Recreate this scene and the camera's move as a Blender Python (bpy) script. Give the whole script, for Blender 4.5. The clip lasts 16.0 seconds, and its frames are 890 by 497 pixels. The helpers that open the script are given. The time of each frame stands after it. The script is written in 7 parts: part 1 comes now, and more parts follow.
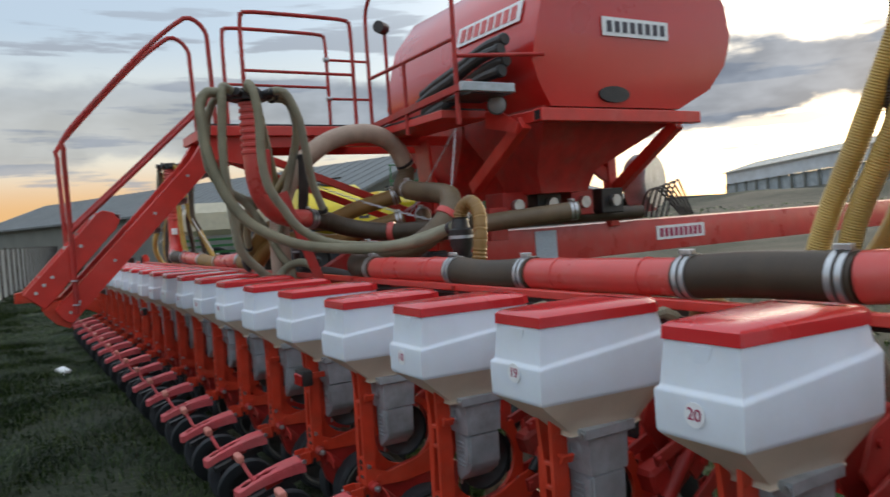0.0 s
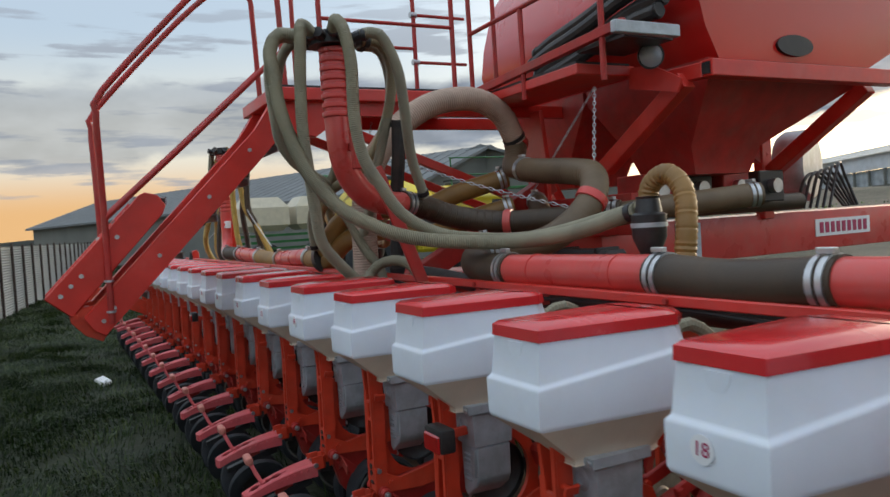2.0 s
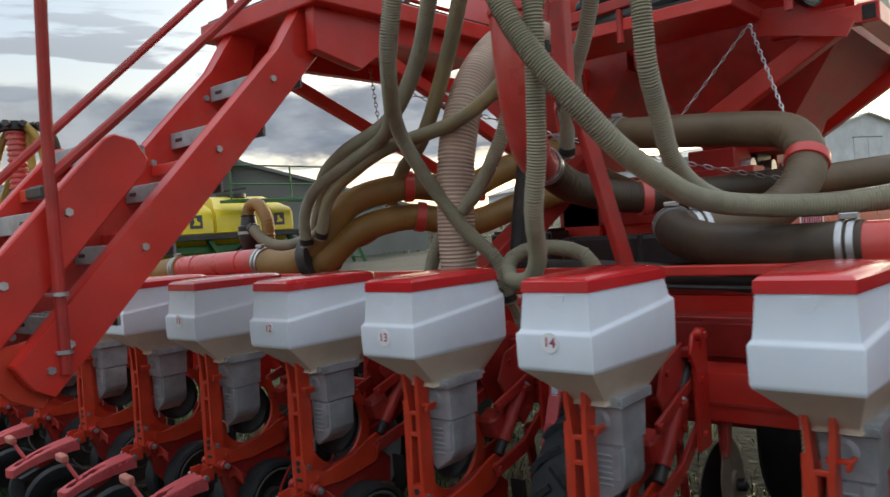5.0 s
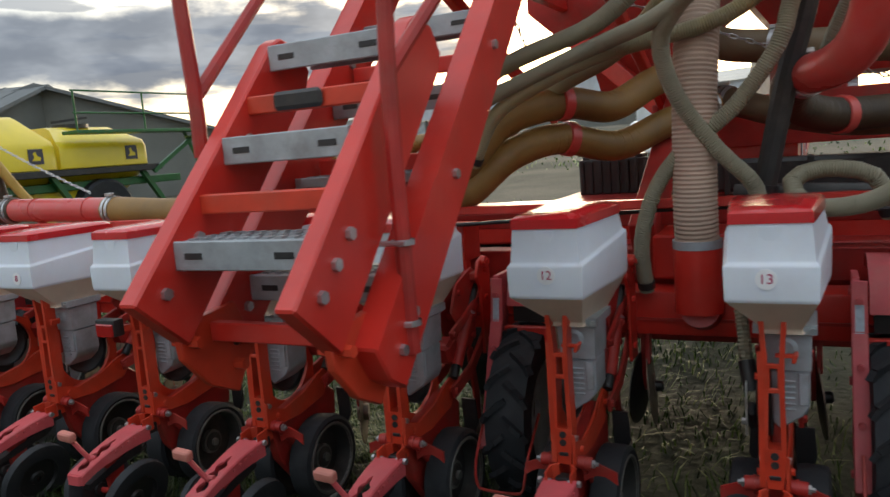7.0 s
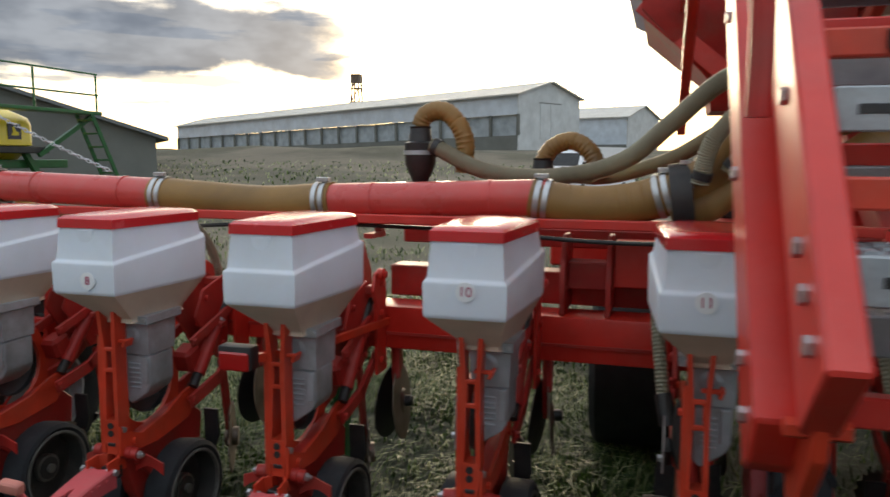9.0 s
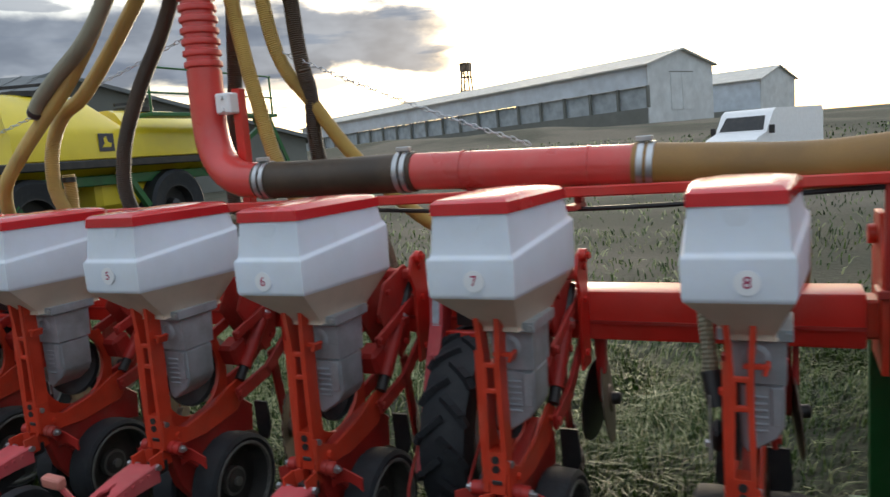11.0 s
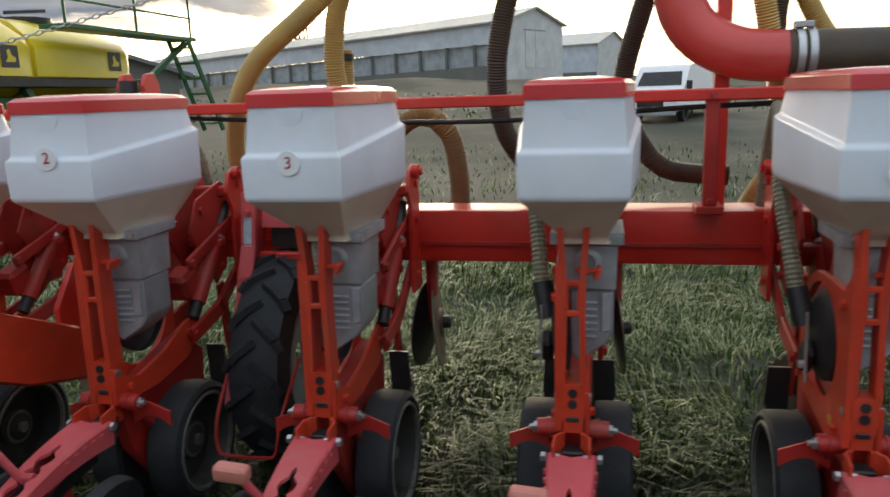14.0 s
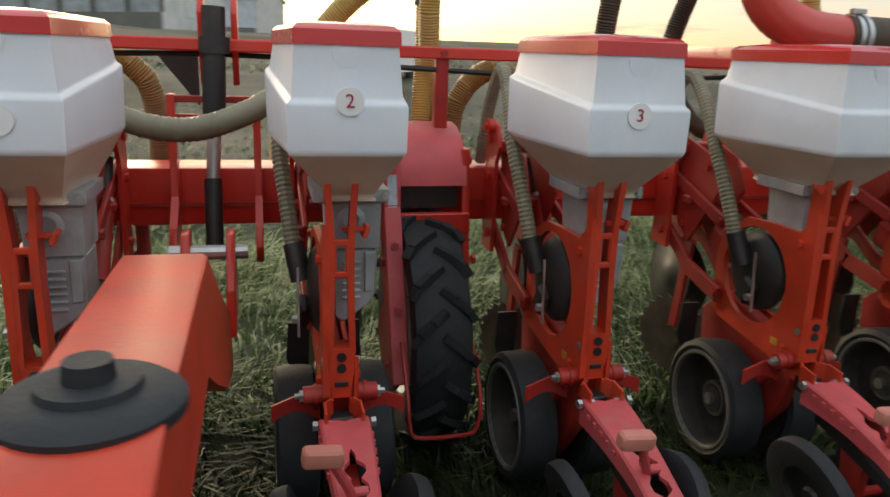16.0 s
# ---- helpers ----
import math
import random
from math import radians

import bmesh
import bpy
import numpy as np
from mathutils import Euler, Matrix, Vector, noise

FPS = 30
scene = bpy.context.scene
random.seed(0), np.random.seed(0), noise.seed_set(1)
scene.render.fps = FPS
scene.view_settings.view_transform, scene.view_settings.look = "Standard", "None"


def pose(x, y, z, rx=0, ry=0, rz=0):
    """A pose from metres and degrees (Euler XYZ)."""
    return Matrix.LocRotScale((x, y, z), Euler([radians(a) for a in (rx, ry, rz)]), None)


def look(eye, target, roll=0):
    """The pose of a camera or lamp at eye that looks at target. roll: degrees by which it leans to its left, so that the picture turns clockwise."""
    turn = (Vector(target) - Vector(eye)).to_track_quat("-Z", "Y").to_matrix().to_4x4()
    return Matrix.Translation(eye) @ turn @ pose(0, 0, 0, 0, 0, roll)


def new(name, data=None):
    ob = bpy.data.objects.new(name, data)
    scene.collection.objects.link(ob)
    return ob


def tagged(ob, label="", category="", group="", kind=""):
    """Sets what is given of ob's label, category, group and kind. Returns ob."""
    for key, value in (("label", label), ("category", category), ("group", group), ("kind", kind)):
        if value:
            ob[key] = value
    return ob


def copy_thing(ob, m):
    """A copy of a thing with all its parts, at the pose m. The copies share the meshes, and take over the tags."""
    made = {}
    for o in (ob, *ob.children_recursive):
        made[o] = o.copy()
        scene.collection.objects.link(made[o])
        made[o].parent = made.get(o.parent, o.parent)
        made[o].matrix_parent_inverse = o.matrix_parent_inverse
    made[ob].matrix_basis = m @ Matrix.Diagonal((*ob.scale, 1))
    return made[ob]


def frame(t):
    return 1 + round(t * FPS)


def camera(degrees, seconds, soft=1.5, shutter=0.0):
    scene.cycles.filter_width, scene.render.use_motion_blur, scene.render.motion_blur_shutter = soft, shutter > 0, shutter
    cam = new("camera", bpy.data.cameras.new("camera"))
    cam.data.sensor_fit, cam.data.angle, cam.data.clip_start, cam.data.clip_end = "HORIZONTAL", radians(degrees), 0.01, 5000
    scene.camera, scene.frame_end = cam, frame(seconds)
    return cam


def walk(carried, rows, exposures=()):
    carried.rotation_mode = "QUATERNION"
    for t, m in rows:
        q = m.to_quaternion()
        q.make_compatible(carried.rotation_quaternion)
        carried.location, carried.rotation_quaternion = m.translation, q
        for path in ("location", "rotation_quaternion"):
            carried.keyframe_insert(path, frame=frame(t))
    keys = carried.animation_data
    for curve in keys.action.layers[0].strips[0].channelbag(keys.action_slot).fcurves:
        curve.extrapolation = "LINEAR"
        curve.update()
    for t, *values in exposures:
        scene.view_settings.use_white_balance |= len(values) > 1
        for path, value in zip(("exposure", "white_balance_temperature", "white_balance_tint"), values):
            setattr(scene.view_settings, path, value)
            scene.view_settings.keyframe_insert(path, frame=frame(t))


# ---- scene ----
# the walk: seconds, x, y, z, yaw, pitch, roll
ROUTE = [
    (0.0, 15.216, -1.349, 1.663, 59.02, -2.12, 3.90),
    (0.5, 15.013, -1.221, 1.666, 65.44, -1.34, 3.70),
    (1.0, 14.611, -1.147, 1.705, 64.90, -0.98, 4.76),
    (1.5, 14.172, -1.095, 1.634, 64.41, -1.46, 4.91),
    (2.0, 13.660, -1.126, 1.619, 62.30, -1.96, 3.56),
    (2.5, 13.208, -1.233, 1.688, 58.33, -1.95, 1.93),
    (3.0, 12.766, -1.258, 1.638, 54.83, -1.32, 1.85),
    (3.5, 12.330, -1.407, 1.601, 51.01, -1.48, 2.15),
    (4.0, 11.874, -1.564, 1.531, 47.11, -1.28, 2.74),
    (4.5, 11.426, -1.732, 1.499, 43.45, -1.18, 3.40),
    (5.0, 11.013, -1.915, 1.514, 40.31, -1.61, 3.96),
    (5.5, 10.665, -2.115, 1.585, 38.01, -3.03, 4.20),
    (6.0, 10.202, -2.213, 1.529, 34.41, -4.77, 4.51),
    (6.5, 9.688, -2.325, 1.564, 30.86, -7.08, 4.55),
    (7.0, 9.225, -2.384, 1.597, 26.12, -7.77, 4.58),
    (7.5, 8.764, -2.348, 1.562, 24.42, -8.19, 3.13),
    (8.0, 8.304, -2.366, 1.531, 21.09, -7.80, 2.86),
    (8.5, 7.922, -2.326, 1.574, 14.43, -7.90, 0.29),
    (9.0, 7.566, -2.188, 1.550, 16.18, -6.91, -0.25),
    (9.5, 7.125, -2.080, 1.492, 19.73, -7.78, 1.31),
    (10.0, 6.689, -2.091, 1.524, 20.99, -8.26, 3.01),
    (10.5, 6.218, -2.014, 1.475, 23.40, -7.99, 4.04),
    (11.0, 5.722, -1.923, 1.486, 24.56, -7.65, 4.36),
    (11.5, 5.217, -1.849, 1.493, 24.40, -7.25, 4.06),
    (12.0, 4.717, -1.814, 1.455, 23.06, -6.89, 3.31),
    (12.5, 4.232, -1.845, 1.351, 20.37, -6.48, 2.42),
    (13.0, 3.766, -1.869, 1.404, 12.55, -8.30, 1.88),
    (13.5, 3.320, -1.802, 1.361, 12.45, -10.77, 2.42),
    (14.0, 2.870, -1.781, 1.318, 11.83, -11.77, 1.82),
    (14.5, 2.481, -1.775, 1.348, 10.95, -16.23, -0.02),
    (15.0, 2.050, -1.694, 1.283, 6.23, -18.17, -1.54),
    (15.5, 1.641, -1.689, 1.284, -0.35, -16.15, -1.85),
    (16.0, 1.206, -1.674, 1.290, -13.80, -14.75, -2.01),
]
EXPOSURES = [(0.0, 0.0, 6500, 10), (3.0, -0.05, 6500, 10), (5.5, 0.12, 6800, 10), (8.5, 0.0, 6850, 10), (10.0, -0.08, 6500, 10), (13.0, -0.05, 6400, 10), (14.5, 0.0, 6900, 10), (15.5, 0.05, 7300, 10), (16.0, 0.08, 7300, 10)]
cam = camera(61.52, 16.0, shutter=0.3)
walk(cam, [(t, pose(x, y, z, 90 + pitch, roll, yaw)) for t, x, y, z, yaw, pitch, roll in ROUTE], EXPOSURES)

# ---- sky and sun ----
SUN_YAW, SUN_UP = 16.0, 9.0   # degrees left of +y, degrees above the horizon


def build_world():
    world = bpy.data.worlds.new("dusk_sky")
    scene.world = world
    world.use_nodes = True
    nt = world.node_tree
    nt.nodes.clear()
    N, L = nt.nodes.new, nt.links.new

    def math_node(op, a, b=None, clamp=False):
        n = N("ShaderNodeMath")
        n.operation, n.use_clamp = op, clamp
        for i, v in enumerate((a, b)):
            if v is None:
                continue
            if isinstance(v, (int, float)):
                n.inputs[i].default_value = v
            else:
                L(v, n.inputs[i])
        return n.outputs[0]

    def mix(fac, a, b):
        n = N("ShaderNodeMix")
        n.data_type = "RGBA"
        for idx, v in ((0, fac), (6, a), (7, b)):
            if isinstance(v, (int, float)):
                n.inputs[idx].default_value = v
            elif isinstance(v, tuple):
                n.inputs[idx].default_value = (*v, 1)
            else:
                L(v, n.inputs[idx])
        return n.outputs[2]

    co = N("ShaderNodeTexCoord").outputs["Generated"]
    sky = N("ShaderNodeTexSky")
    sky.sky_type, sky.sun_disc = "NISHITA", False
    sky.sun_elevation, sky.sun_rotation = radians(SUN_UP), radians(-SUN_YAW)
    sky.air_density, sky.dust_density, sky.ozone_density = 1.0, 2.0, 1.0
    sep = N("ShaderNodeSeparateXYZ")
    L(co, sep.inputs[0])
    z = sep.outputs[2]
    # clouds lie on a flat sheet overhead
    zz = math_node("ADD", math_node("MAXIMUM", z, 0.0), 0.07)
    comb = N("ShaderNodeCombineXYZ")
    L(math_node("DIVIDE", sep.outputs[0], zz), comb.inputs[0])
    L(math_node("DIVIDE", sep.outputs[1], zz), comb.inputs[1])
    shift = N("ShaderNodeVectorMath")
    shift.operation = "ADD"
    L(comb.outputs[0], shift.inputs[0])
    shift.inputs[1].default_value = (3.7, 1.4, 0.0)
    noise_tex = N("ShaderNodeTexNoise")
    noise_tex.inputs["Scale"].default_value = 0.42
    noise_tex.inputs["Detail"].default_value = 7.0
    noise_tex.inputs["Roughness"].default_value = 0.55
    L(shift.outputs[0], noise_tex.inputs["Vector"])
    ramp = N("ShaderNodeMapRange")
    L(noise_tex.outputs[0], ramp.inputs[0])
    ramp.inputs[1].default_value, ramp.inputs[2].default_value = 0.58, 0.74
    cover = math_node("MULTIPLY", ramp.outputs[0], 0.85, True)
    # glow round the hidden sun
    d = Vector((-math.sin(radians(SUN_YAW)) * math.cos(radians(SUN_UP)), math.cos(radians(SUN_YAW)) * math.cos(radians(SUN_UP)), math.sin(radians(SUN_UP))))
    dot = N("ShaderNodeVectorMath")
    dot.operation = "DOT_PRODUCT"
    L(co, dot.inputs[0])
    dot.inputs[1].default_value = d
    near = math_node("MAXIMUM", dot.outputs["Value"], 0.0)
    glow = math_node("POWER", near, 9.0)
    # high haze lifts the blue of a clear sky to a pale grey-white
    haze = mix(glow, (3.6, 4.3, 5.2), (26.0, 24.0, 20.0))
    warm = math_node("POWER", math_node("SUBTRACT", 1.0, math_node("MAXIMUM", z, 0.0), True), 26.0)
    base = N("ShaderNodeVectorMath")
    base.operation = "ADD"
    hz = mix(warm, haze, mix(glow, (11.0, 6.3, 3.2), (20.0, 16.0, 9.0)))
    L(sky.outputs[0], base.inputs[0])
    L(hz, base.inputs[1])
    # thin cloud overhead and away from the sun scatters the light widely
    lift = math_node("ADD", math_node("MULTIPLY", z, 0.95), math_node("MULTIPLY", sep.outputs[1], -0.25))
    mr = N("ShaderNodeMapRange")
    mr.interpolation_type = "SMOOTHSTEP"
    L(lift, mr.inputs[0])
    mr.inputs[1].default_value, mr.inputs[2].default_value = 0.18, 0.85
    veil = mix(mr.outputs[0], base.outputs[0], (9.6, 11.0, 12.6))
    cloud = mix(glow, (2.6, 2.95, 3.5), (4.8, 5.2, 5.8))
    col = mix(cover, veil, cloud)

    # the long grey bank of cloud above the horizon
    def step(v, a, b):
        n = N("ShaderNodeMapRange")
        n.interpolation_type = "SMOOTHSTEP"
        L(v, n.inputs[0])
        n.inputs[1].default_value, n.inputs[2].default_value = a, b
        return n.outputs[0]

    az = math_node("MULTIPLY", math_node("ARCTAN2", math_node("MULTIPLY", sep.outputs[0], -1.0), sep.outputs[1]), 57.296)
    el = math_node("MULTIPLY", math_node("ARCSINE", z), 57.296)

    def puffs(sx, sy, detail, seed):
        c = N("ShaderNodeCombineXYZ")
        L(math_node("MULTIPLY", az, sx), c.inputs[0])
        L(math_node("MULTIPLY", el, sy), c.inputs[1])
        c.inputs[2].default_value = seed
        n = N("ShaderNodeTexNoise")
        n.inputs["Scale"].default_value, n.inputs["Detail"].default_value, n.inputs["Roughness"].default_value = 1.0, detail, 0.52
        L(c.outputs[0], n.inputs["Vector"])
        return math_node("SUBTRACT", n.outputs[0], 0.5)

    wob = math_node("MULTIPLY", puffs(0.14, 0.30, 5.0, 2.0), 5.5)
    ew = math_node("ADD", el, wob)
    bank = math_node("MULTIPLY", math_node("MULTIPLY", step(ew, 5.0, 6.3), math_node("SUBTRACT", 1.0, step(ew, 10.2, 11.8))), step(math_node("ADD", az, math_node("MULTIPLY", wob, 2.0)), 20.0, 27.0))
    bank = math_node("MULTIPLY", bank, math_node("SUBTRACT", 1.0, math_node("MULTIPLY", step(az, 55.0, 85.0), 0.45)), True)
    streak = math_node("MULTIPLY", step(puffs(0.085, 0.62, 7.0, 11.0), 0.02, 0.10), math_node("MULTIPLY", step(el, 2.5, 4.0), math_node("SUBTRACT", 1.0, step(el, 13.0, 20.0))))
    streak = math_node("MULTIPLY", streak, step(az, 6.0, 30.0))
    low = math_node("MULTIPLY", math_node("SUBTRACT", 1.0, step(el, 2.0, 6.5)), step(az, 40.0, 84.0))
    mid = math_node("MULTIPLY", math_node("SUBTRACT", 1.0, step(el, 7.0, 15.0)), step(az, 40.0, 80.0))
    col = mix(math_node("MULTIPLY", mid, 0.8), col, (9.0, 8.6, 7.2))
    col = mix(math_node("MULTIPLY", low, 0.9), col, (8.6, 4.9, 1.9))
    tone = mix(step(puffs(0.20, 0.42, 3.5, 5.0), -0.15, 0.18), (1.8, 2.2, 2.9), (3.3, 3.8, 4.6))
    col = mix(math_node("MULTIPLY", streak, 0.75), col, (3.5, 3.9, 4.6))
    col = mix(math_node("MULTIPLY", bank, 0.95), col, tone)
    bg = N("ShaderNodeBackground")
    L(col, bg.inputs[0])
    bg.inputs[1].default_value = 0.1
    out = N("ShaderNodeOutputWorld")
    L(bg.outputs[0], out.inputs[0])


build_world()
sun_data = bpy.data.lights.new("sun", "SUN")
sun_data.energy, sun_data.angle, sun_data.color = 0.8, radians(12), (1.0, 0.86, 0.66)
sun = new("sun", sun_data)
_d = Vector((-math.sin(radians(SUN_YAW)), math.cos(radians(SUN_YAW)), math.tan(radians(SUN_UP))))
sun.matrix_world = look(_d * 50, (0, 0, 0))

# ---- materials ----
def material(name, color, rough=0.5, metal=0.0, vary=0.25, scale=8.0, bump=0.15, fine=90.0, dirt=None, dirt_amount=0.0, coat=0.0, transmission=0.0, piece=0.0, subsurface=0.0):
    """Paint, metal, rubber or plastic with grain, slow variation and dust of its own."""
    m = bpy.data.materials.new(name)
    m.use_nodes = True
    nt = m.node_tree
    N, L = nt.nodes.new, nt.links.new
    bsdf = nt.nodes["Principled BSDF"]
    tc = N("ShaderNodeTexCoord")
    info = N("ShaderNodeObjectInfo")
    off = N("ShaderNodeVectorMath")
    off.operation = "MULTIPLY_ADD"
    off.inputs[0].default_value = (37.0, 19.0, 53.0)
    L(info.outputs["Random"], off.inputs[1])
    L(tc.outputs["Object"], off.inputs[2])
    slow = N("ShaderNodeTexNoise")
    slow.inputs["Scale"].default_value, slow.inputs["Detail"].default_value = scale, 6.0
    L(off.outputs[0], slow.inputs["Vector"])
    grain = N("ShaderNodeTexNoise")
    grain.inputs["Scale"].default_value, grain.inputs["Detail"].default_value = fine, 3.0
    L(off.outputs[0], grain.inputs["Vector"])
    ramp = N("ShaderNodeValToRGB")
    dark = tuple(c * (1 - vary) for c in color)
    light = tuple(min(1.0, c * (1 + vary * 0.6)) for c in color)
    ramp.color_ramp.elements[0].position, ramp.color_ramp.elements[1].position = 0.3, 0.72
    ramp.color_ramp.elements[0].color, ramp.color_ramp.elements[1].color = (*dark, 1), (*light, 1)
    L(slow.outputs[0], ramp.inputs[0])
    last = ramp.outputs[0]
    if piece:
        hsv = N("ShaderNodeHueSaturation")
        rng = N("ShaderNodeMapRange")
        L(info.outputs["Random"], rng.inputs[0])
        rng.inputs[3].default_value, rng.inputs[4].default_value = 1 - piece, 1 + piece
        L(rng.outputs[0], hsv.inputs["Value"])
        L(last, hsv.inputs["Color"])
        last = hsv.outputs[0]
    if dirt:
        patch = N("ShaderNodeTexNoise")
        patch.inputs["Scale"].default_value, patch.inputs["Detail"].default_value, patch.inputs["Roughness"].default_value = scale * 0.55, 9.0, 0.7
        L(off.outputs[0], patch.inputs["Vector"])
        mr = N("ShaderNodeMapRange")
        L(patch.outputs[0], mr.inputs[0])
        mr.inputs[1].default_value, mr.inputs[2].default_value, mr.inputs[4].default_value = 0.48, 0.72, dirt_amount
        mx = N("ShaderNodeMix")
        mx.data_type = "RGBA"
        L(mr.outputs[0], mx.inputs[0])
        L(last, mx.inputs[6])
        mx.inputs[7].default_value = (*dirt, 1)
        last = mx.outputs[2]
    L(last, bsdf.inputs["Base Color"])
    rr = N("ShaderNodeMapRange")
    L(slow.outputs[0], rr.inputs[0])
    rr.inputs[3].default_value, rr.inputs[4].default_value = max(0.04, rough - 0.12), min(1.0, rough + 0.12)
    L(rr.outputs[0], bsdf.inputs["Roughness"])
    bsdf.inputs["Metallic"].default_value = metal
    bsdf.inputs["Coat Weight"].default_value = coat
    bsdf.inputs["Coat Roughness"].default_value = 0.15
    bsdf.inputs["Transmission Weight"].default_value = transmission
    if subsurface:
        bsdf.inputs["Subsurface Weight"].default_value = subsurface
        bsdf.inputs["Subsurface Radius"].default_value = (0.06, 0.05, 0.04)
    if bump:
        b = N("ShaderNodeBump")
        b.inputs["Strength"].default_value, b.inputs["Distance"].default_value = bump, 0.004
        L(grain.outputs[0], b.inputs["Height"])
        L(b.outputs[0], bsdf.inputs["Normal"])
    return m


RED = material("red_paint", (0.63, 0.030, 0.019), 0.36, vary=0.18, scale=5, bump=0.05, dirt=(0.62, 0.13, 0.10), dirt_amount=0.35, coat=0.15)
TANK_RED = material("glossy_tank_paint", (0.56, 0.018, 0.014), 0.3, vary=0.10, scale=1.2, bump=0.02, dirt=(0.45, 0.12, 0.09), dirt_amount=0.25, coat=0.7)
RED_CAST = material("orange_red_casting", (0.62, 0.048, 0.018), 0.42, vary=0.22, scale=9, bump=0.12, dirt=(0.36, 0.13, 0.08), dirt_amount=0.3)
RED_DARK = material("old_red_paint", (0.42, 0.022, 0.016), 0.5, vary=0.3, scale=7, bump=0.15, dirt=(0.22, 0.11, 0.08), dirt_amount=0.4)
RED_LID = material("glossy_red_lid", (0.60, 0.018, 0.022), 0.24, vary=0.1, scale=4, bump=0.03, coat=0.5)
PINK = material("sun_faded_red_plastic", (0.62, 0.09, 0.10), 0.5, vary=0.15, scale=10, bump=0.08, dirt=(0.45, 0.25, 0.2), dirt_amount=0.3)
SALMON = material("salmon_plastic_pad", (0.62, 0.22, 0.17), 0.55, vary=0.12, scale=14, bump=0.06)
RED_PIPE = material("red_air_pipe_paint", (0.62, 0.06, 0.05), 0.3, vary=0.12, scale=4, bump=0.04, dirt=(0.45, 0.22, 0.18), dirt_amount=0.35, coat=0.2)
WHITE = material("white_hopper_plastic", (0.75, 0.79, 0.85), 0.40, vary=0.05, scale=5, bump=0.05, dirt=(0.62, 0.60, 0.58), dirt_amount=0.3, subsurface=0.25)
WHITE_PAINT = material("white_sticker", (0.86, 0.86, 0.86), 0.45, vary=0.05, bump=0.02)
INK = material("printed_red_ink", (0.42, 0.03, 0.10), 0.5, vary=0.1, bump=0.0)
INK_DARK = material("printed_dark_ink", (0.06, 0.055, 0.07), 0.5, vary=0.1, bump=0.0)
ALU = material("cast_aluminium", (0.46, 0.50, 0.53), 0.48, 0.45, vary=0.2, scale=12, bump=0.2, dirt=(0.2, 0.19, 0.17), dirt_amount=0.5)
ZINC = material("zinc_steel", (0.55, 0.56, 0.57), 0.35, 0.85, vary=0.2, scale=16, bump=0.1, dirt=(0.28, 0.24, 0.2), dirt_amount=0.35)
STEP_ZINC = material("galvanised_tread", (0.40, 0.43, 0.45), 0.5, 0.4, vary=0.25, scale=12, bump=0.2, dirt=(0.16, 0.14, 0.12), dirt_amount=0.5)
RUBBER = material("black_tyre_rubber", (0.016, 0.019, 0.023), 0.68, vary=0.3, scale=14, bump=0.3, dirt=(0.055, 0.055, 0.055), dirt_amount=0.4)
BLACK = material("black_plastic", (0.02, 0.02, 0.021), 0.45, vary=0.3, scale=9, bump=0.1, dirt=(0.12, 0.1, 0.08), dirt_amount=0.3)
HOSE_GREY = material("olive_grey_hose", (0.25, 0.23, 0.155), 0.5, vary=0.25, scale=6, bump=0.1, dirt=(0.36, 0.32, 0.21), dirt_amount=0.4)
HOSE_YELLOW = material("amber_hose", (0.50, 0.34, 0.09), 0.42, vary=0.2, scale=6, bump=0.1, dirt=(0.35, 0.24, 0.1), dirt_amount=0.35)
HOSE_BROWN = material("brown_air_hose", (0.055, 0.035, 0.019), 0.52, vary=0.35, scale=5, bump=0.15, dirt=(0.12, 0.08, 0.045), dirt_amount=0.45)
HOSE_AMBER = material("dusty_amber_air_hose", (0.29, 0.155, 0.038), 0.5, vary=0.35, scale=3, bump=0.15, dirt=(0.12, 0.075, 0.04), dirt_amount=0.6)
HOSE_OLIVE = material("amber_and_olive_hose", (0.27, 0.23, 0.13), 0.45, vary=0.3, scale=2.5, bump=0.1, dirt=(0.46, 0.33, 0.10), dirt_amount=0.8)
HOSE_UMBER = material("dusty_umber_air_hose", (0.14, 0.095, 0.052), 0.55, vary=0.3, scale=4, bump=0.15, dirt=(0.22, 0.16, 0.10), dirt_amount=0.5)
HOSE_TAN = material("dusty_tan_hose", (0.46, 0.33, 0.25), 0.6, vary=0.2, scale=6, bump=0.15, dirt=(0.45, 0.33, 0.25), dirt_amount=0.4)
HOSE_BLACK = material("black_hose", (0.028, 0.027, 0.026), 0.5, vary=0.3, scale=7, bump=0.15, dirt=(0.12, 0.1, 0.08), dirt_amount=0.4)
STEEL_DISC = material("rusty_disc_steel", (0.24, 0.19, 0.15), 0.5, 0.6, vary=0.4, scale=10, bump=0.2, dirt=(0.14, 0.07, 0.04), dirt_amount=0.7)
GLASS = material("lamp_glass", (0.8, 0.82, 0.85), 0.1, vary=0.05, bump=0.0, transmission=0.6)
LENS_RED = material("red_lamp_lens", (0.4, 0.01, 0.01), 0.2, vary=0.1, bump=0.0, coat=0.5)
YELLOW = material("yellow_tank_paint", (0.72, 0.55, 0.02), 0.32, vary=0.08, scale=2, bump=0.03, coat=0.2)
GREEN = material("green_frame_paint", (0.015, 0.12, 0.03), 0.4, vary=0.2, scale=5, bump=0.05, dirt=(0.1, 0.11, 0.07), dirt_amount=0.3)
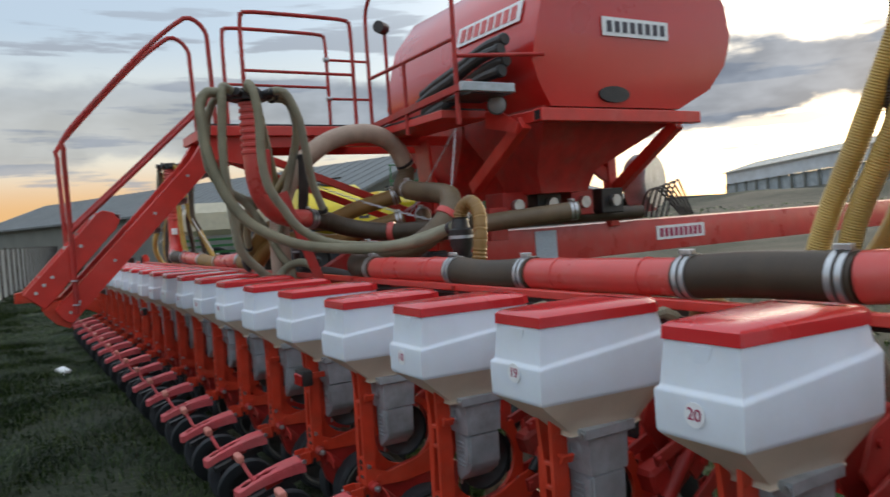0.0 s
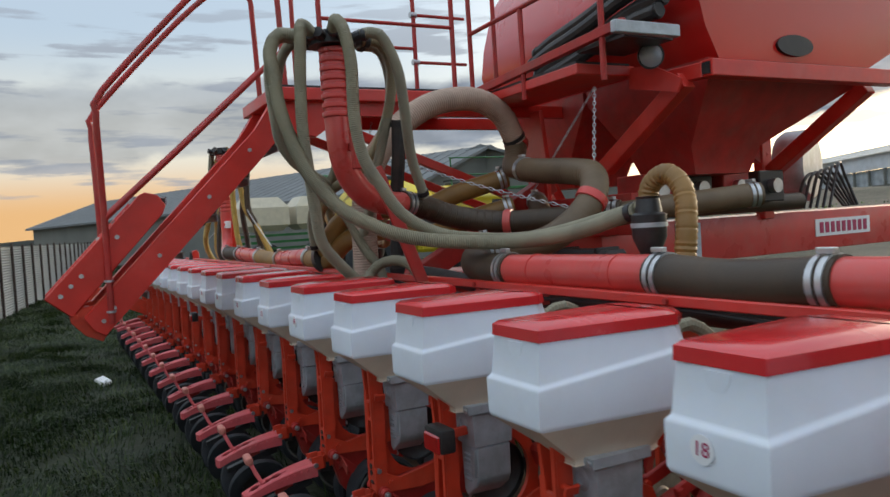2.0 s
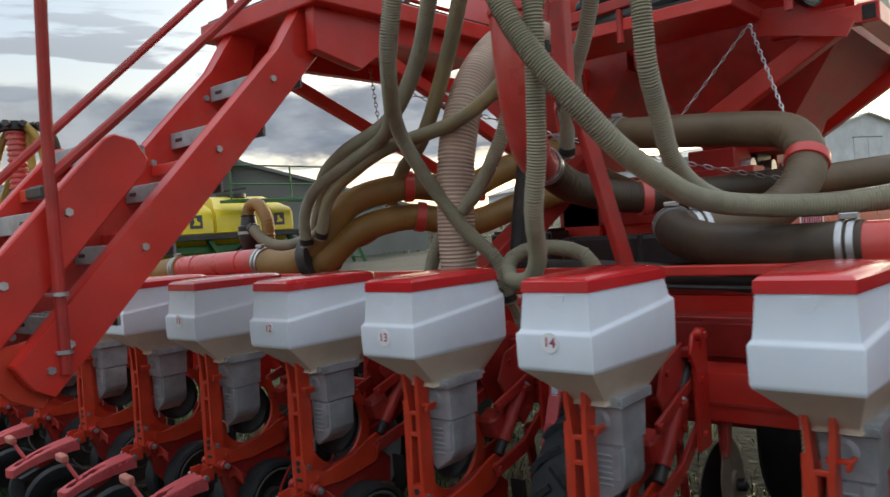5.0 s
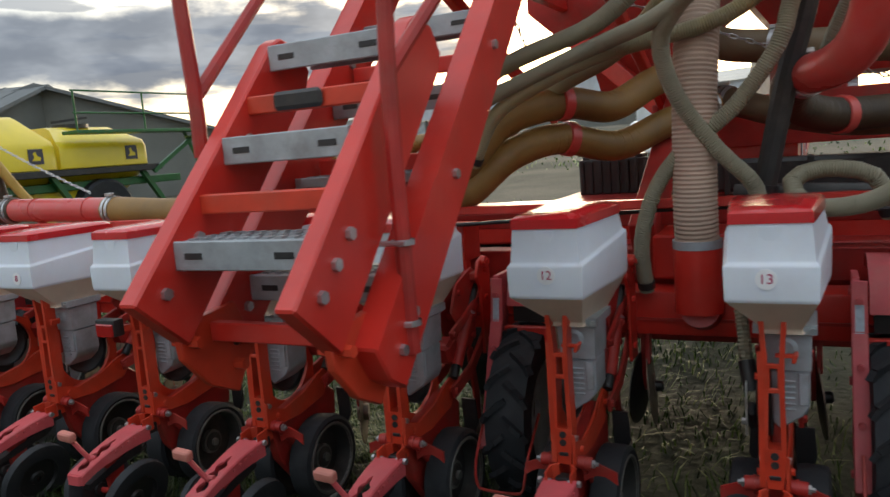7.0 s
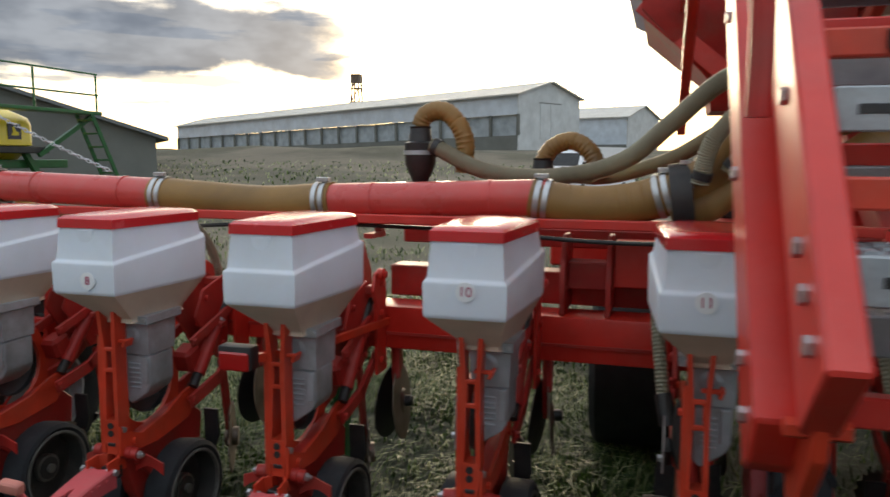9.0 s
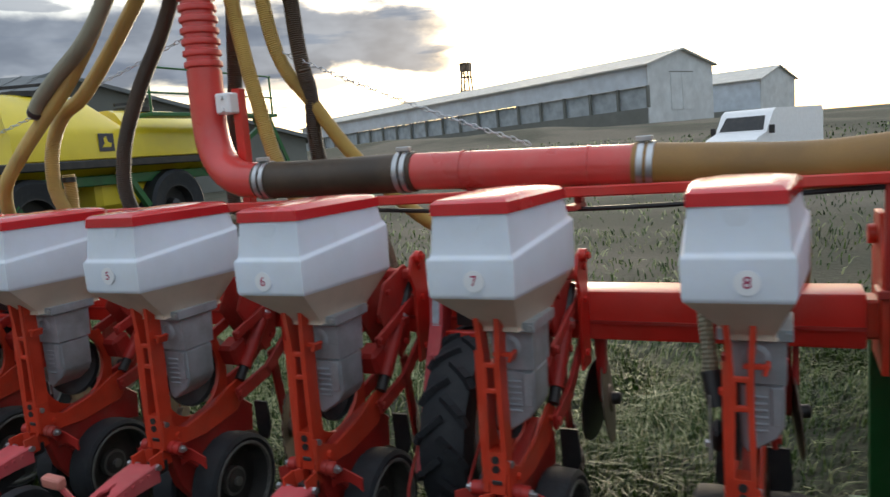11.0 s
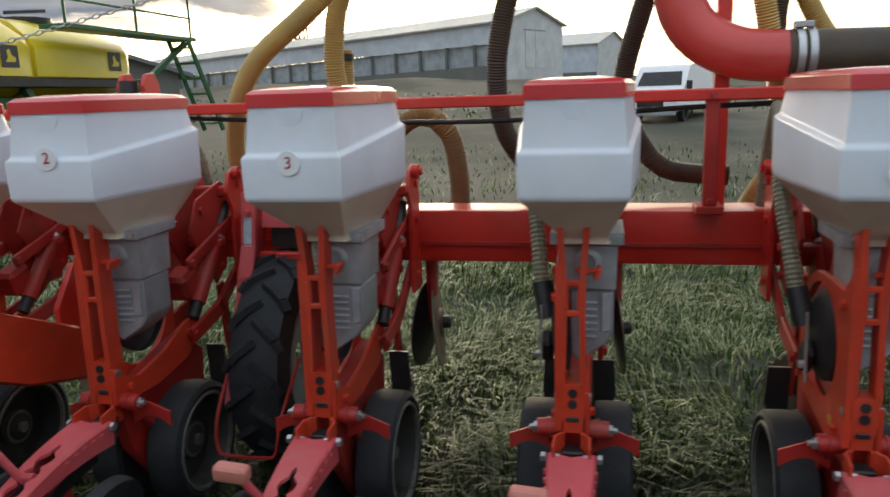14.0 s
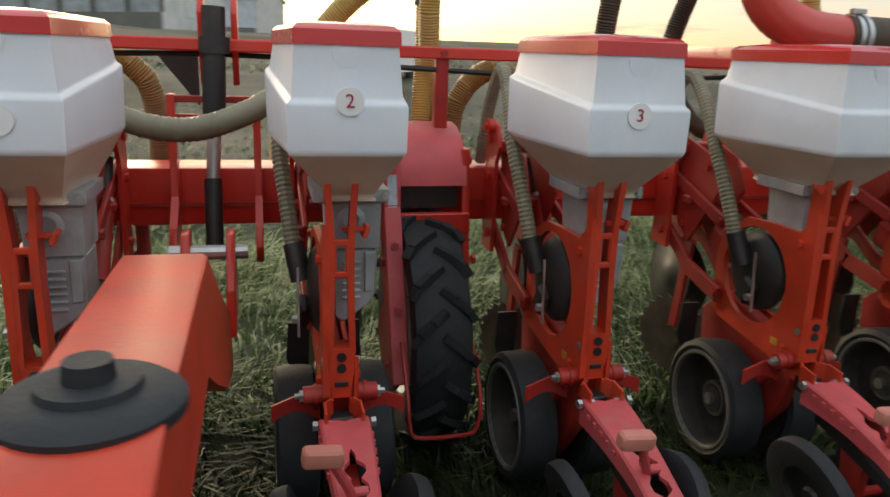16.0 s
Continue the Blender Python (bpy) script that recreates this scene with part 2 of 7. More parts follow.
TAN_PLASTIC = material("dusty_hopper_plastic", (0.66, 0.54, 0.42), 0.5, vary=0.12, scale=6, bump=0.06, dirt=(0.50, 0.40, 0.30), dirt_amount=0.4, subsurface=0.2)
RIM_DUSTY = material("dusty_black_rim", (0.045, 0.043, 0.040), 0.6, vary=0.4, scale=9, bump=0.1, dirt=(0.16, 0.14, 0.11), dirt_amount=0.5)
LIP = material("worn_pale_rim_lip", (0.17, 0.165, 0.15), 0.55, 0.2, vary=0.2, scale=20, bump=0.1, dirt=(0.2, 0.18, 0.15), dirt_amount=0.4)
STICKER_BLUE = material("pale_blue_sticker", (0.5, 0.58, 0.66), 0.4, vary=0.2, scale=60, bump=0.0)
OCHRE = material("ochre_sticker", (0.55, 0.30, 0.03), 0.5, vary=0.2, scale=30, bump=0.0)
CREAM = material("cream_plastic", (0.55, 0.50, 0.38), 0.45, vary=0.1, scale=6, bump=0.05)

# ---- mesh helpers ----
def finish(bm, name, mat, parent=None, label="", smooth=35):
    """One mesh object out of a bmesh."""
    bmesh.ops.recalc_face_normals(bm, faces=bm.faces)
    me = bpy.data.meshes.new(name)
    for f in bm.faces:
        f.smooth = True
    ang = radians(smooth)
    for e in bm.edges:
        if len(e.link_faces) == 2 and e.calc_face_angle(0) > ang:
            e.smooth = False
    bm.to_mesh(me)
    bm.free()
    if mat:
        me.materials.append(mat)
    ob = new(name, me)
    if parent:
        ob.parent = parent
    if label:
        ob["label"] = label
    return ob


def part(name, bm, mat, parent, label=""):
    return finish(bm, name, mat, parent, label)


def again(ob, m, parent=None):
    """The same piece once more, on the same mesh."""
    o = new(ob.name.split(".")[0], ob.data)
    o.parent = parent or ob.parent
    o.matrix_local = m
    if "label" in ob:
        o["label"] = ob["label"]
    return o


def thing(name, label, category, group="", kind="", at=None):
    ob = new(name)
    ob.empty_display_size = 0.1
    if at is not None:
        ob.matrix_world = at
    return tagged(ob, label, category, group, kind)


def box(bm, c, s, rot=(0, 0, 0), bevel=0.0, seg=1):
    r = bmesh.ops.create_cube(bm, size=1.0, matrix=pose(*c, *rot) @ Matrix.Diagonal((*s, 1)))
    if bevel:
        es = list({e for v in r["verts"] for e in v.link_edges})
        bmesh.ops.bevel(bm, geom=es, offset=bevel, segments=seg, affect="EDGES", profile=0.6)
    return bm


def bar(bm, a, b, w, h, bevel=0.0, roll=0.0):
    """A straight bar of section w x h from a to b."""
    a, b = Vector(a), Vector(b)
    d = b - a
    q = d.to_track_quat("Y", "Z").to_matrix().to_4x4()
    m = Matrix.Translation((a + b) / 2) @ q @ pose(0, 0, 0, 0, roll, 0) @ Matrix.Diagonal((w, d.length, h, 1))
    r = bmesh.ops.create_cube(bm, size=1.0, matrix=m)
    if bevel:
        es = list({e for v in r["verts"] for e in v.link_edges})
        bmesh.ops.bevel(bm, geom=es, offset=bevel, segments=1, affect="EDGES")
    return bm


def rod(bm, a, b, r, seg=10, r2=None, caps=True):
    a, b = Vector(a), Vector(b)
    d = b - a
    m = Matrix.Translation((a + b) / 2) @ d.to_track_quat("Z", "Y").to_matrix().to_4x4()
    bmesh.ops.create_cone(bm, cap_ends=caps, segments=seg, radius1=r, radius2=r if r2 is None else r2, depth=d.length, matrix=m)
    return bm


def prism(bm, pts, axis, lo, hi, bevel=0.0):
    """A plate: the outline pts in the plane across the axis, from lo to hi along it."""
    def at(p, v):
        return {"x": (v, p[0], p[1]), "y": (p[0], v, p[1]), "z": (p[0], p[1], v)}[axis]
    va = [bm.verts.new(at(p, lo)) for p in pts]
    vb = [bm.verts.new(at(p, hi)) for p in pts]
    n = len(pts)
    fs = [bm.faces.new(va), bm.faces.new(list(reversed(vb)))]
    for i in range(n):
        fs.append(bm.faces.new((va[i], vb[i], vb[(i + 1) % n], va[(i + 1) % n])))
    if bevel:
        es = list({e for f in fs for e in f.edges})
        bmesh.ops.bevel(bm, geom=es, offset=bevel, segments=1, affect="EDGES")
    return bm


def plate_with_hole(bm, outline, hole_c, hole_r, axis, lo, hi, n=28):
    """A plate with one round hole; the outline must be star-shaped round the hole."""
    cy, cz = hole_c
    outer, inner = [], []
    angles = sorted({*(2 * math.pi * i / n for i in range(n)), *(math.atan2(p[1] - cz, p[0] - cy) % (2 * math.pi) for p in outline)})
    for a in angles:
        dy, dz = math.cos(a), math.sin(a)
        best = 1e9
        for i in range(len(outline)):
            (x1, y1), (x2, y2) = outline[i], outline[(i + 1) % len(outline)]
            ex, ey = x2 - x1, y2 - y1
            det = dy * ey - dz * ex
            if abs(det) < 1e-9:
                continue
            s = ((x1 - cy) * ey - (y1 - cz) * ex) / det
            u = ((x1 - cy) * dz - (y1 - cz) * dy) / det
            if s > 1e-6 and -1e-4 <= u <= 1.0001:
                best = min(best, s)
        outer.append((cy + dy * best, cz + dz * best))
        inner.append((cy + dy * hole_r, cz + dz * hole_r))

    def at(p, v):
        return {"x": (v, p[0], p[1]), "y": (p[0], v, p[1]), "z": (p[0], p[1], v)}[axis]
    rings = [[bm.verts.new(at(p, v)) for p in ring] for ring, v in ((outer, lo), (inner, lo), (inner, hi), (outer, hi))]
    k = len(angles)
    for a in range(4):
        ra, rb = rings[a], rings[(a + 1) % 4]
        for i in range(k):
            bm.faces.new((ra[i], ra[(i + 1) % k], rb[(i + 1) % k], rb[i]))
    return bm


def lathe(bm, profile, m, seg=24):
    """Turns the profile (radius, along) round the local x axis of m."""
    rings = []
    for r, x in profile:
        rings.append([bm.verts.new(m @ Vector((x, r * math.cos(2 * math.pi * i / seg), r * math.sin(2 * math.pi * i / seg)))) for i in range(seg)])
    for a, b in zip(rings, rings[1:]):
        for i in range(seg):
            bm.faces.new((a[i], a[(i + 1) % seg], b[(i + 1) % seg], b[i]))
    bmesh.ops.remove_doubles(bm, verts=[v for ring, (r, x) in zip(rings, profile) if r < 1e-4 for v in ring], dist=1e-6)
    return bm


def smooth_line(pts, step=0.05):
    """Points along a smooth curve through pts."""
    P = [Vector(p) for p in pts]
    P = [P[0] * 2 - P[1], *P, P[-1] * 2 - P[-2]]
    out = []
    for i in range(1, len(P) - 2):
        a, b, c, d = P[i - 1:i + 3]
        n = max(2, int((c - b).length / step))
        for k in range(n):
            t = k / n
            out.append(0.5 * ((2 * b) + (c - a) * t + (2 * a - 5 * b + 4 * c - d) * t * t + (3 * b - a - 3 * c + d) * t ** 3))
    out.append(P[-2])
    return out


def tube(bm, pts, r, seg=10, rib=0.0, pitch=0.02, straight=False, step=0.05):
    """A hose or pipe along pts; with rib, rings stand out by that much every pitch."""
    line = [Vector(p) for p in pts] if straight else smooth_line(pts, step)
    if rib:
        d = [0.0]
        for a, b in zip(line, line[1:]):
            d.append(d[-1] + (b - a).length)
        n = max(4, int(d[-1] / pitch * 2))
        new_line, k = [], 0
        for i in range(n + 1):
            s = d[-1] * i / n
            while k < len(d) - 2 and d[k + 1] < s:
                k += 1
            f = (s - d[k]) / max(1e-9, d[k + 1] - d[k])
            new_line.append(line[k].lerp(line[k + 1], min(1, f)))
        line = new_line
    n = len(line)
    tang = [(line[min(i + 1, n - 1)] - line[max(i - 1, 0)]).normalized() for i in range(n)]
    up = Vector((0, 0, 1)) if abs(tang[0].z) < 0.9 else Vector((1, 0, 0))
    side = tang[0].cross(up).normalized()
    rings = []
    for i in range(n):
        side = (side - tang[i] * side.dot(tang[i])).normalized()
        other = tang[i].cross(side)
        rr = r + (rib if rib and i % 2 else 0.0)
        rings.append([bm.verts.new(line[i] + (side * math.cos(2 * math.pi * k / seg) + other * math.sin(2 * math.pi * k / seg)) * rr) for k in range(seg)])
    for a, b in zip(rings, rings[1:]):
        for k in range(seg):
            bm.faces.new((a[k], a[(k + 1) % seg], b[(k + 1) % seg], b[k]))
    bm.faces.new(rings[0])
    bm.faces.new(list(reversed(rings[-1])))
    return bm


def loft(bm, rings, cap=(True, True)):
    vs = [[bm.verts.new(p) for p in ring] for ring in rings]
    n = len(vs[0])
    for a, b in zip(vs, vs[1:]):
        for i in range(n):
            bm.faces.new((a[i], a[(i + 1) % n], b[(i + 1) % n], b[i]))
    if cap[0]:
        bm.faces.new(vs[0])
    if cap[1]:
        bm.faces.new(list(reversed(vs[-1])))
    return bm


def bolt(bm, c, d, r=0.012, h=0.012):
    """A hexagon head at c that points along d."""
    c, d = Vector(c), Vector(d).normalized()
    return rod(bm, c, c + d * h, r, 6)


def text_part(text, size, mat, parent, m, name="number"):
    cu = bpy.data.curves.new(name, "FONT")
    cu.body, cu.size, cu.extrude = text, size, 0.0008
    cu.align_x, cu.align_y = "CENTER", "CENTER"
    tmp = bpy.data.objects.new(name, cu)
    me = bpy.data.meshes.new_from_object(tmp)
    bpy.data.objects.remove(tmp)
    bpy.data.curves.remove(cu)
    me.name = name
    me.materials.clear()
    me.materials.append(mat)
    ob = new(name, me)
    ob.parent = parent
    ob.matrix_local = m
    return ob


def B():
    return bmesh.new()

# ---- ground ----
GROUND = -0.06
PITCH = 0.70       # from row to row
ROWS = 24


def ground_height(x, y):
    """Flat under the machine, a low bank of earth in front of the barns."""
    h = 0.03 * noise.noise((x * 0.6, y * 0.6, 0)) + 0.02 * noise.noise((x * 2.1, y * 2.1, 4))
    bank = 0.8 * math.exp(-((y - 48) / 7.0) ** 2) * math.exp(-((x + 18) / 22.0) ** 2)
    rise = 0.045 * max(0.0, min(y, 66.0) - 14.0)
    return GROUND + h + bank * (1 + 0.5 * noise.noise((x * 0.15, y * 0.2, 9))) + rise


def field_material():
    m = bpy.data.materials.new("grassy_soil")
    m.use_nodes = True
    nt = m.node_tree
    N, L = nt.nodes.new, nt.links.new
    bsdf = nt.nodes["Principled BSDF"]
    tc = N("ShaderNodeTexCoord")
    big, small = N("ShaderNodeTexNoise"), N("ShaderNodeTexNoise")
    big.inputs["Scale"].default_value, big.inputs["Detail"].default_value = 0.35, 8
    small.inputs["Scale"].default_value, small.inputs["Detail"].default_value = 14.0, 6
    L(tc.outputs["Object"], big.inputs[0])
    L(tc.outputs["Object"], small.inputs[0])
    r1, r2 = N("ShaderNodeValToRGB"), N("ShaderNodeValToRGB")
    r1.color_ramp.elements[0].color, r1.color_ramp.elements[1].color = (0.012, 0.020, 0.008, 1), (0.040, 0.046, 0.022, 1)
    r2.color_ramp.elements[0].color, r2.color_ramp.elements[1].color = (0.075, 0.062, 0.042, 1), (0.17, 0.15, 0.11, 1)
    L(small.outputs[0], r1.inputs[0])
    L(small.outputs[0], r2.inputs[0])
    sep = N("ShaderNodeSeparateXYZ")
    L(tc.outputs["Object"], sep.inputs[0])
    wob = N("ShaderNodeMath")
    wob.operation = "MULTIPLY_ADD"
    L(big.outputs[0], wob.inputs[0])
    wob.inputs[1].default_value = 9.0
    L(sep.outputs[1], wob.inputs[2])
    mr = N("ShaderNodeMapRange")
    L(wob.outputs[0], mr.inputs[0])
    mr.inputs[1].default_value, mr.inputs[2].default_value = 9.0, 12.5
    mx = N("ShaderNodeMix")
    mx.data_type = "RGBA"
    worn = N("ShaderNodeTexNoise")     # tufty patches in the bare earth
    worn.inputs["Scale"].default_value, worn.inputs["Detail"].default_value = 0.16, 9
    L(tc.outputs["Object"], worn.inputs[0])
    wr = N("ShaderNodeMapRange")
    L(worn.outputs[0], wr.inputs[0])
    wr.inputs[1].default_value, wr.inputs[2].default_value, wr.inputs[3].default_value = 0.44, 0.58, 0.25
    both = N("ShaderNodeMath")
    both.operation = "MULTIPLY"
    L(mr.outputs[0], both.inputs[0])
    L(wr.outputs[0], both.inputs[1])
    L(both.outputs[0], mx.inputs[0])
    L(r1.outputs[0], mx.inputs[6])
    L(r2.outputs[0], mx.inputs[7])
    L(mx.outputs[2], bsdf.inputs["Base Color"])
    bsdf.inputs["Roughness"].default_value = 0.95
    b = N("ShaderNodeBump")
    b.inputs["Strength"].default_value, b.inputs["Distance"].default_value = 0.6, 0.03
    L(small.outputs[0], b.inputs["Height"])
    L(b.outputs[0], bsdf.inputs["Normal"])
    return m


def build_ground():
    bm = B()
    xs = [-3000, -1200, -500, -200, -100, -60, *[x * 1.0 for x in range(-45, 41)], 60, 100, 200, 500, 1200, 3000]
    ys = [-3000, -1000, -300, -100, -40, -20, *[-10 + y * 0.5 for y in range(0, 60)], *[20 + 1.5 * y for y in range(0, 32)], 72, 80, 110, 160, 300, 600, 1200, 3000]
    grid = [[bm.verts.new((x, y, ground_height(x, y))) for x in xs] for y in ys]
    for a, b in zip(grid, grid[1:]):
        for i in range(len(xs) - 1):
            bm.faces.new((a[i], a[i + 1], b[i + 1], b[i]))
    ob = finish(bm, "ground", field_material(), smooth=80)
    tagged(ob, "rough grass and bare earth of a farm yard", "ground", kind="structure")


build_ground()

# ---- row units ----
def plan(y0, y1, wf, wm, wb, z, cx=0.0, ym=0.40, rise=0.0):
    """One level of a hopper seen from above, narrower at its back and front than in the middle."""
    pts = [(-wf, y0), (wf, y0), (wm, ym), (wm, y1 - 0.05), (wb, y1), (-wb, y1), (-wm, y1 - 0.05), (-wm, ym)]
    return [(cx + x, y, z + rise * max(0.0, y) / 0.5) for x, y in pts]


def rounded(bm, width, angle=14, seg=2):
    es = [e for e in bm.edges if len(e.link_faces) == 2 and e.calc_face_angle(0) > radians(angle)]
    bmesh.ops.bevel(bm, geom=es, offset=width, segments=seg, affect="EDGES", profile=0.7, clamp_overlap=True)


def wheel_parts(parent, c, r, w, name, tilt=0.0, rim_r=0.62, lip=0):
    """A smooth rubber wheel on a rim."""
    m = pose(*c, 0, tilt, 0)
    bm = B()
    lathe(bm, [(r * rim_r, -w * 0.42), (r * 0.9, -w * 0.5), (r * 0.985, -w * 0.42), (r, -w * 0.2), (r, w * 0.2), (r * 0.985, w * 0.42), (r * 0.9, w * 0.5), (r * rim_r, w * 0.42)], m, 28)
    tyre = part(name, bm, RUBBER, parent)
    bm = B()
    k = r * rim_r
    if lip:      # deep dish, open to the outer side
        lathe(bm, [(k * 1.02, lip * w * 0.46), (k * 0.97, lip * w * 0.46), (k * 0.92, -lip * w * 0.22), (k * 0.32, -lip * w * 0.26), (k * 0.30, lip * w * 0.06), (k * 0.12, lip * w * 0.08), (0.0, lip * w * 0.08)], m, 28)
        lathe(bm, [(k * 1.02, -lip * w * 0.45), (k * 0.9, -lip * w * 0.36), (0.0, -lip * w * 0.30)], m, 28)
    else:
        lathe(bm, [(k * 1.03, -w * 0.44), (k * 0.96, -w * 0.44), (k * 0.9, -w * 0.1), (k * 0.35, -w * 0.05), (k * 0.3, -w * 0.3), (k * 0.12, -w * 0.36)], m, 20)
        lathe(bm, [(k * 1.03, w * 0.44), (k * 0.96, w * 0.44), (k * 0.9, w * 0.1), (k * 0.35, w * 0.05), (k * 0.3, w * 0.3), (k * 0.12, w * 0.36)], m, 20)
    rim = part("rim", bm, RIM_DUSTY if lip else BLACK, tyre, "dusty black rim")
    if lip:
        bm = B()
        lathe(bm, [(k * 1.06, lip * w * 0.42), (k * 1.04, lip * w * 0.49), (k * 0.985, lip * w * 0.49), (k * 0.955, lip * w * 0.40)], m, 32)
        part("rim_lip", bm, LIP, rim, "pale worn rim edge")
        bm = B()
        rod(bm, (c[0] + lip * w * 0.05, c[1], c[2]), (c[0] + lip * w * 0.20, c[1], c[2]), r * 0.10, 8)
        rod(bm, (c[0] - lip * w * 0.20, c[1], c[2]), (c[0] + lip * w * 0.02, c[1], c[2]), r * 0.30, 14)
        part("hub", bm, LIP, rim, "dusty pale hub with a bolt")
    return tyre


CX = -0.004      # the frame of a row unit stands a touch off the hopper's middle


def build_row_unit():
    unit = thing("row_unit", "red seed-drill row unit with a white hopper and red lid", "row unit", "row units along the toolbar")
    # hopper: a moulded shoulder runs level across the back and climbs along the sides
    bm = B()
    loft(bm, [plan(0.0, 0.50, 0.113, 0.146, 0.11, 1.302),
              plan(-0.014, 0.51, 0.122, 0.157, 0.120, 1.182, rise=0.060),
              plan(-0.025, 0.52, 0.133, 0.170, 0.131, 1.170, rise=0.060),
              plan(-0.025, 0.52, 0.131, 0.167, 0.13, 1.068),
              plan(-0.020, 0.512, 0.126, 0.162, 0.126, 1.058),
              plan(0.12, 0.42, 0.055, 0.080, 0.06, 0.945, cx=0.025, ym=0.36),
              plan(0.12, 0.42, 0.055, 0.080, 0.06, 0.930, cx=0.025, ym=0.36)])
    upright = [e for e in bm.edges if len(e.link_faces) == 2 and abs(e.verts[0].co.z - e.verts[1].co.z) > 0.35 * e.calc_length() and e.calc_face_angle(0) > radians(12)]
    bmesh.ops.bevel(bm, geom=upright, offset=0.016, segments=3, affect="EDGES", profile=0.6, clamp_overlap=True)
    level = [e for e in bm.edges if len(e.link_faces) == 2 and abs(e.verts[0].co.z - e.verts[1].co.z) < 0.25 * e.calc_length() and e.calc_face_angle(0) > radians(14)]
    bmesh.ops.bevel(bm, geom=level, offset=0.005, segments=2, affect="EDGES", profile=0.6, clamp_overlap=True)
    hopper = part("hopper", bm, WHITE, unit, "white plastic seed hopper, tan brown towards its outlet")
    hopper.data.materials.append(TAN_PLASTIC)     # the funnel below is tan
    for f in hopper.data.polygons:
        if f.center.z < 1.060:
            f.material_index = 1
    bm = B()
    loft(bm, [plan(-0.006, 0.51, 0.118, 0.152, 0.115, 1.296), plan(-0.004, 0.505, 0.117, 0.151, 0.114, 1.328),
              plan(0.012, 0.49, 0.105, 0.138, 0.10, 1.339), plan(0.08, 0.43, 0.06, 0.08, 0.06, 1.346)])
    rounded(bm, 0.005, 20)
    part("lid", bm, RED_LID, hopper, "glossy red lid")
    bm = B()   # half-moon grip under the lid
    pts = [(0.034 * math.cos(a), 1.288 - 0.046 * math.sin(a)) for a in [math.pi - math.pi * i / 10 for i in range(0, 11)]]
    prism(bm, pts, "y", -0.0065, 0.006)
    part("grip", bm, WHITE, hopper)
    # cast bracket that holds the hopper: a hooded head, two deep legs and a slotted bridge
    bm = B()
    box(bm, (CX, 0.112, 1.000), (0.076, 0.012, 0.075), (-6, 0, 0), 0.003)
    for s in (-1, 1):
        prism(bm, [(0.060, 1.038), (0.130, 1.030), (0.150, 0.955), (0.092, 0.930), (0.078, 0.985)], "x", CX + min(s * 0.030, s * 0.040), CX + max(s * 0.030, s * 0.040), 0.002)
    bar(bm, (CX - 0.040, 0.070, 1.034), (CX + 0.040, 0.070, 1.034), 0.030, 0.010, 0.003)
    head = part("bracket_head", bm, RED_CAST, unit)
    bm = B()
    rod(bm, (CX, 0.108, 0.990), (CX, 0.094, 0.989), 0.013, 6)
    rod(bm, (CX, 0.100, 0.990), (CX, 0.084, 0.989), 0.007, 8)
    part("bolt", bm, ZINC, head)
    for s in (-1, 1):
        bm = B()
        loft(bm, [[(CX + s * (x + dx), y + dy, z) for dx, dy in ((-0.009, -0.034), (0.007, -0.034), (0.007, -0.026), (0.005, -0.024), (0.005, 0.030), (-0.005, 0.030), (-0.005, -0.024), (-0.009, -0.026))] for x, y, z in ((0.034, 0.112, 0.980), (0.026, 0.118, 0.850), (0.025, 0.118, 0.730), (0.029, 0.114, 0.545))])
        part("bracket_leg", bm, RED_CAST, unit)
        bm = B()
        bolt(bm, (CX + s * 0.036, 0.10, 0.52), (s, 0, 0), 0.012, 0.012)
        part("bolt", bm, ZINC, unit)
    bm = B()
    for z, h in ((0.832, 0.016), (0.752, 0.016)):
        box(bm, (CX, 0.092, z), (0.050, 0.014, h), bevel=0.003)
    for s in (-1, 1):
        box(bm, (CX + s * 0.018, 0.092, 0.792), (0.014, 0.014, 0.075), bevel=0.003)
    part("slotted_bridge", bm, RED_CAST, unit, "slotted orange-red cast bridge")
    bm = B()
    box(bm, (CX + 0.035, 0.112, 0.862), (0.060, 0.018, 0.012), bevel=0.002)
    box(bm, (CX + 0.062, 0.118, 0.856), (0.012, 0.050, 0.030), (0, 20, 0), 0.002)
    part("stay_tab", bm, RED_CAST, unit)
    # foot of the bracket with its two bores and a slit
    bm = B()
    loft(bm, [[(CX + a * w, y + b * d, z) for a, b in ((-1, -1), (1, -1), (1, 1), (-1, 1))] for w, d, y, z in ((0.024, 0.020, 0.104, 0.425), (0.026, 0.022, 0.106, 0.450), (0.031, 0.030, 0.110, 0.490), (0.033, 0.032, 0.112, 0.560))])
    rounded(bm, 0.004, 20, 1)
    foot = part("bracket_foot", bm, RED_CAST, unit)
    for z in (0.538, 0.508):
        bm = B()
        rod(bm, (CX, 0.0815, z), (CX, 0.076, z), 0.0125, 14)
        part("bore", bm, BLACK, foot, "dark bore drawn as a black disc")
    bm = B()
    box(bm, (CX, 0.083, 0.464), (0.034, 0.010, 0.014), bevel=0.002)
    part("slit", bm, BLACK, foot)
    # side plates: the one with the big round opening, and the low one opposite
    bm = B()
    plate_with_hole(bm, [(0.08, 0.60), (0.085, 0.88), (0.135, 0.88), (0.155, 0.81), (0.26, 0.812), (0.40, 0.805), (0.50, 0.755), (0.54, 0.65), (0.53, 0.51), (0.50, 0.435), (0.30, 0.41), (0.17, 0.395), (0.08, 0.43)], (0.335, 0.628), 0.158, "x", CX - 0.046, CX - 0.028)
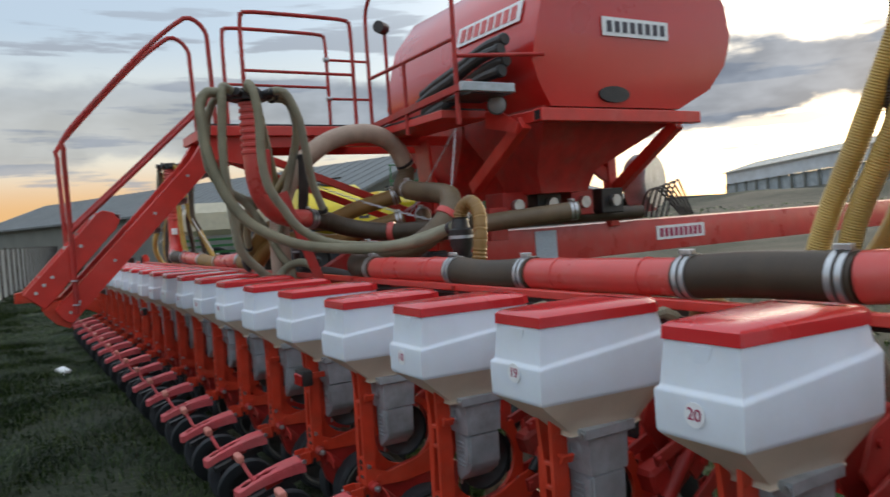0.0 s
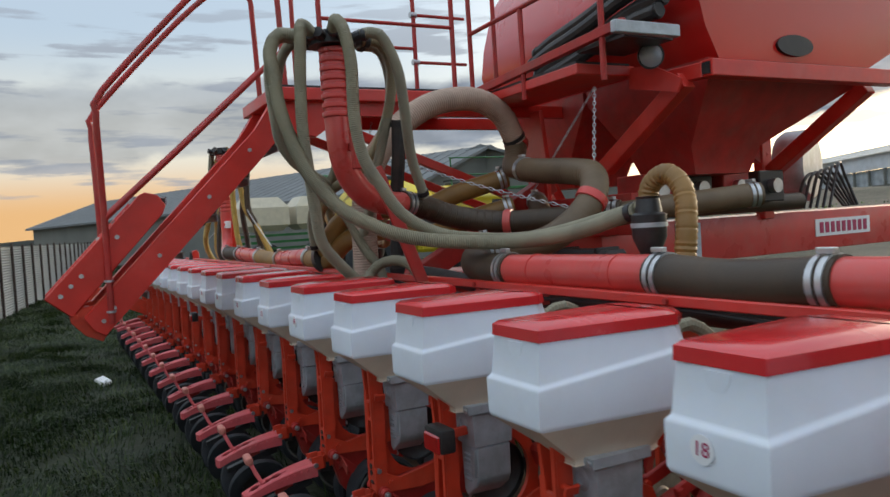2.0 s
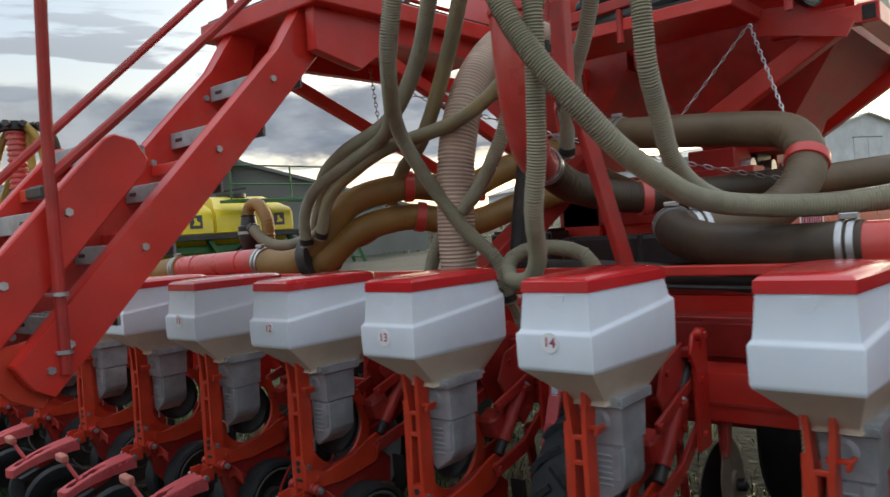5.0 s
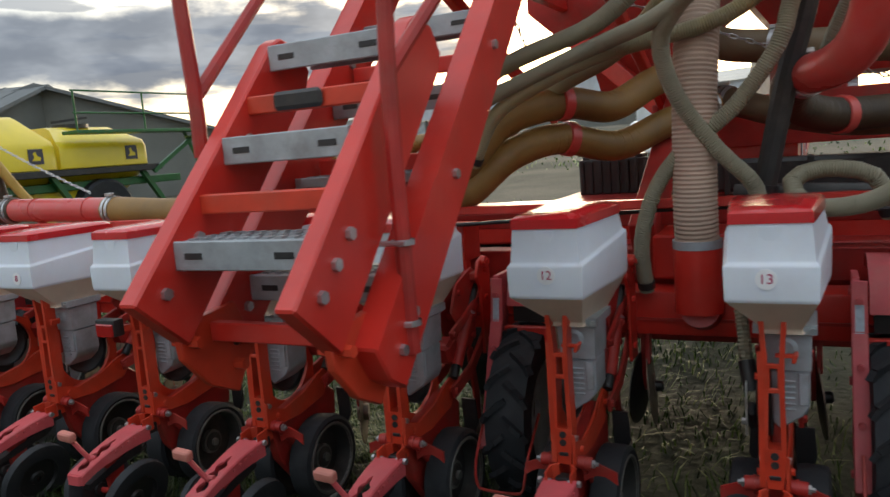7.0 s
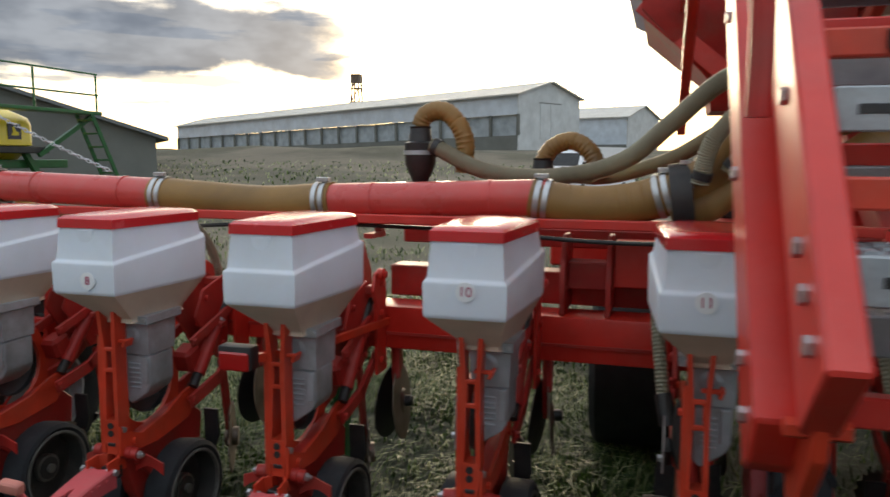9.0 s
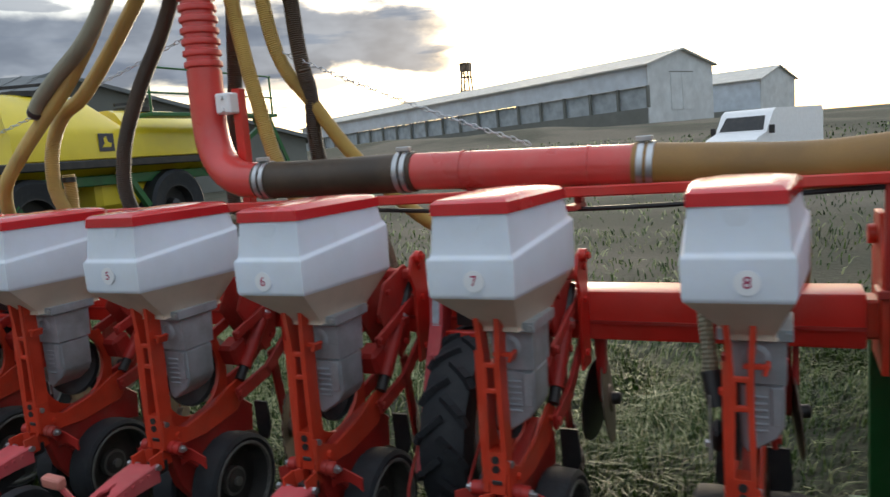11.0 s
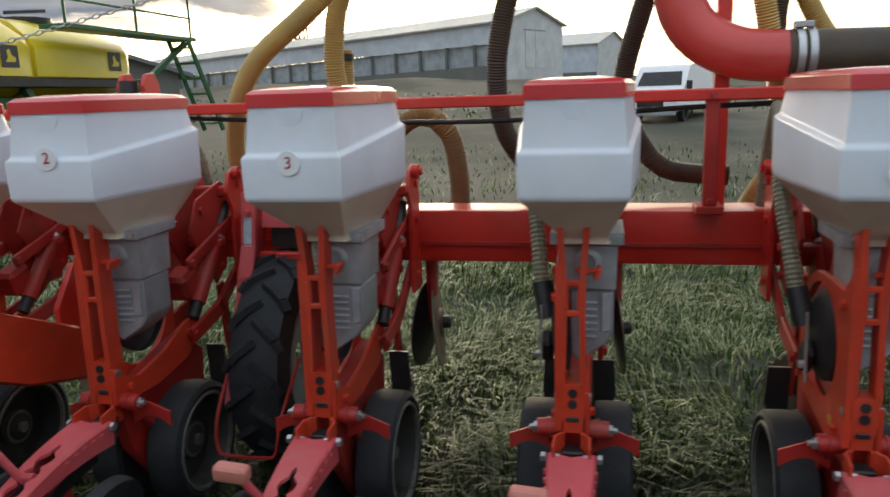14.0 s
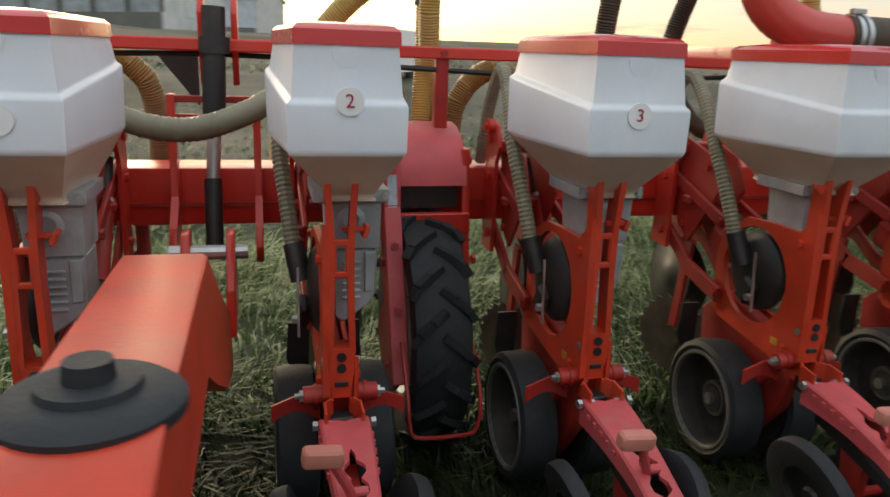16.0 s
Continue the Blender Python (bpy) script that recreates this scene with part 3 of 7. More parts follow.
    for y, z in ((0.15, 0.45), (0.50, 0.47), (0.50, 0.76), (0.14, 0.78)):
        bolt(bm, (CX - 0.046, y, z), (-1, 0, 0), 0.013, 0.012)
    part("side_plate", bm, RED_CAST, unit)
    bm = B()
    prism(bm, [(0.08, 0.42), (0.30, 0.405), (0.50, 0.435), (0.58, 0.52), (0.56, 0.58), (0.46, 0.55), (0.36, 0.50), (0.20, 0.47), (0.13, 0.50), (0.08, 0.54)], "x", CX + 0.030, CX + 0.044, 0.003)
    for y, z in ((0.15, 0.46), (0.50, 0.52)):
        bolt(bm, (CX + 0.044, y, z), (1, 0, 0), 0.013, 0.012)
    part("side_plate", bm, RED_CAST, unit)
    bm = B()
    box(bm, (CX - 0.0475, 0.19, 0.455), (0.002, 0.030, 0.022))
    part("mark", bm, OCHRE, unit, "small ochre sticker")
    # metering housing: upper box, lower box and a slanting spout
    bm = B()
    loft(bm, [[(x, y, z) for x, y in ((cx - w, y0), (cx + w, y0), (cx + w, y1), (cx - w, y1))] for cx, w, y0, y1, z in
              ((0.028, 0.094, 0.148, 0.36, 0.952), (0.028, 0.094, 0.148, 0.36, 0.922), (0.038, 0.069, 0.172, 0.34, 0.912), (0.040, 0.064, 0.178, 0.335, 0.795))])
    rounded(bm, 0.005, 25, 1)
    meter = part("metering_housing", bm, ALU, unit, "grey cast aluminium seed metering housing")
    bm = B()
    prism(bm, [(-0.018, 0.790), (0.100, 0.790), (0.098, 0.672), (0.080, 0.640), (0.010, 0.590), (-0.012, 0.610)], "y", 0.186, 0.33, 0.005)
    part("lower_housing", bm, ALU, meter)
    bm = B()
    prism(bm, [(0.066, 0.785), (0.096, 0.785), (0.094, 0.680), (0.066, 0.676)], "y", 0.176, 0.190, 0.003)
    part("cover_strip", bm, ALU, meter)
    for i in range(6):
        bm = B()
        box(bm, (0.032, 0.184, 0.755 - i * 0.019), (0.048, 0.012, 0.007), bevel=0.002)
        part("rib", bm, ALU, meter)
    bm = B()
    lathe(bm, [(0.040, 0.03), (0.040, 0.004), (0.033, 0.0), (0.020, -0.003), (0.018, 0.006), (0.0, 0.006)], pose(0.030, 0.172, 0.872, 0, 0, 90), 18)
    part("boss", bm, ALU, meter, "round cast boss")
    for dx in (-0.040, 0.110):
        bm = B()
        bolt(bm, (dx, 0.147, 0.937), (0, -1, 0), 0.009, 0.008)
        part("flange_bolt", bm, ZINC, meter)
    bm = B()
    lathe(bm, [(0.128, 0.03), (0.126, 0.008), (0.100, -0.012), (0.060, -0.022), (0.0, -0.022)], pose(-0.050, 0.335, 0.64), 24)
    box(bm, (-0.085, 0.31, 0.585), (0.03, 0.06, 0.09), (30, 0, 0), 0.010)
    rod(bm, (-0.085, 0.345, 0.66), (-0.105, 0.38, 0.76), 0.030, 12)
    part("vacuum_cover", bm, BLACK, meter, "black round vacuum cover")
    bm = B()
    bar(bm, (-0.10, 0.27, 0.72), (-0.10, 0.255, 0.53), 0.006, 0.008)
    bolt(bm, (-0.10, 0.27, 0.575), (-1, 0, 0), 0.012, 0.016)
    part("spring_clip", bm, ZINC, meter, "bright wire clip")
    bm = B()
    tube(bm, [(-0.105, 0.38, 0.75), (-0.118, 0.42, 0.86), (-0.135, 0.50, 1.02), (-0.12, 0.62, 1.17), (-0.10, 0.76, 1.24), (-0.09, 0.90, 1.12), (-0.09, 0.99, 0.90)], 0.021, 8, 0.003, 0.014)
    part("vacuum_hose", bm, HOSE_GREY, unit, "ribbed olive-grey vacuum hose")
    # parallel arms to the toolbar
    for s in (-1, 1):
        x = s * 0.065
        bm = B()
        bar(bm, (x, 0.50, 0.76), (x, 0.93, 0.90), 0.016, 0.045, 0.004)
        bolt(bm, (x + s * 0.008, 0.515, 0.765), (s, 0, 0), 0.016)
        part("upper_arm", bm, RED_DARK, unit)
        bm = B()
        bar(bm, (x, 0.48, 0.51), (x, 0.70, 0.56), 0.018, 0.060, 0.004)
        bar(bm, (x, 0.68, 0.555), (x, 0.90, 0.70), 0.018, 0.055, 0.004)
        bolt(bm, (x + s * 0.008, 0.495, 0.515), (s, 0, 0), 0.016)
        part("lower_arm", bm, RED_DARK, unit)
        bm = B()
        prism(bm, [(0.80, 0.60), (0.915, 0.60), (0.915, 0.99), (0.90, 1.04), (0.85, 1.07), (0.79, 1.05), (0.76, 0.98), (0.80, 0.92)], "x", x * 1.35 - 0.007, x * 1.35 + 0.007, 0.002)
        for z in (0.66, 0.87, 1.0):
            bolt(bm, (x * 1.35 + s * 0.007, 0.85, z), (s, 0, 0), 0.015)
        part("mount_plate", bm, RED, unit)
        bm = B()
        rod(bm, (x * 1.35 + s * 0.006, 0.83, 1.045), (x * 1.35 + s * 0.030, 0.83, 1.045), 0.026, 14)
        bolt(bm, (x * 1.35 + s * 0.030, 0.83, 1.045), (s, 0, 0), 0.014)
        part("pivot_boss", bm, RED, unit)
    for s in (-1, 1):
        bm = B()
        prism(bm, [(0.56, 0.86), (0.62, 0.97), (0.80, 1.02), (0.86, 0.98), (0.82, 0.86), (0.80, 0.70), (0.72, 0.64), (0.66, 0.72)], "x", CX + s * 0.048 - 0.006, CX + s * 0.048 + 0.006, 0.002)
        for y, z in ((0.64, 0.93), (0.76, 0.70)):
            bolt(bm, (CX + s * 0.054, y, z), (s, 0, 0), 0.014)
        part("link_cheek", bm, RED_DARK, unit)
    bm = B()
    rod(bm, (0.05, 0.83, 0.93), (0.05, 0.72, 0.80), 0.020, 12)
    cyl = part("pressure_strut", bm, BLACK, unit, "black strut end")
    bm = B()
    rod(bm, (0.05, 0.725, 0.806), (0.05, 0.56, 0.61), 0.029, 14)
    part("strut_tube", bm, RED_DARK, cyl, "red strut tube")
    bm = B()
    rod(bm, (0.05, 0.735, 0.818), (0.05, 0.727, 0.808), 0.033, 14)
    part("strut_ring", bm, ZINC, cyl, "bright steel ring")
    bm = B()
    rod(bm, (0.05, 0.565, 0.616), (0.05, 0.52, 0.565), 0.022, 12)
    part("strut_foot", bm, BLACK, cyl)
    for y, z, h in ((0.72, 0.80, 0.03), (0.80, 0.98, 0.04)):
        bm = B()
        box(bm, (0.0, y, z), (0.17, 0.05, h), bevel=0.006)
        part("link_bar", bm, RED_DARK, unit)
    bm = B()
    box(bm, (0.0, 0.56, 0.68), (0.09, 0.10, 0.10), (20, 0, 0), 0.015)
    part("link_block", bm, RED_DARK, unit)
    bm = B()   # seed shoe and lower body between the wheels
    prism(bm, [(0.10, 0.44), (0.50, 0.52), (0.62, 0.42), (0.60, 0.24), (0.45, 0.06), (0.30, 0.06), (0.16, 0.24)], "x", -0.026, 0.020, 0.004)
    part("seed_shoe", bm, RED_DARK, unit)
    for s in (-1, 1):
        bm = B()
        lathe(bm, [(0.0, -0.003), (0.185, -0.002), (0.185, 0.002), (0.0, 0.003)], pose(CX + s * 0.035, 0.52, 0.14, 0, 0, s * 4), 28)
        part("opener_disc", bm, STEEL_DISC, unit)
        bm = B()
        prism(bm, [(CX + s * 0.045, 0.44), (CX + s * 0.112, 0.44), (CX + s * 0.120, 0.32), (CX + s * 0.100, 0.27), (CX + s * 0.050, 0.28)], "y", 0.605, 0.617)
        part("mud_flap", bm, BLACK, unit, "black rubber mud flap")
    # toothed row-cleaner disc in front of the shoe
    bm = B()
    ring, n = [], 44
    for i in range(n):
        r = 0.168 if i % 2 else 0.150
        ring.append((r * math.cos(2 * math.pi * i / n), r * math.sin(2 * math.pi * i / n)))
    prism(bm, ring, "x", -0.003, 0.003)
    rod(bm, (-0.03, 0, 0), (0.03, 0, 0), 0.045, 14)
    disc = part("row_cleaner", bm, STEEL_DISC, unit, "worn toothed steel disc")
    disc.matrix_local = pose(0.02, 0.86, 0.215, 0, 0, 26)
    bm = B()
    bar(bm, (0.01, 0.86, 0.23), (0.01, 0.80, 0.62), 0.016, 0.05, 0.003)
    part("cleaner_arm", bm, RED_DARK, unit)
    # gauge wheels either side of the shoe
    for s in (-1, 1):
        wheel_parts(unit, (CX + s * 0.105, 0.37, 0.180), 0.203, 0.118, "gauge_wheel", 0, 0.79, s)
        bm = B()      # scraper plate with a curved lower edge
        low = [(CX + s * x, 0.338 + 0.030 * math.sin(math.pi * (x - 0.05) / 0.125)) for x in (0.175, 0.150, 0.125, 0.100, 0.075, 0.050)]
        prism(bm, [(CX + s * 0.050, 0.415), (CX + s * 0.105, 0.412), (CX + s * 0.175, 0.385)] + low, "y", 0.142, 0.150)
        part("scraper", bm, RED_DARK, unit)
        bm = B()
        rod(bm, (CX + s * 0.026, 0.112, 0.428), (CX + s * 0.094, 0.112, 0.424), 0.024, 12)
        rod(bm, (CX + s * 0.060, 0.112, 0.426), (CX + s * 0.068, 0.112, 0.426), 0.028, 12)
        piv = part("pivot", bm, RED_DARK, unit)
        bm = B()
        bolt(bm, (CX + s * 0.094, 0.112, 0.424), (s, 0, 0), 0.016, 0.010)
        bolt(bm, (CX + s * 0.104, 0.112, 0.424), (s, 0, 0), 0.008, 0.012)
        part("pivot_bolt", bm, ZINC, piv, "bright bolt head")
        bm = B()
        bar(bm, (CX + s * 0.060, 0.14, 0.40), (CX + s * 0.050, 0.36, 0.19), 0.016, 0.045, 0.004)
        part("wheel_arm", bm, RED_DARK, unit)
    # thin yoke that opens round a dark hole and takes the press-wheel arm between its ends
    for s in (-1, 1):
        bm = B()
        run = [(0.024, 0.118), (0.024, 0.080), (0.044, 0.060), (0.046, 0.000)]
        for (x1, y1), (x2, y2) in zip(run, run[1:]):
            bar(bm, (CX + s * x1, y1, 0.396), (CX + s * x2, y2, 0.390), 0.007, 0.070, 0.001)
        yoke = part("yoke", bm, RED_CAST, unit)
        for x, d, r in ((0.042, -s, 0.011), (0.066, s, 0.013)):
            bm = B()
            bolt(bm, (CX + s * x, 0.012, 0.389), (d, 0, 0), r, 0.012)
            part("yoke_bolt", bm, ZINC, yoke, "bright bolt head")
    bm = B()
    box(bm, (CX, 0.075, 0.360), (0.060, 0.05, 0.05), bevel=0.004)
    part("pivot_hole", bm, BLACK, unit)
    # press-wheel arm: an arched channel with a notched slot in its top
    def top_z(y):
        u = max(0.0, min(1.0, (0.03 - y) / 0.39))
        return 0.398 - 0.030 * u - 0.070 * u * u

    bm = B()
    half = lambda y: 0.064 - 0.016 * max(0.0, min(1.0, (0.02 - y) / 0.30))
    ys = [0.022 - i * 0.0196 for i in range(20)]
    notch = [0, 0, 0, 0, 0, 0, 0, 0, 0.008, 0.008, 0.026, 0.026, 0.012, 0.026, 0.026, 0.012, 0.026, 0.026, 0, 0]
    for s in (-1, 1):
        ring_top = []
        for i, y in enumerate(ys):
            w, z = half(y), top_z(y)
            inner = notch[i] * (1.0 if s > 0 else 0.85)
            dip = 0.020 * (1 - (i / 1.0)) if i < 1 else 0.0
            ring_top.append([bm.verts.new((CX + s * inner, y - dip, z)), bm.verts.new((CX + s * (w - 0.006), y, z)), bm.verts.new((CX + s * w, y, z - 0.006)),
                             bm.verts.new((CX + s * w, y, z - 0.070 + 0.025 * min(1, i / 15))), bm.verts.new((CX + s * (w - 0.008), y, z - 0.070 + 0.025 * min(1, i / 15))), bm.verts.new((CX + s * (w - 0.010), y, z - 0.010)), bm.verts.new((CX + s * inner, y - dip, z - 0.010))])
        for p, q in zip(ring_top, ring_top[1:]):
            for j in range(7):
                bm.faces.new((p[j], p[(j + 1) % 7], q[(j + 1) % 7], q[j]))
        bm.faces.new(ring_top[0])
        bm.faces.new(list(reversed(ring_top[-1])))
        prism(bm, [(CX + s * 0.0, ys[-1] - 0.012), (CX + s * 0.034, ys[-1] - 0.010), (CX + s * 0.047, ys[-1] + 0.004), (CX + s * 0.047, ys[-1] + 0.010), (CX + s * 0.0, ys[-1] + 0.010)], "z", top_z(-0.35) - 0.045, top_z(-0.35) - 0.002)
    arm = part("press_arm", bm, PINK, unit, "faded pinkish-red press-wheel arm with a notched slot")
    bm = B()
    for i in range(5):
        for s in (-1, 1):
            y = -0.03 - i * 0.035
            bar(bm, (CX + s * half(y), y, top_z(y) - 0.022), (CX + s * (half(y) + 0.006), y, top_z(y) - 0.022), 0.012, 0.012)
    part("arm_tooth", bm, PINK, arm)
    bm = B()
    prism(bm, [(0.0, 0.325), (-0.30, 0.235), (-0.30, 0.21), (0.0, 0.28)], "x", CX - 0.022, CX + 0.022)
    part("arm_core", bm, BLACK, arm, "dark inside of the arm")
    bm = B()
    tube(bm, [(CX - 0.010, -0.250, 0.325), (CX - 0.030, -0.275, 0.375), (CX - 0.062, -0.300, 0.440)], 0.011, 8)
    rod(bm, (CX - 0.022, -0.250, 0.338), (CX + 0.022, -0.250, 0.338), 0.012, 10)
    lever = part("lever", bm, PINK, unit)
    bm = B()
    box(bm, (CX - 0.078, -0.305, 0.452), (0.088, 0.040, 0.044), (8, 4, 0), 0.016, 3)
    part("pad", bm, SALMON, lever, "salmon plastic knob")
    # closing wheels stand in a V, tops apart
    for s in (-1, 1):
        wheel_parts(unit, (CX + s * 0.116, -0.145, 0.122), 0.178, 0.046, "press_wheel", s * 17, 0.6)
    bm = B()
    rod(bm, (CX - 0.11, -0.145, 0.125), (CX + 0.11, -0.145, 0.125), 0.014, 8)
    prism(bm, [(-0.10, 0.33), (-0.20, 0.31), (-0.175, 0.10), (-0.12, 0.10)], "x", CX - 0.015, CX + 0.015)
    part("press_axle", bm, RED_DARK, unit)
    return unit


def build_coulter():
    c = thing("coulter", "rusty fertiliser coulter disc on a red arm below the toolbar", "coulter", "coulters below the toolbar")
    bm = B()
    lathe(bm, [(0.0, -0.006), (0.06, -0.006), (0.176, -0.0025), (0.176, 0.0025), (0.06, 0.008), (0.05, 0.016), (0.0, 0.016)], pose(0.022, 0, 0, 0, -5, 7), 32)
    part("disc", bm, STEEL_DISC, c, "worn brown steel disc")
    # the second disc is coloured black for the shade between the two
    bm = B()
    lathe(bm, [(0.0, -0.012), (0.05, -0.012), (0.06, -0.006), (0.176, -0.0025), (0.176, 0.0025), (0.06, 0.004), (0.0, 0.004)], pose(-0.030, 0, 0, 0, 4, -5), 32)
    part("disc", bm, BLACK, c, "steel disc, black for the shade on its inner face")
    bm = B()
    prism(bm, [(-0.055, 0.285), (0.055, 0.285), (0.05, 0.17), (0.03, 0.02), (0.0, -0.02), (-0.03, 0.02), (-0.045, 0.17)], "x", -0.012, 0.008, 0.003)
    prism(bm, [(-0.065, 0.285), (-0.02, 0.285), (-0.03, 0.20), (-0.05, 0.13), (-0.085, 0.13), (-0.07, 0.20)], "x", 0.012, 0.034, 0.003)
    part("arm", bm, RED_DARK, c)
    bm = B()
    lathe(bm, [(0.026, 0.016), (0.026, 0.045), (0.018, 0.052), (0.0, 0.052)], pose(0.022, 0, 0, 0, -5, 7), 12)
    part("hub", bm, BLACK, c)
    return c


def row_place(k):
    """The right wing hangs a touch askew from its hinge."""
    w = max(0.0, k - 16.5)
    return pose(k * PITCH, 0.022 * w - (0.012 if w else 0.0), 0.016 * w - (0.02 if w else 0.0))


unit = build_row_unit()
units = [unit] + [copy_thing(unit, row_place(k)) for k in range(2, ROWS + 1)]
unit.matrix_basis = row_place(1)
UNMARKED = (4, 9, 15, 16, 17)
# how each sticker sits: offset across the hopper, height
STUCK = {2: (0.0, 1.178), 3: (-0.007, 1.157), 5: (-0.014, 1.123), 6: (-0.023, 1.106), 7: (0.010, 1.111), 8: (0.02, 1.111), 10: (0.002, 1.146), 11: (-0.007, 1.153), 12: (0.004, 1.141), 13: (-0.015, 1.133), 14: (-0.012, 1.148), 18: (-0.03, 1.13), 19: (0.0, 1.15)}
for k, ob in enumerate(units, 1):
    if k in UNMARKED:
        continue
    hopper = next(c for c in ob.children if c.name.startswith("hopper") and "bracket" not in c.name)
    tilt = random.uniform(-4, 4)
    dx, lz = STUCK.get(k, (random.uniform(-0.015, 0.015), random.uniform(1.115, 1.150)))
    bm = B()
    lathe(bm, [(0.031, 0.001), (0.031, -0.001), (0.0, -0.001)], pose(0, 0, 0, 0, 0, 90), 24)
    lab = part("number_label", bm, WHITE_PAINT, hopper, "round white sticker with a red number")
    lab.matrix_local = pose(0.003 + dx, -0.0285, lz, 0, tilt, 0)
    text_part(str(k), 0.043, INK, lab, pose(0, -0.0022, 0, 90, 0, 0))
# each press-wheel arm hangs a little differently; the second is latched higher
for k, ob in enumerate(units, 1):
    turn = 5.0 if k == 2 else random.uniform(-1.6, 1.6)
    swing = pose(0, 0.05, 0.36) @ pose(0, 0, 0, -turn, 0, 0) @ pose(0, -0.05, -0.36)
    for c in ob.children:
        if c.name.split(".")[0] in ("press_arm", "press_wheel", "press_axle", "lever"):
            c.matrix_local = swing @ c.matrix_local
coulter = build_coulter()
for k in range(1, ROWS + 1):
    at = row_place(k) @ pose(0.105, 1.03, 0.415)
    if k > 1:
        copy_thing(coulter, at)
coulter.matrix_basis = row_place(1) @ pose(0.105, 1.03, 0.415)

# ---- toolbar, rail and air pipe ----
def build_toolbar():
    bar_ob = thing("toolbar", "long red box-section toolbar that carries the row units", "toolbar")
    for a, b in ((0.25, 5.95), (6.25, 11.25), (11.55, 17.3)):
        bm = B()
        box(bm, ((a + b) / 2, 1.02, 0.79), (b - a, 0.20, 0.195), bevel=0.012, seg=2)
        part("beam", bm, RED, bar_ob)
        bm = B()
        box(bm, ((a + b) / 2, 0.915, 0.765), (b - a, 0.012, 0.012))
        part("weld_seam", bm, RED_DARK, bar_ob)
    bm = B()   # socket that the thick tan hose stands in
    rod(bm, (8.78, 0.82, 0.83), (8.78, 0.82, 1.10), 0.098, 24)
    rod(bm, (8.78, 0.82, 0.845), (8.78, 0.95, 0.80), 0.085, 20)
    socket = part("socket", bm, RED, bar_ob)
    bm = B()
    rod(bm, (8.78, 0.82, 1.10), (8.78, 0.82, 1.135), 0.100, 24)
    part("clamp", bm, ALU, socket, "grey hose clamp")
    for x in (6.10, 11.40):
        bm = B()
        for dx in (-0.10, 0.10):
            prism(bm, [(0.86, 0.62), (1.2, 0.62), (1.2, 1.0), (1.10, 1.16), (0.95, 1.16), (0.86, 1.02)], "x", x + dx - 0.012, x + dx + 0.012, 0.003)
        box(bm, (x, 1.02, 0.79), (0.34, 0.14, 0.14), bevel=0.01)
        rod(bm, (x - 0.14, 1.03, 1.08), (x + 0.14, 1.03, 1.08), 0.035, 14)
        part("hinge", bm, RED_CAST, bar_ob, "red hinge plates of the folding wing")


def build_rail():
    r = thing("upper_rail", "thin red rail above the toolbar on short posts", "rail")
    bm = B()
    box(bm, (8.75, 0.86, 1.285), (17.0, 0.045, 0.04), bevel=0.005)
    part("rail_bar", bm, RED, r)
    x = 0.42
    while x < 17:
        bm = B()
        box(bm, (x, 0.87, 1.09), (0.045, 0.04, 0.36), bevel=0.004)
        box(bm, (x, 0.90, 0.90), (0.09, 0.12, 0.03), bevel=0.004)
        bolt(bm, (x, 0.835, 1.285), (0, -1, 0))
        bolt(bm, (x, 0.85, 0.93), (0, -1, 0))
        part("post", bm, RED_DARK, r)
        x += 1.4
        if abs(x - 7.42) < 0.01:   # the mast stands in its place
            x += 1.4
    bm = B()
    tube(bm, [(0.4 + i * 0.7, 0.875 + 0.015 * math.sin(i * 2.3), 1.235 + 0.022 * math.sin(i * 1.7)) for i in range(24)], 0.010, 6)
    part("cable", bm, BLACK, r, "thin black cable tied along the rail")


build_toolbar()
build_rail()


def air_pipe(name, a, b, r=0.078):
    p = thing(name, "glossy red sheet-metal air pipe section", "air pipe", "air pipe sections along the toolbar")
    bm = B()
    a, b = Vector(a), Vector(b)
    d = (b - a).normalized()
    rod(bm, a - d * 0.06, b + d * 0.06, r, 28)
    for f in (0.22, 0.8):
        c = a.lerp(b, f)
        rod(bm, c - d * 0.006, c + d * 0.006, r + 0.004, 28)
    part("pipe", bm, RED_PIPE, p)
    for f in (0.25, 0.75):
        bm = B()
        c = a.lerp(b, f)
        box(bm, (c.x, c.y, c.z - r - 0.04), (0.03, 0.05, 0.09))
        box(bm, (c.x, c.y - 0.06, c.z - r - 0.07), (0.04, 0.16, 0.02))
        part("bracket", bm, RED_DARK, p)
    return p


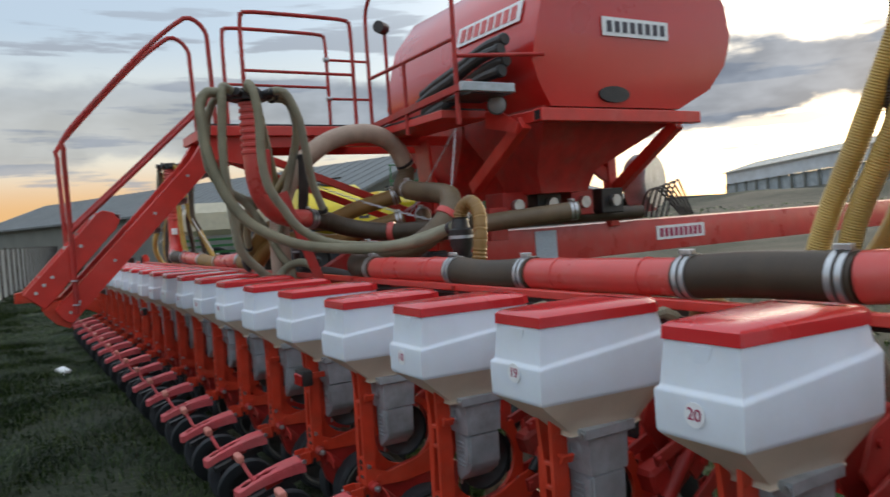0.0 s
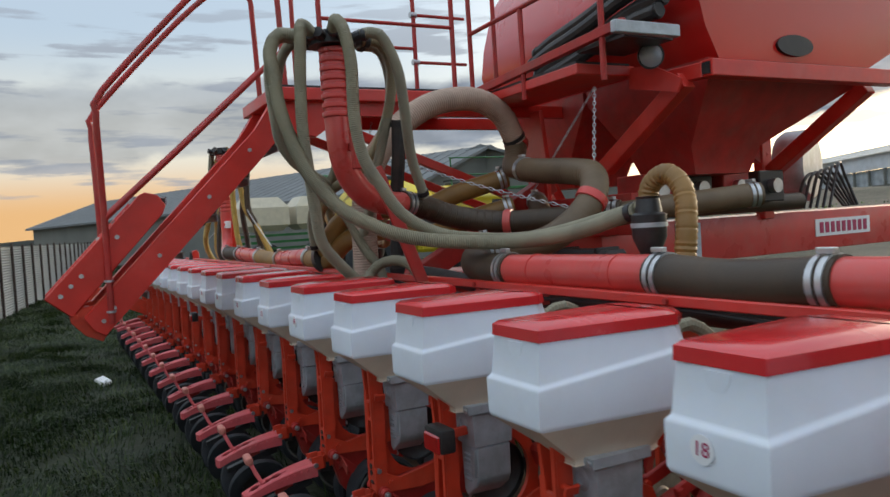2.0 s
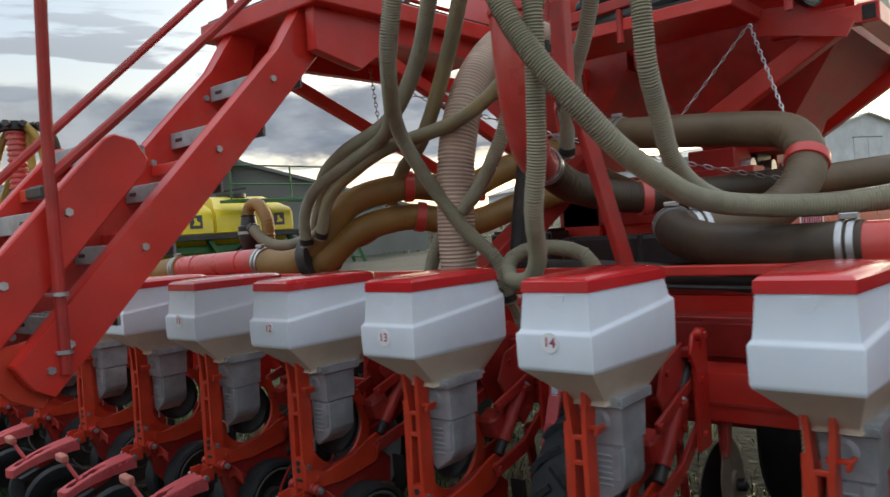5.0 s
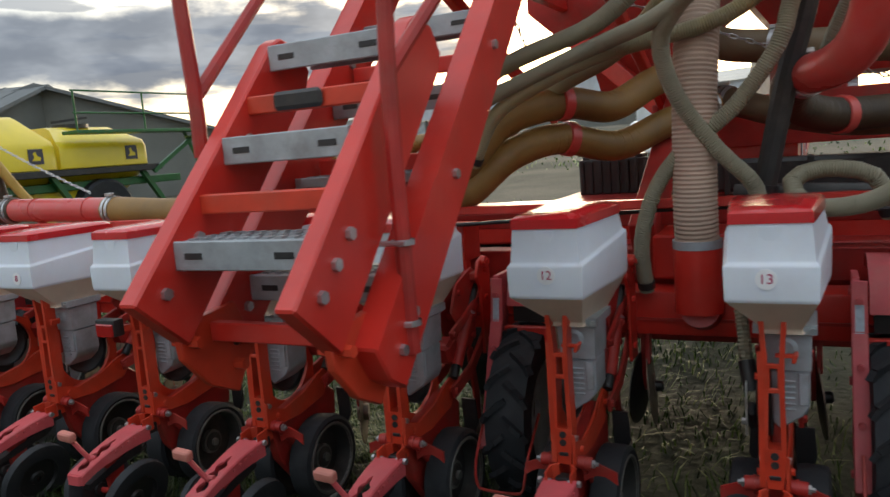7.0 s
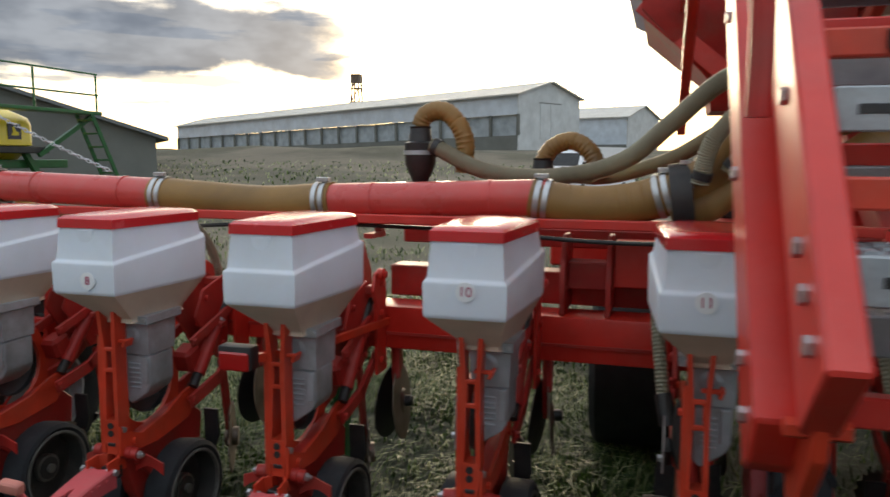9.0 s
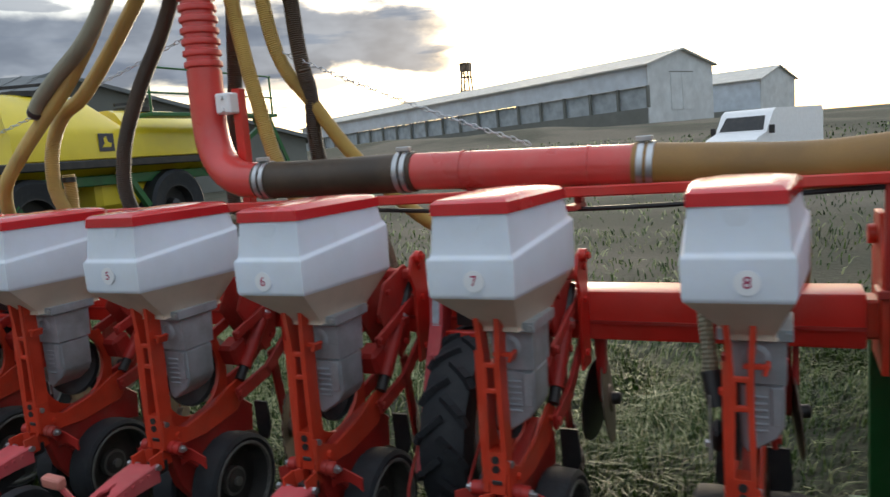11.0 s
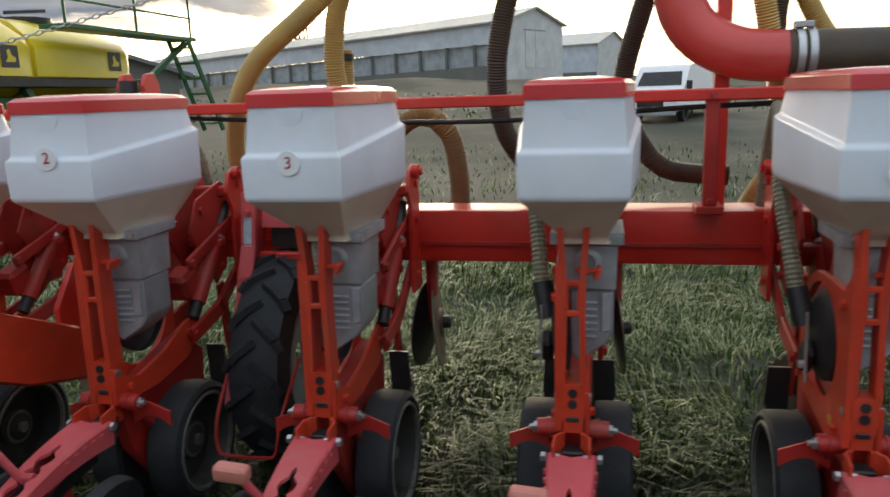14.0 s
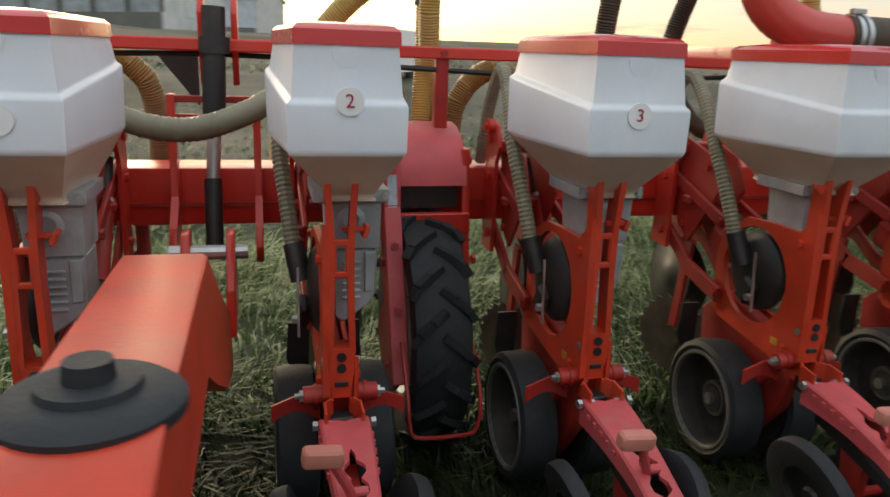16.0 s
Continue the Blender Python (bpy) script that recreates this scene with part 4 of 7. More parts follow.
def air_hose(pts, r=0.083, mat=None, rib=0.0025, clamps=True, label="dusty brown ribbed air hose between pipe sections", bands=()):
    h = thing("air_hose", label, "hose", "air hoses")
    bm = B()
    tube(bm, pts, r, 22, rib, 0.018)
    part("hose_wall", bm, mat or HOSE_BROWN, h)
    line = smooth_line(pts)
    for f in bands:
        i = int(f * (len(line) - 2))
        d = (line[i + 1] - line[i]).normalized()
        bm = B()
        lathe(bm, [(r, -0.028), (r + 0.012, -0.025), (r + 0.014, 0.0), (r + 0.012, 0.025), (r, 0.028)], Matrix.Translation(line[i]) @ d.to_track_quat("X", "Z").to_matrix().to_4x4(), 24)
        part("band", bm, RED_PIPE, h, "red plastic band")
    if clamps:
        for a, b in ((pts[0], pts[1]), (pts[-1], pts[-2])):
            a, b = Vector(a), Vector(b)
            d = (b - a).normalized()
            bm = B()
            for k in (0.02, 0.055):
                rod(bm, a + d * k, a + d * (k + 0.022), r + 0.008, 24)
            box(bm, tuple(a + d * 0.045 + Vector((0, -0.02, r + 0.016))), (0.06, 0.03, 0.02), bevel=0.003)
            part("clamp", bm, ZINC, h, "bright steel hose clamp")
    return h


PY, PZ = 0.93, 1.40
air_pipe("air_pipe", (4.30, PY, PZ - 0.004), (5.20, PY, PZ - 0.03))
air_pipe("air_pipe", (6.13, PY, PZ - 0.045), (7.05, PY, PZ - 0.015))
air_pipe("air_pipe", (10.45, PY, PZ - 0.04), (11.48, PY, PZ - 0.03))
air_pipe("air_pipe", (12.25, PY, PZ - 0.03), (13.20, PY, PZ - 0.02))
air_hose([(3.45, PY, PZ), (3.85, PY, PZ - 0.006), (4.28, PY, PZ - 0.004)])
air_hose([(5.19, PY, PZ - 0.03), (5.45, PY, PZ - 0.048), (5.80, PY + 0.01, PZ - 0.066), (6.14, PY, PZ - 0.045)], mat=HOSE_AMBER)
air_hose([(7.04, PY, PZ - 0.015), (7.25, PY, PZ - 0.045), (7.45, PY, PZ - 0.03), (7.62, PY - 0.02, PZ + 0.02)], mat=HOSE_AMBER)
air_hose([(11.47, PY, PZ - 0.03), (11.85, PY, PZ - 0.05), (12.26, PY, PZ - 0.03)])
air_hose([(13.19, PY, PZ - 0.02), (13.5, PY, PZ), (13.9, PY, PZ)])

# ---- stair, platform, tank, frame ----
def tread(parent, x, y, z, w=0.46):
    bm = B()
    box(bm, (x, y, z), (w, 0.012, 0.072), bevel=0.003)
    box(bm, (x, y + 0.10, z + 0.028), (w, 0.20, 0.010))
    box(bm, (x, y + 0.20, z + 0.005), (w, 0.012, 0.05))
    for k in range(10):
        for j in range(3):
            box(bm, (x - w * 0.43 + k * w * 0.095, y + 0.045 + j * 0.055, z + 0.034), (0.022, 0.03, 0.008))
    t = part("tread", bm, STEP_ZINC, parent, "galvanised grip tread")
    for s in (-1, 1):
        bm = B()
        box(bm, (x + s * w * 0.34, y - 0.0065, z), (0.055, 0.004, 0.016), bevel=0.001)
        part("slot", bm, BLACK, t)


def build_stair():
    st = thing("stair", "red steel access stair, its lower flight folded up over it", "stair")
    for x in (7.755, 8.285):      # main flight up to the platform
        bm = B()
        prism(bm, [(-0.985, 1.15), (-0.93, 1.06), (-0.86, 1.02), (-0.78, 1.11), (0.42, 2.35), (0.50, 2.62), (0.34, 2.58), (0.20, 2.355)], "x", x - 0.04, x + 0.04, 0.006)
        beam = part("stringer", bm, RED, st)
        for y, z in ((-0.80, 1.20), (-0.87, 1.12), (-0.5, 1.52), (-0.15, 1.9), (0.15, 2.22)):
            for s in (-1, 1):
                bm = B()
                bolt(bm, (x + s * 0.04, y, z), (s, 0, 0), 0.015)
                part("bolt", bm, ZINC, beam, "bright zinc bolt")
    for x in (7.795, 8.25):     # folded lower flight
        bm = B()
        prism(bm, [(-1.205, 1.29), (-1.05, 1.155), (-0.455, 1.80), (-0.43, 1.86), (-0.48, 1.93), (-0.56, 1.95), (-0.60, 1.93)], "x", x - 0.028, x + 0.028, 0.006)
        beam = part("folded_stringer", bm, RED, st)
        for y, z in ((-1.045, 1.36), (-1.108, 1.30), (-0.98, 1.42), (-0.75, 1.66)):
            for s in (-1, 1):
                bm = B()
                bolt(bm, (x + s * 0.028, y, z), (s, 0, 0), 0.016)
                part("bolt", bm, ZINC, beam, "bright zinc bolt")
        bm = B()
        prism(bm, [(-1.07, 1.20), (-0.98, 1.215), (-0.86, 1.23), (-0.80, 1.10), (-0.88, 0.98), (-0.98, 1.03), (-1.06, 1.12)], "x", x - 0.012, x + 0.012, 0.003)
        for y, z in ((-1.03, 1.16), (-0.88, 1.06)):
            for s in (-1, 1):
                rod(bm, (x, y, z), (x + s * 0.045, y, z), 0.016, 6)
        part("fold_bracket", bm, RED_CAST, st)
    for y, z in ((-1.06, 1.385), (-0.85, 1.63), (-0.62, 1.885)):
        tread(st, 8.022, y, z, 0.40)
    for y, z in ((-0.78, 1.25), (-0.53, 1.50), (-0.29, 1.75), (-0.05, 2.0), (0.18, 2.24)):
        tread(st, 8.02, y, z, 0.44)
    for a, z, mat in ((-0.94, 1.50, RED_CAST), (-0.72, 1.75, RED_CAST), (-0.95, 1.17, RED), (-0.40, 1.56, RED), (-0.15, 1.86, RED)):
        bm = B()
        bar(bm, (7.81, a, z), (8.24, a, z), 0.035, 0.05, 0.004)
        part("cross_bar", bm, mat, st)
    bm = B()
    box(bm, (8.0, -0.745, 1.752), (0.16, 0.02, 0.05), bevel=0.01)
    part("grip_pad", bm, BLACK, st, "black rubber grip")
    for xl, x, low in ((7.715, 7.68, 1.62), (8.325, 8.40, 1.10)):    # the rails flare outward as they rise
        xm = (xl + x) / 2
        bm = B()
        tube(bm, [(xl, -0.82, low), (xl, -0.82, 1.8), (xm, -0.825, 2.2), (x, -0.825, 2.46), (x, -0.78, 2.60), (x, -0.2, 3.24), (x, 0.13, 3.54), (x, 0.26, 3.60), (x, 0.38, 3.50), (x, 0.40, 3.30), (x, 0.42, 2.55)], 0.021, 10)
        part("handrail", bm, RED_DARK, st)
        bm = B()
        tube(bm, [(xl, -0.82, 1.78), (x, -0.25, 2.30), (x, 0.42, 2.92)], 0.019, 8)
        part("mid_rail", bm, RED_DARK, st)
        for z in (1.176, 1.376):
            if low > z:
                continue
            bm = B()
            lathe(bm, [(0.029, -0.007), (0.029, 0.007), (0.022, 0.007), (0.022, -0.007)], pose(xl, -0.82, z, 0, 90, 0), 12)
            rod(bm, (xl + 0.02, -0.845, z), (xl - 0.06, -0.845, z), 0.007, 6)
            part("u_bolt", bm, ZINC, st)


def rail_frame(x, ya, yb, z0, z1, name="platform_rail"):
    r = thing(name, "red tubular safety rail of the loading platform", "rail", "platform rails")
    bm = B()
    tube(bm, [(x, ya, z0), (x, ya, z1 - 0.12), (x, ya + 0.03, z1 - 0.03), (x, ya + 0.12, z1), (x, yb - 0.12, z1), (x, yb - 0.03, z1 - 0.03), (x, yb, z1 - 0.12), (x, yb, z0)], 0.020, 8)
    part("hoop", bm, RED_DARK, r)
    bm = B()
    rod(bm, (x, ya, (z0 + z1) / 2), (x, yb, (z0 + z1) / 2), 0.015, 8)
    part("knee_bar", bm, RED_DARK, r)
    return r


def build_platform():
    p = thing("platform", "red loading platform with a dark grating deck", "platform")
    bm = B()
    box(bm, (8.02, 1.15, 2.60), (0.92, 1.70, 0.09), bevel=0.006)
    box(bm, (8.85, 2.25, 2.58), (1.7, 0.50, 0.07), bevel=0.006)
    prism(bm, [(9.68, 2.60), (9.68, 2.46), (9.95, 2.40), (10.12, 2.36), (10.16, 2.44), (9.90, 2.58)], "y", 2.46, 2.48)
    part("deck_frame", bm, RED, p)
    bm = B()
    box(bm, (8.02, 1.15, 2.655), (0.86, 1.64, 0.02))
    box(bm, (8.85, 2.25, 2.626), (1.64, 0.46, 0.02))
    box(bm, (9.92, 2.22, 2.69), (0.46, 0.40, 0.02))
    part("grating", bm, BLACK, p)
    for x in (7.66, 8.38):
        bm = B()
        bar(bm, (x, 0.62, 2.45), (x, 2.5, 1.72), 0.05, 0.07, 0.006)
        part("strut", bm, RED, p)
        bm = B()
        prism(bm, [(0.34, 2.56), (0.34, 2.36), (0.62, 2.30), (0.85, 2.46), (2.9, 2.46), (2.9, 2.56)], "x", x - 0.03, x + 0.03, 0.004)
        part("side_beam", bm, RED, p)
    rail_frame(8.44, 0.69, 1.78, 2.62, 3.69)
    far = rail_frame(7.60, 0.75, 1.86, 2.62, 3.76)
    for z in (3.49, 3.07):
        bm = B()
        rod(bm, (7.60, 1.84, z), (7.60, 2.38, z), 0.015, 8)
        part("stub_bar", bm, RED_DARK, far)
        bm = B()
        rod(bm, (7.60, 1.83, z), (7.60, 1.89, z), 0.028, 10)
        part("clamp", bm, ZINC, far, "zinc tube clamp")
    w = thing("walkway_rail", "red tubular rail beside the tank walkway", "rail", "platform rails")
    for x, za, zb in ((9.08, 2.48, 3.14),):
        bm = B()
        rod(bm, (x, 2.0, za), (x, 2.0, zb), 0.020, 8)
        part("post", bm, RED_DARK, w)
    bm = B()
    tube(bm, [(8.34, 2.0, 2.55), (8.34, 2.0, 3.2), (8.34, 2.0, 3.68), (8.40, 2.0, 3.86), (8.62, 2.0, 3.97), (9.2, 2.0, 3.98), (9.75, 2.0, 3.98), (9.93, 2.0, 3.9), (9.97, 2.0, 3.7), (9.97, 2.0, 3.1), (9.97, 2.0, 2.45)], 0.020, 8)
    part("hoop", bm, RED_DARK, w)
    bm = B()
    rod(bm, (8.34, 2.0, 3.14), (9.97, 2.0, 3.16), 0.018, 8)
    rod(bm, (9.95, 2.0, 3.02), (10.2, 2.75, 3.02), 0.018, 8)
    bar(bm, (8.42, 2.0, 2.66), (10.17, 2.0, 2.757), 0.05, 0.06, 0.004)
    part("rail_bar", bm, RED_DARK, w)


def build_tank():
    t = thing("seed_tank", "large red steel fertiliser tank with rounded ends above the frame", "tank")
    prof = [(2.70, 3.25), (2.66, 2.98), (2.74, 2.80), (2.88, 2.60), (4.52, 2.60), (4.95, 2.80), (5.16, 3.05), (5.24, 3.35), (5.18, 3.65), (4.98, 3.95), (4.6, 4.15), (4.1, 4.22), (3.6, 4.2), (3.1, 4.0), (2.82, 3.65)]
    bm = B()
    xs = [(7.30, 0.90), (7.40, 1.0), (10.08, 1.0), (10.16, 0.985)]
    cy, cz = 3.95, 3.0
    loft(bm, [[(x, cy + (y - cy) * k, cz + (z - cz) * k) for y, z in prof] for x, k in xs])
    rounded(bm, 0.03, 40)
    geo = bm.verts[:] + bm.edges[:] + bm.faces[:]
    bmesh.ops.bisect_plane(bm, geom=geo, plane_co=(0, 0, 3.22), plane_no=(0, 0, 1))
    for v in bm.verts:      # the end leans in below its fold
        if v.co.x > 9.9 and v.co.z < 3.219:
            v.co.x -= 0.13 * (3.22 - v.co.z)
    part("shell", bm, TANK_RED, t)
    for xa, xb, kx in ((7.40, 8.70, 0.36), (8.75, 10.04, 0.50)):
        bm = B()
        xm = (xa + xb) / 2
        loft(bm, [[(xm + a * (xb - xa) * k / 2, ym + b * w, z) for a, b in ((-1, -1), (1, -1), (1, 1), (-1, 1))] for k, ym, w, z in ((1.0, 3.66, 0.82, 2.62), (1.0, 3.66, 0.82, 2.50), (kx, 3.34, 0.36, 2.06), (kx * 0.85, 3.34, 0.28, 1.86))])
        rounded(bm, 0.012, 20, 1)
        part("funnel", bm, RED_DARK, t, "tapered red funnel below the tank")
    bm = B()
    pts = [(3.63 + 0.19 * math.cos(a), 2.72 + 0.075 * math.sin(a)) for a in [2 * math.pi * i / 24 for i in range(24)]]
    prism(bm, pts, "x", 10.07, 10.115)
    part("inspection_window", bm, BLACK, t, "small dark oval inspection window")
    for (y, z, w, h) in ((3.88, 3.32, 0.84, 0.17),):
        bm = B()
        box(bm, (10.175, y, z), (0.008, w, h))
        sign = part("name_plate", bm, WHITE_PAINT, t, "white plate with dark lettering bars")
        bm = B()
        for i in range(8):
            box(bm, (10.181, y - w * 0.4 + i * w * 0.115, z), (0.006, w * 0.07, h * 0.6))
        part("lettering", bm, INK_DARK, sign)
    bm = B()
    box(bm, (9.42, 2.742, 3.46), (1.05, 0.008, 0.20), (-17, 0, 0))
    side = part("side_plate", bm, WHITE_PAINT, t, "pale plate with red lettering bars")
    bm = B()
    for i in range(8):
        box(bm, (9.00 + i * 0.12, 2.734, 3.46), (0.075, 0.010, 0.13), (-17, 0, 0))
    part("lettering", bm, RED_PIPE, side)
    bm = B()
    box(bm, (10.19, 3.635, 2.505), (0.11, 1.97, 0.11), bevel=0.006)
    bar(bm, (10.16, 2.68, 2.50), (9.70, 2.62, 2.50), 0.09, 0.10, 0.006)
    part("cross_beam", bm, RED, t)
    for y in (2.645, 4.625):
        bm = B()
        box(bm, (10.19, y, 2.505), (0.075, 0.012, 0.075))
        part("beam_end", bm, BLACK, t)
    for a, b in (((10.05, 2.62, 2.46), (9.20, 2.62, 1.95)), ((10.10, 4.45, 2.46), (9.16, 4.46, 1.86)), ((7.4, 3.0, 2.55), (8.4, 2.8, 1.65)), ((9.2, 2.75, 1.75), (9.2, 2.75, 1.45)), ((9.13, 4.44, 2.30), (9.13, 4.44, 1.48)), ((9.13, 4.44, 2.0), (8.9, 3.9, 2.5))):
        bm = B()
        bar(bm, a, b, 0.10, 0.12, 0.006)
        part("leg", bm, RED, t)


def build_drawbar():
    d = thing("drawbar", "long red box-section drawbar of the seed drill", "drawbar")
    bm = B()
    box(bm, (8.80, 7.35, 1.34), (0.66, 9.5, 0.36), bevel=0.015, seg=2)
    part("beam", bm, RED_PIPE, d)
    bm = B()
    box(bm, (9.135, 5.5, 1.36), (0.008, 0.80, 0.16))
    sign = part("name_plate", bm, WHITE_PAINT, d, "white plate with red lettering bars")
    bm = B()
    for i in range(9):
        box(bm, (9.141, 5.5 - 0.32 + i * 0.08, 1.36), (0.006, 0.05, 0.10))
    part("lettering", bm, INK, sign)
    bm = B()
    box(bm, (9.135, 3.5, 1.33), (0.008, 0.28, 0.32))
    part("data_sheet", bm, STICKER_BLUE, d, "pale data sheet stuck on the side")
    bm = B()
    box(bm, (8.8, 1.9, 1.10), (3.6, 0.20, 0.24), bevel=0.01)
    box(bm, (8.8, 1.5, 1.02), (0.5, 0.9, 0.2), bevel=0.01)
    part("cross_member", bm, RED, d)


build_stair()
build_platform()
build_tank()
build_drawbar()


def corrugated_tower(x, y, z0, z1, name="distribution_tower", elbow=None, r=0.085):
    t = thing(name, "red corrugated riser pipe with a hose distribution head", "riser pipe", "riser pipes")
    bm = B()
    tube(bm, elbow, r, 24, 0, step=0.03)
    part("elbow", bm, RED_PIPE, t)
    bm = B()
    n = round((z1 - z0) / 0.052)
    prof = []
    for i in range(n):
        z = z0 + (z1 - z0) * i / n
        prof += [(r - 0.006, z), (r - 0.006, z + 0.012), (r + 0.007, z + 0.018), (r + 0.009, z + 0.030), (r + 0.007, z + 0.042), (r - 0.006, z + 0.048)]
    lathe(bm, prof, Matrix.Translation((x, y, 0)) @ pose(0, 0, 0, 0, -90, 0), 28)
    part("riser", bm, RED_PIPE, t)
    bm = B()
    rod(bm, (x, y, z1), (x, y, z1 + 0.06), 0.14, 20)
    rod(bm, (x, y, z1 + 0.06), (x, y, z1 + 0.085), 0.10, 20)
    head = part("head", bm, BLACK, t, "black distribution head")
    for i in range(8):
        a = 2 * math.pi * i / 8
        bm = B()
        rod(bm, (x + 0.10 * math.cos(a), y + 0.10 * math.sin(a), z1 + 0.03), (x + 0.19 * math.cos(a), y + 0.19 * math.sin(a), z1 + 0.05), 0.032, 10)
        part("spout", bm, BLACK, head)
    return t


corrugated_tower(9.42, 0.42, 2.27, 2.70, r=0.077, elbow=[(9.42, 0.42, 2.28), (9.42, 0.43, 2.10), (9.405, 0.475, 1.95), (9.36, 0.58, 1.83), (9.29, 0.73, 1.775), (9.20, 0.92, 1.76)])
corrugated_tower(3.11, 1.02, 1.95, 2.75, elbow=[(3.11, 1.02, 1.95), (3.11, 1.02, 1.65), (3.17, 1.0, 1.50), (3.30, 0.96, 1.42), (3.46, 0.94, 1.40)])
corrugated_tower(14.3, 1.0, 1.95, 2.75, elbow=[(14.3, 1.0, 1.95), (14.3, 1.0, 1.65), (14.24, 1.0, 1.50), (14.1, 0.96, 1.42), (13.9, 0.94, 1.40)])

# ---- hoses, wheels, cyclones, marker arm ----
def hose(pts, r=0.031, mat=None, rib=0.0036, pitch=0.0100, label="", group="seed hoses", seg=10):
    h = thing("hose", label or "ribbed olive-grey seed hose", "hose", group)
    bm = B()
    tube(bm, pts, r, seg, rib, pitch)
    part("hose_wall", bm, mat or HOSE_GREY, h)
    for p, q in ((pts[0], pts[1]), (pts[-1], pts[-2])):
        p, q = Vector(p), Vector(q)
        d = (q - p).normalized()
        bm = B()
        rod(bm, p + d * 0.015, p + d * 0.045, r + 0.007, 14)
        part("hose_cuff", bm, BLACK, h, "black rubber hose cuff")
    return h


def central_hoses():
    # arches from the distribution head
    hose([(9.26, 0.36, 2.75), (9.16, 0.26, 2.78), (9.08, 0.19, 2.66), (9.08, 0.15, 2.41), (9.02, 0.17, 2.22), (8.90, 0.29, 2.08), (8.72, 0.47, 2.00), (8.45, 0.66, 1.95), (8.18, 0.70, 1.87), (7.88, 0.72, 1.76), (7.74, 0.75, 1.62), (7.70, 0.78, 1.46)])
    hose([(9.44, 0.60, 2.74), (9.44, 0.72, 2.74), (9.36, 0.82, 2.60), (9.24, 0.84, 2.38), (9.14, 0.80, 2.18), (9.02, 0.76, 2.06), (8.84, 0.73, 1.98), (8.46, 0.71, 1.92), (8.2, 0.73, 1.84), (7.95, 0.76, 1.72), (7.80, 0.80, 1.50)], mat=HOSE_OLIVE, label="ribbed seed hose, part amber and part olive")
    hose([(9.31, 0.28, 2.75), (9.24, 0.14, 2.78), (9.17, 0.10, 2.62), (9.12, 0.12, 2.40), (8.99, 0.20, 2.18), (8.82, 0.38, 2.04), (8.71, 0.55, 1.92), (8.74, 0.68, 1.72), (8.88, 0.74, 1.50), (9.01, 0.80, 1.34), (9.02, 0.86, 1.15)])
    hose([(9.36, 0.60, 2.74), (9.30, 0.78, 2.72), (9.24, 0.86, 2.50), (9.20, 0.82, 2.25), (9.14, 0.77, 2.00), (9.10, 0.75, 1.87), (8.94, 0.76, 1.66), (8.74, 0.77, 1.50), (8.62, 0.79, 1.34), (8.55, 0.83, 1.12), (8.55, 0.90, 0.90)], mat=HOSE_GREY)
    hose([(9.48, 0.29, 2.75), (9.60, 0.18, 2.77), (9.68, 0.14, 2.62), (9.70, 0.12, 2.40), (9.72, 0.11, 2.17), (9.69, 0.14, 1.93), (9.66, 0.17, 1.73), (9.60, 0.22, 1.54), (9.50, 0.38, 1.38), (9.36, 0.52, 1.29), (9.20, 0.62, 1.28), (9.14, 0.72, 1.36), (9.24, 0.80, 1.40), (9.42, 0.85, 1.36), (9.48, 0.90, 1.2)])
    hose([(9.39, 0.25, 2.75), (9.38, 0.12, 2.77), (9.43, 0.04, 2.66), (9.55, 0.02, 2.47), (9.61, 0.02, 2.31), (9.68, 0.05, 2.13), (9.77, 0.08, 1.98), (9.86, 0.14, 1.84), (9.93, 0.23, 1.72), (9.99, 0.39, 1.62), (10.03, 0.54, 1.56), (10.12, 0.74, 1.52), (10.35, 0.98, 1.50), (10.7, 1.12, 1.53), (11.08, 1.20, 1.62)], r=0.036)
    hose([(9.58, 0.37, 2.75), (9.74, 0.33, 2.77), (9.88, 0.32, 2.68), (9.96, 0.32, 2.49), (9.98, 0.31, 2.31), (9.99, 0.31, 2.15), (9.98, 0.35, 1.98), (9.97, 0.44, 1.84), (9.96, 0.55, 1.69), (9.99, 0.72, 1.58), (10.08, 0.90, 1.53), (10.45, 1.10, 1.52), (11.08, 1.22, 1.63)])
    hose([(9.54, 0.55, 2.75), (9.62, 0.64, 2.74), (9.62, 0.74, 2.55), (9.52, 0.82, 2.30), (9.36, 0.92, 2.05), (9.25, 1.05, 1.80)])
    # dark flat hose behind the crossing
    hose([(9.24, 0.90, 2.3), (9.20, 0.90, 2.04), (9.12, 0.90, 1.73), (9.03, 0.92, 1.30)], r=0.045, mat=HOSE_BLACK, rib=0, label="smooth black rubber air hose")
    # thick tan riser hose that arches to the fan
    hose([(8.78, 0.82, 1.08), (8.78, 0.80, 1.30), (8.79, 0.80, 1.70), (8.80, 0.86, 2.0), (8.79, 1.02, 2.24), (8.77, 1.25, 2.42), (8.75, 1.50, 2.52), (8.72, 1.80, 2.54), (8.67, 2.05, 2.44), (8.62, 2.2, 2.24)], r=0.086, mat=HOSE_TAN, rib=0.004, pitch=0.018, label="thick dusty tan ribbed air hose", group="air hoses", seg=20)
    # twin amber hoses from the left wing pipe up to the middle
    air_hose([(7.62, 0.90, 1.42), (7.74, 0.88, 1.50), (7.89, 0.97, 1.69), (8.12, 1.2, 1.76), (8.30, 1.45, 1.73), (8.45, 1.72, 1.84), (8.62, 2.1, 1.95)], 0.075, HOSE_AMBER, label="dusty amber air hose to the fan", bands=(0.42,))
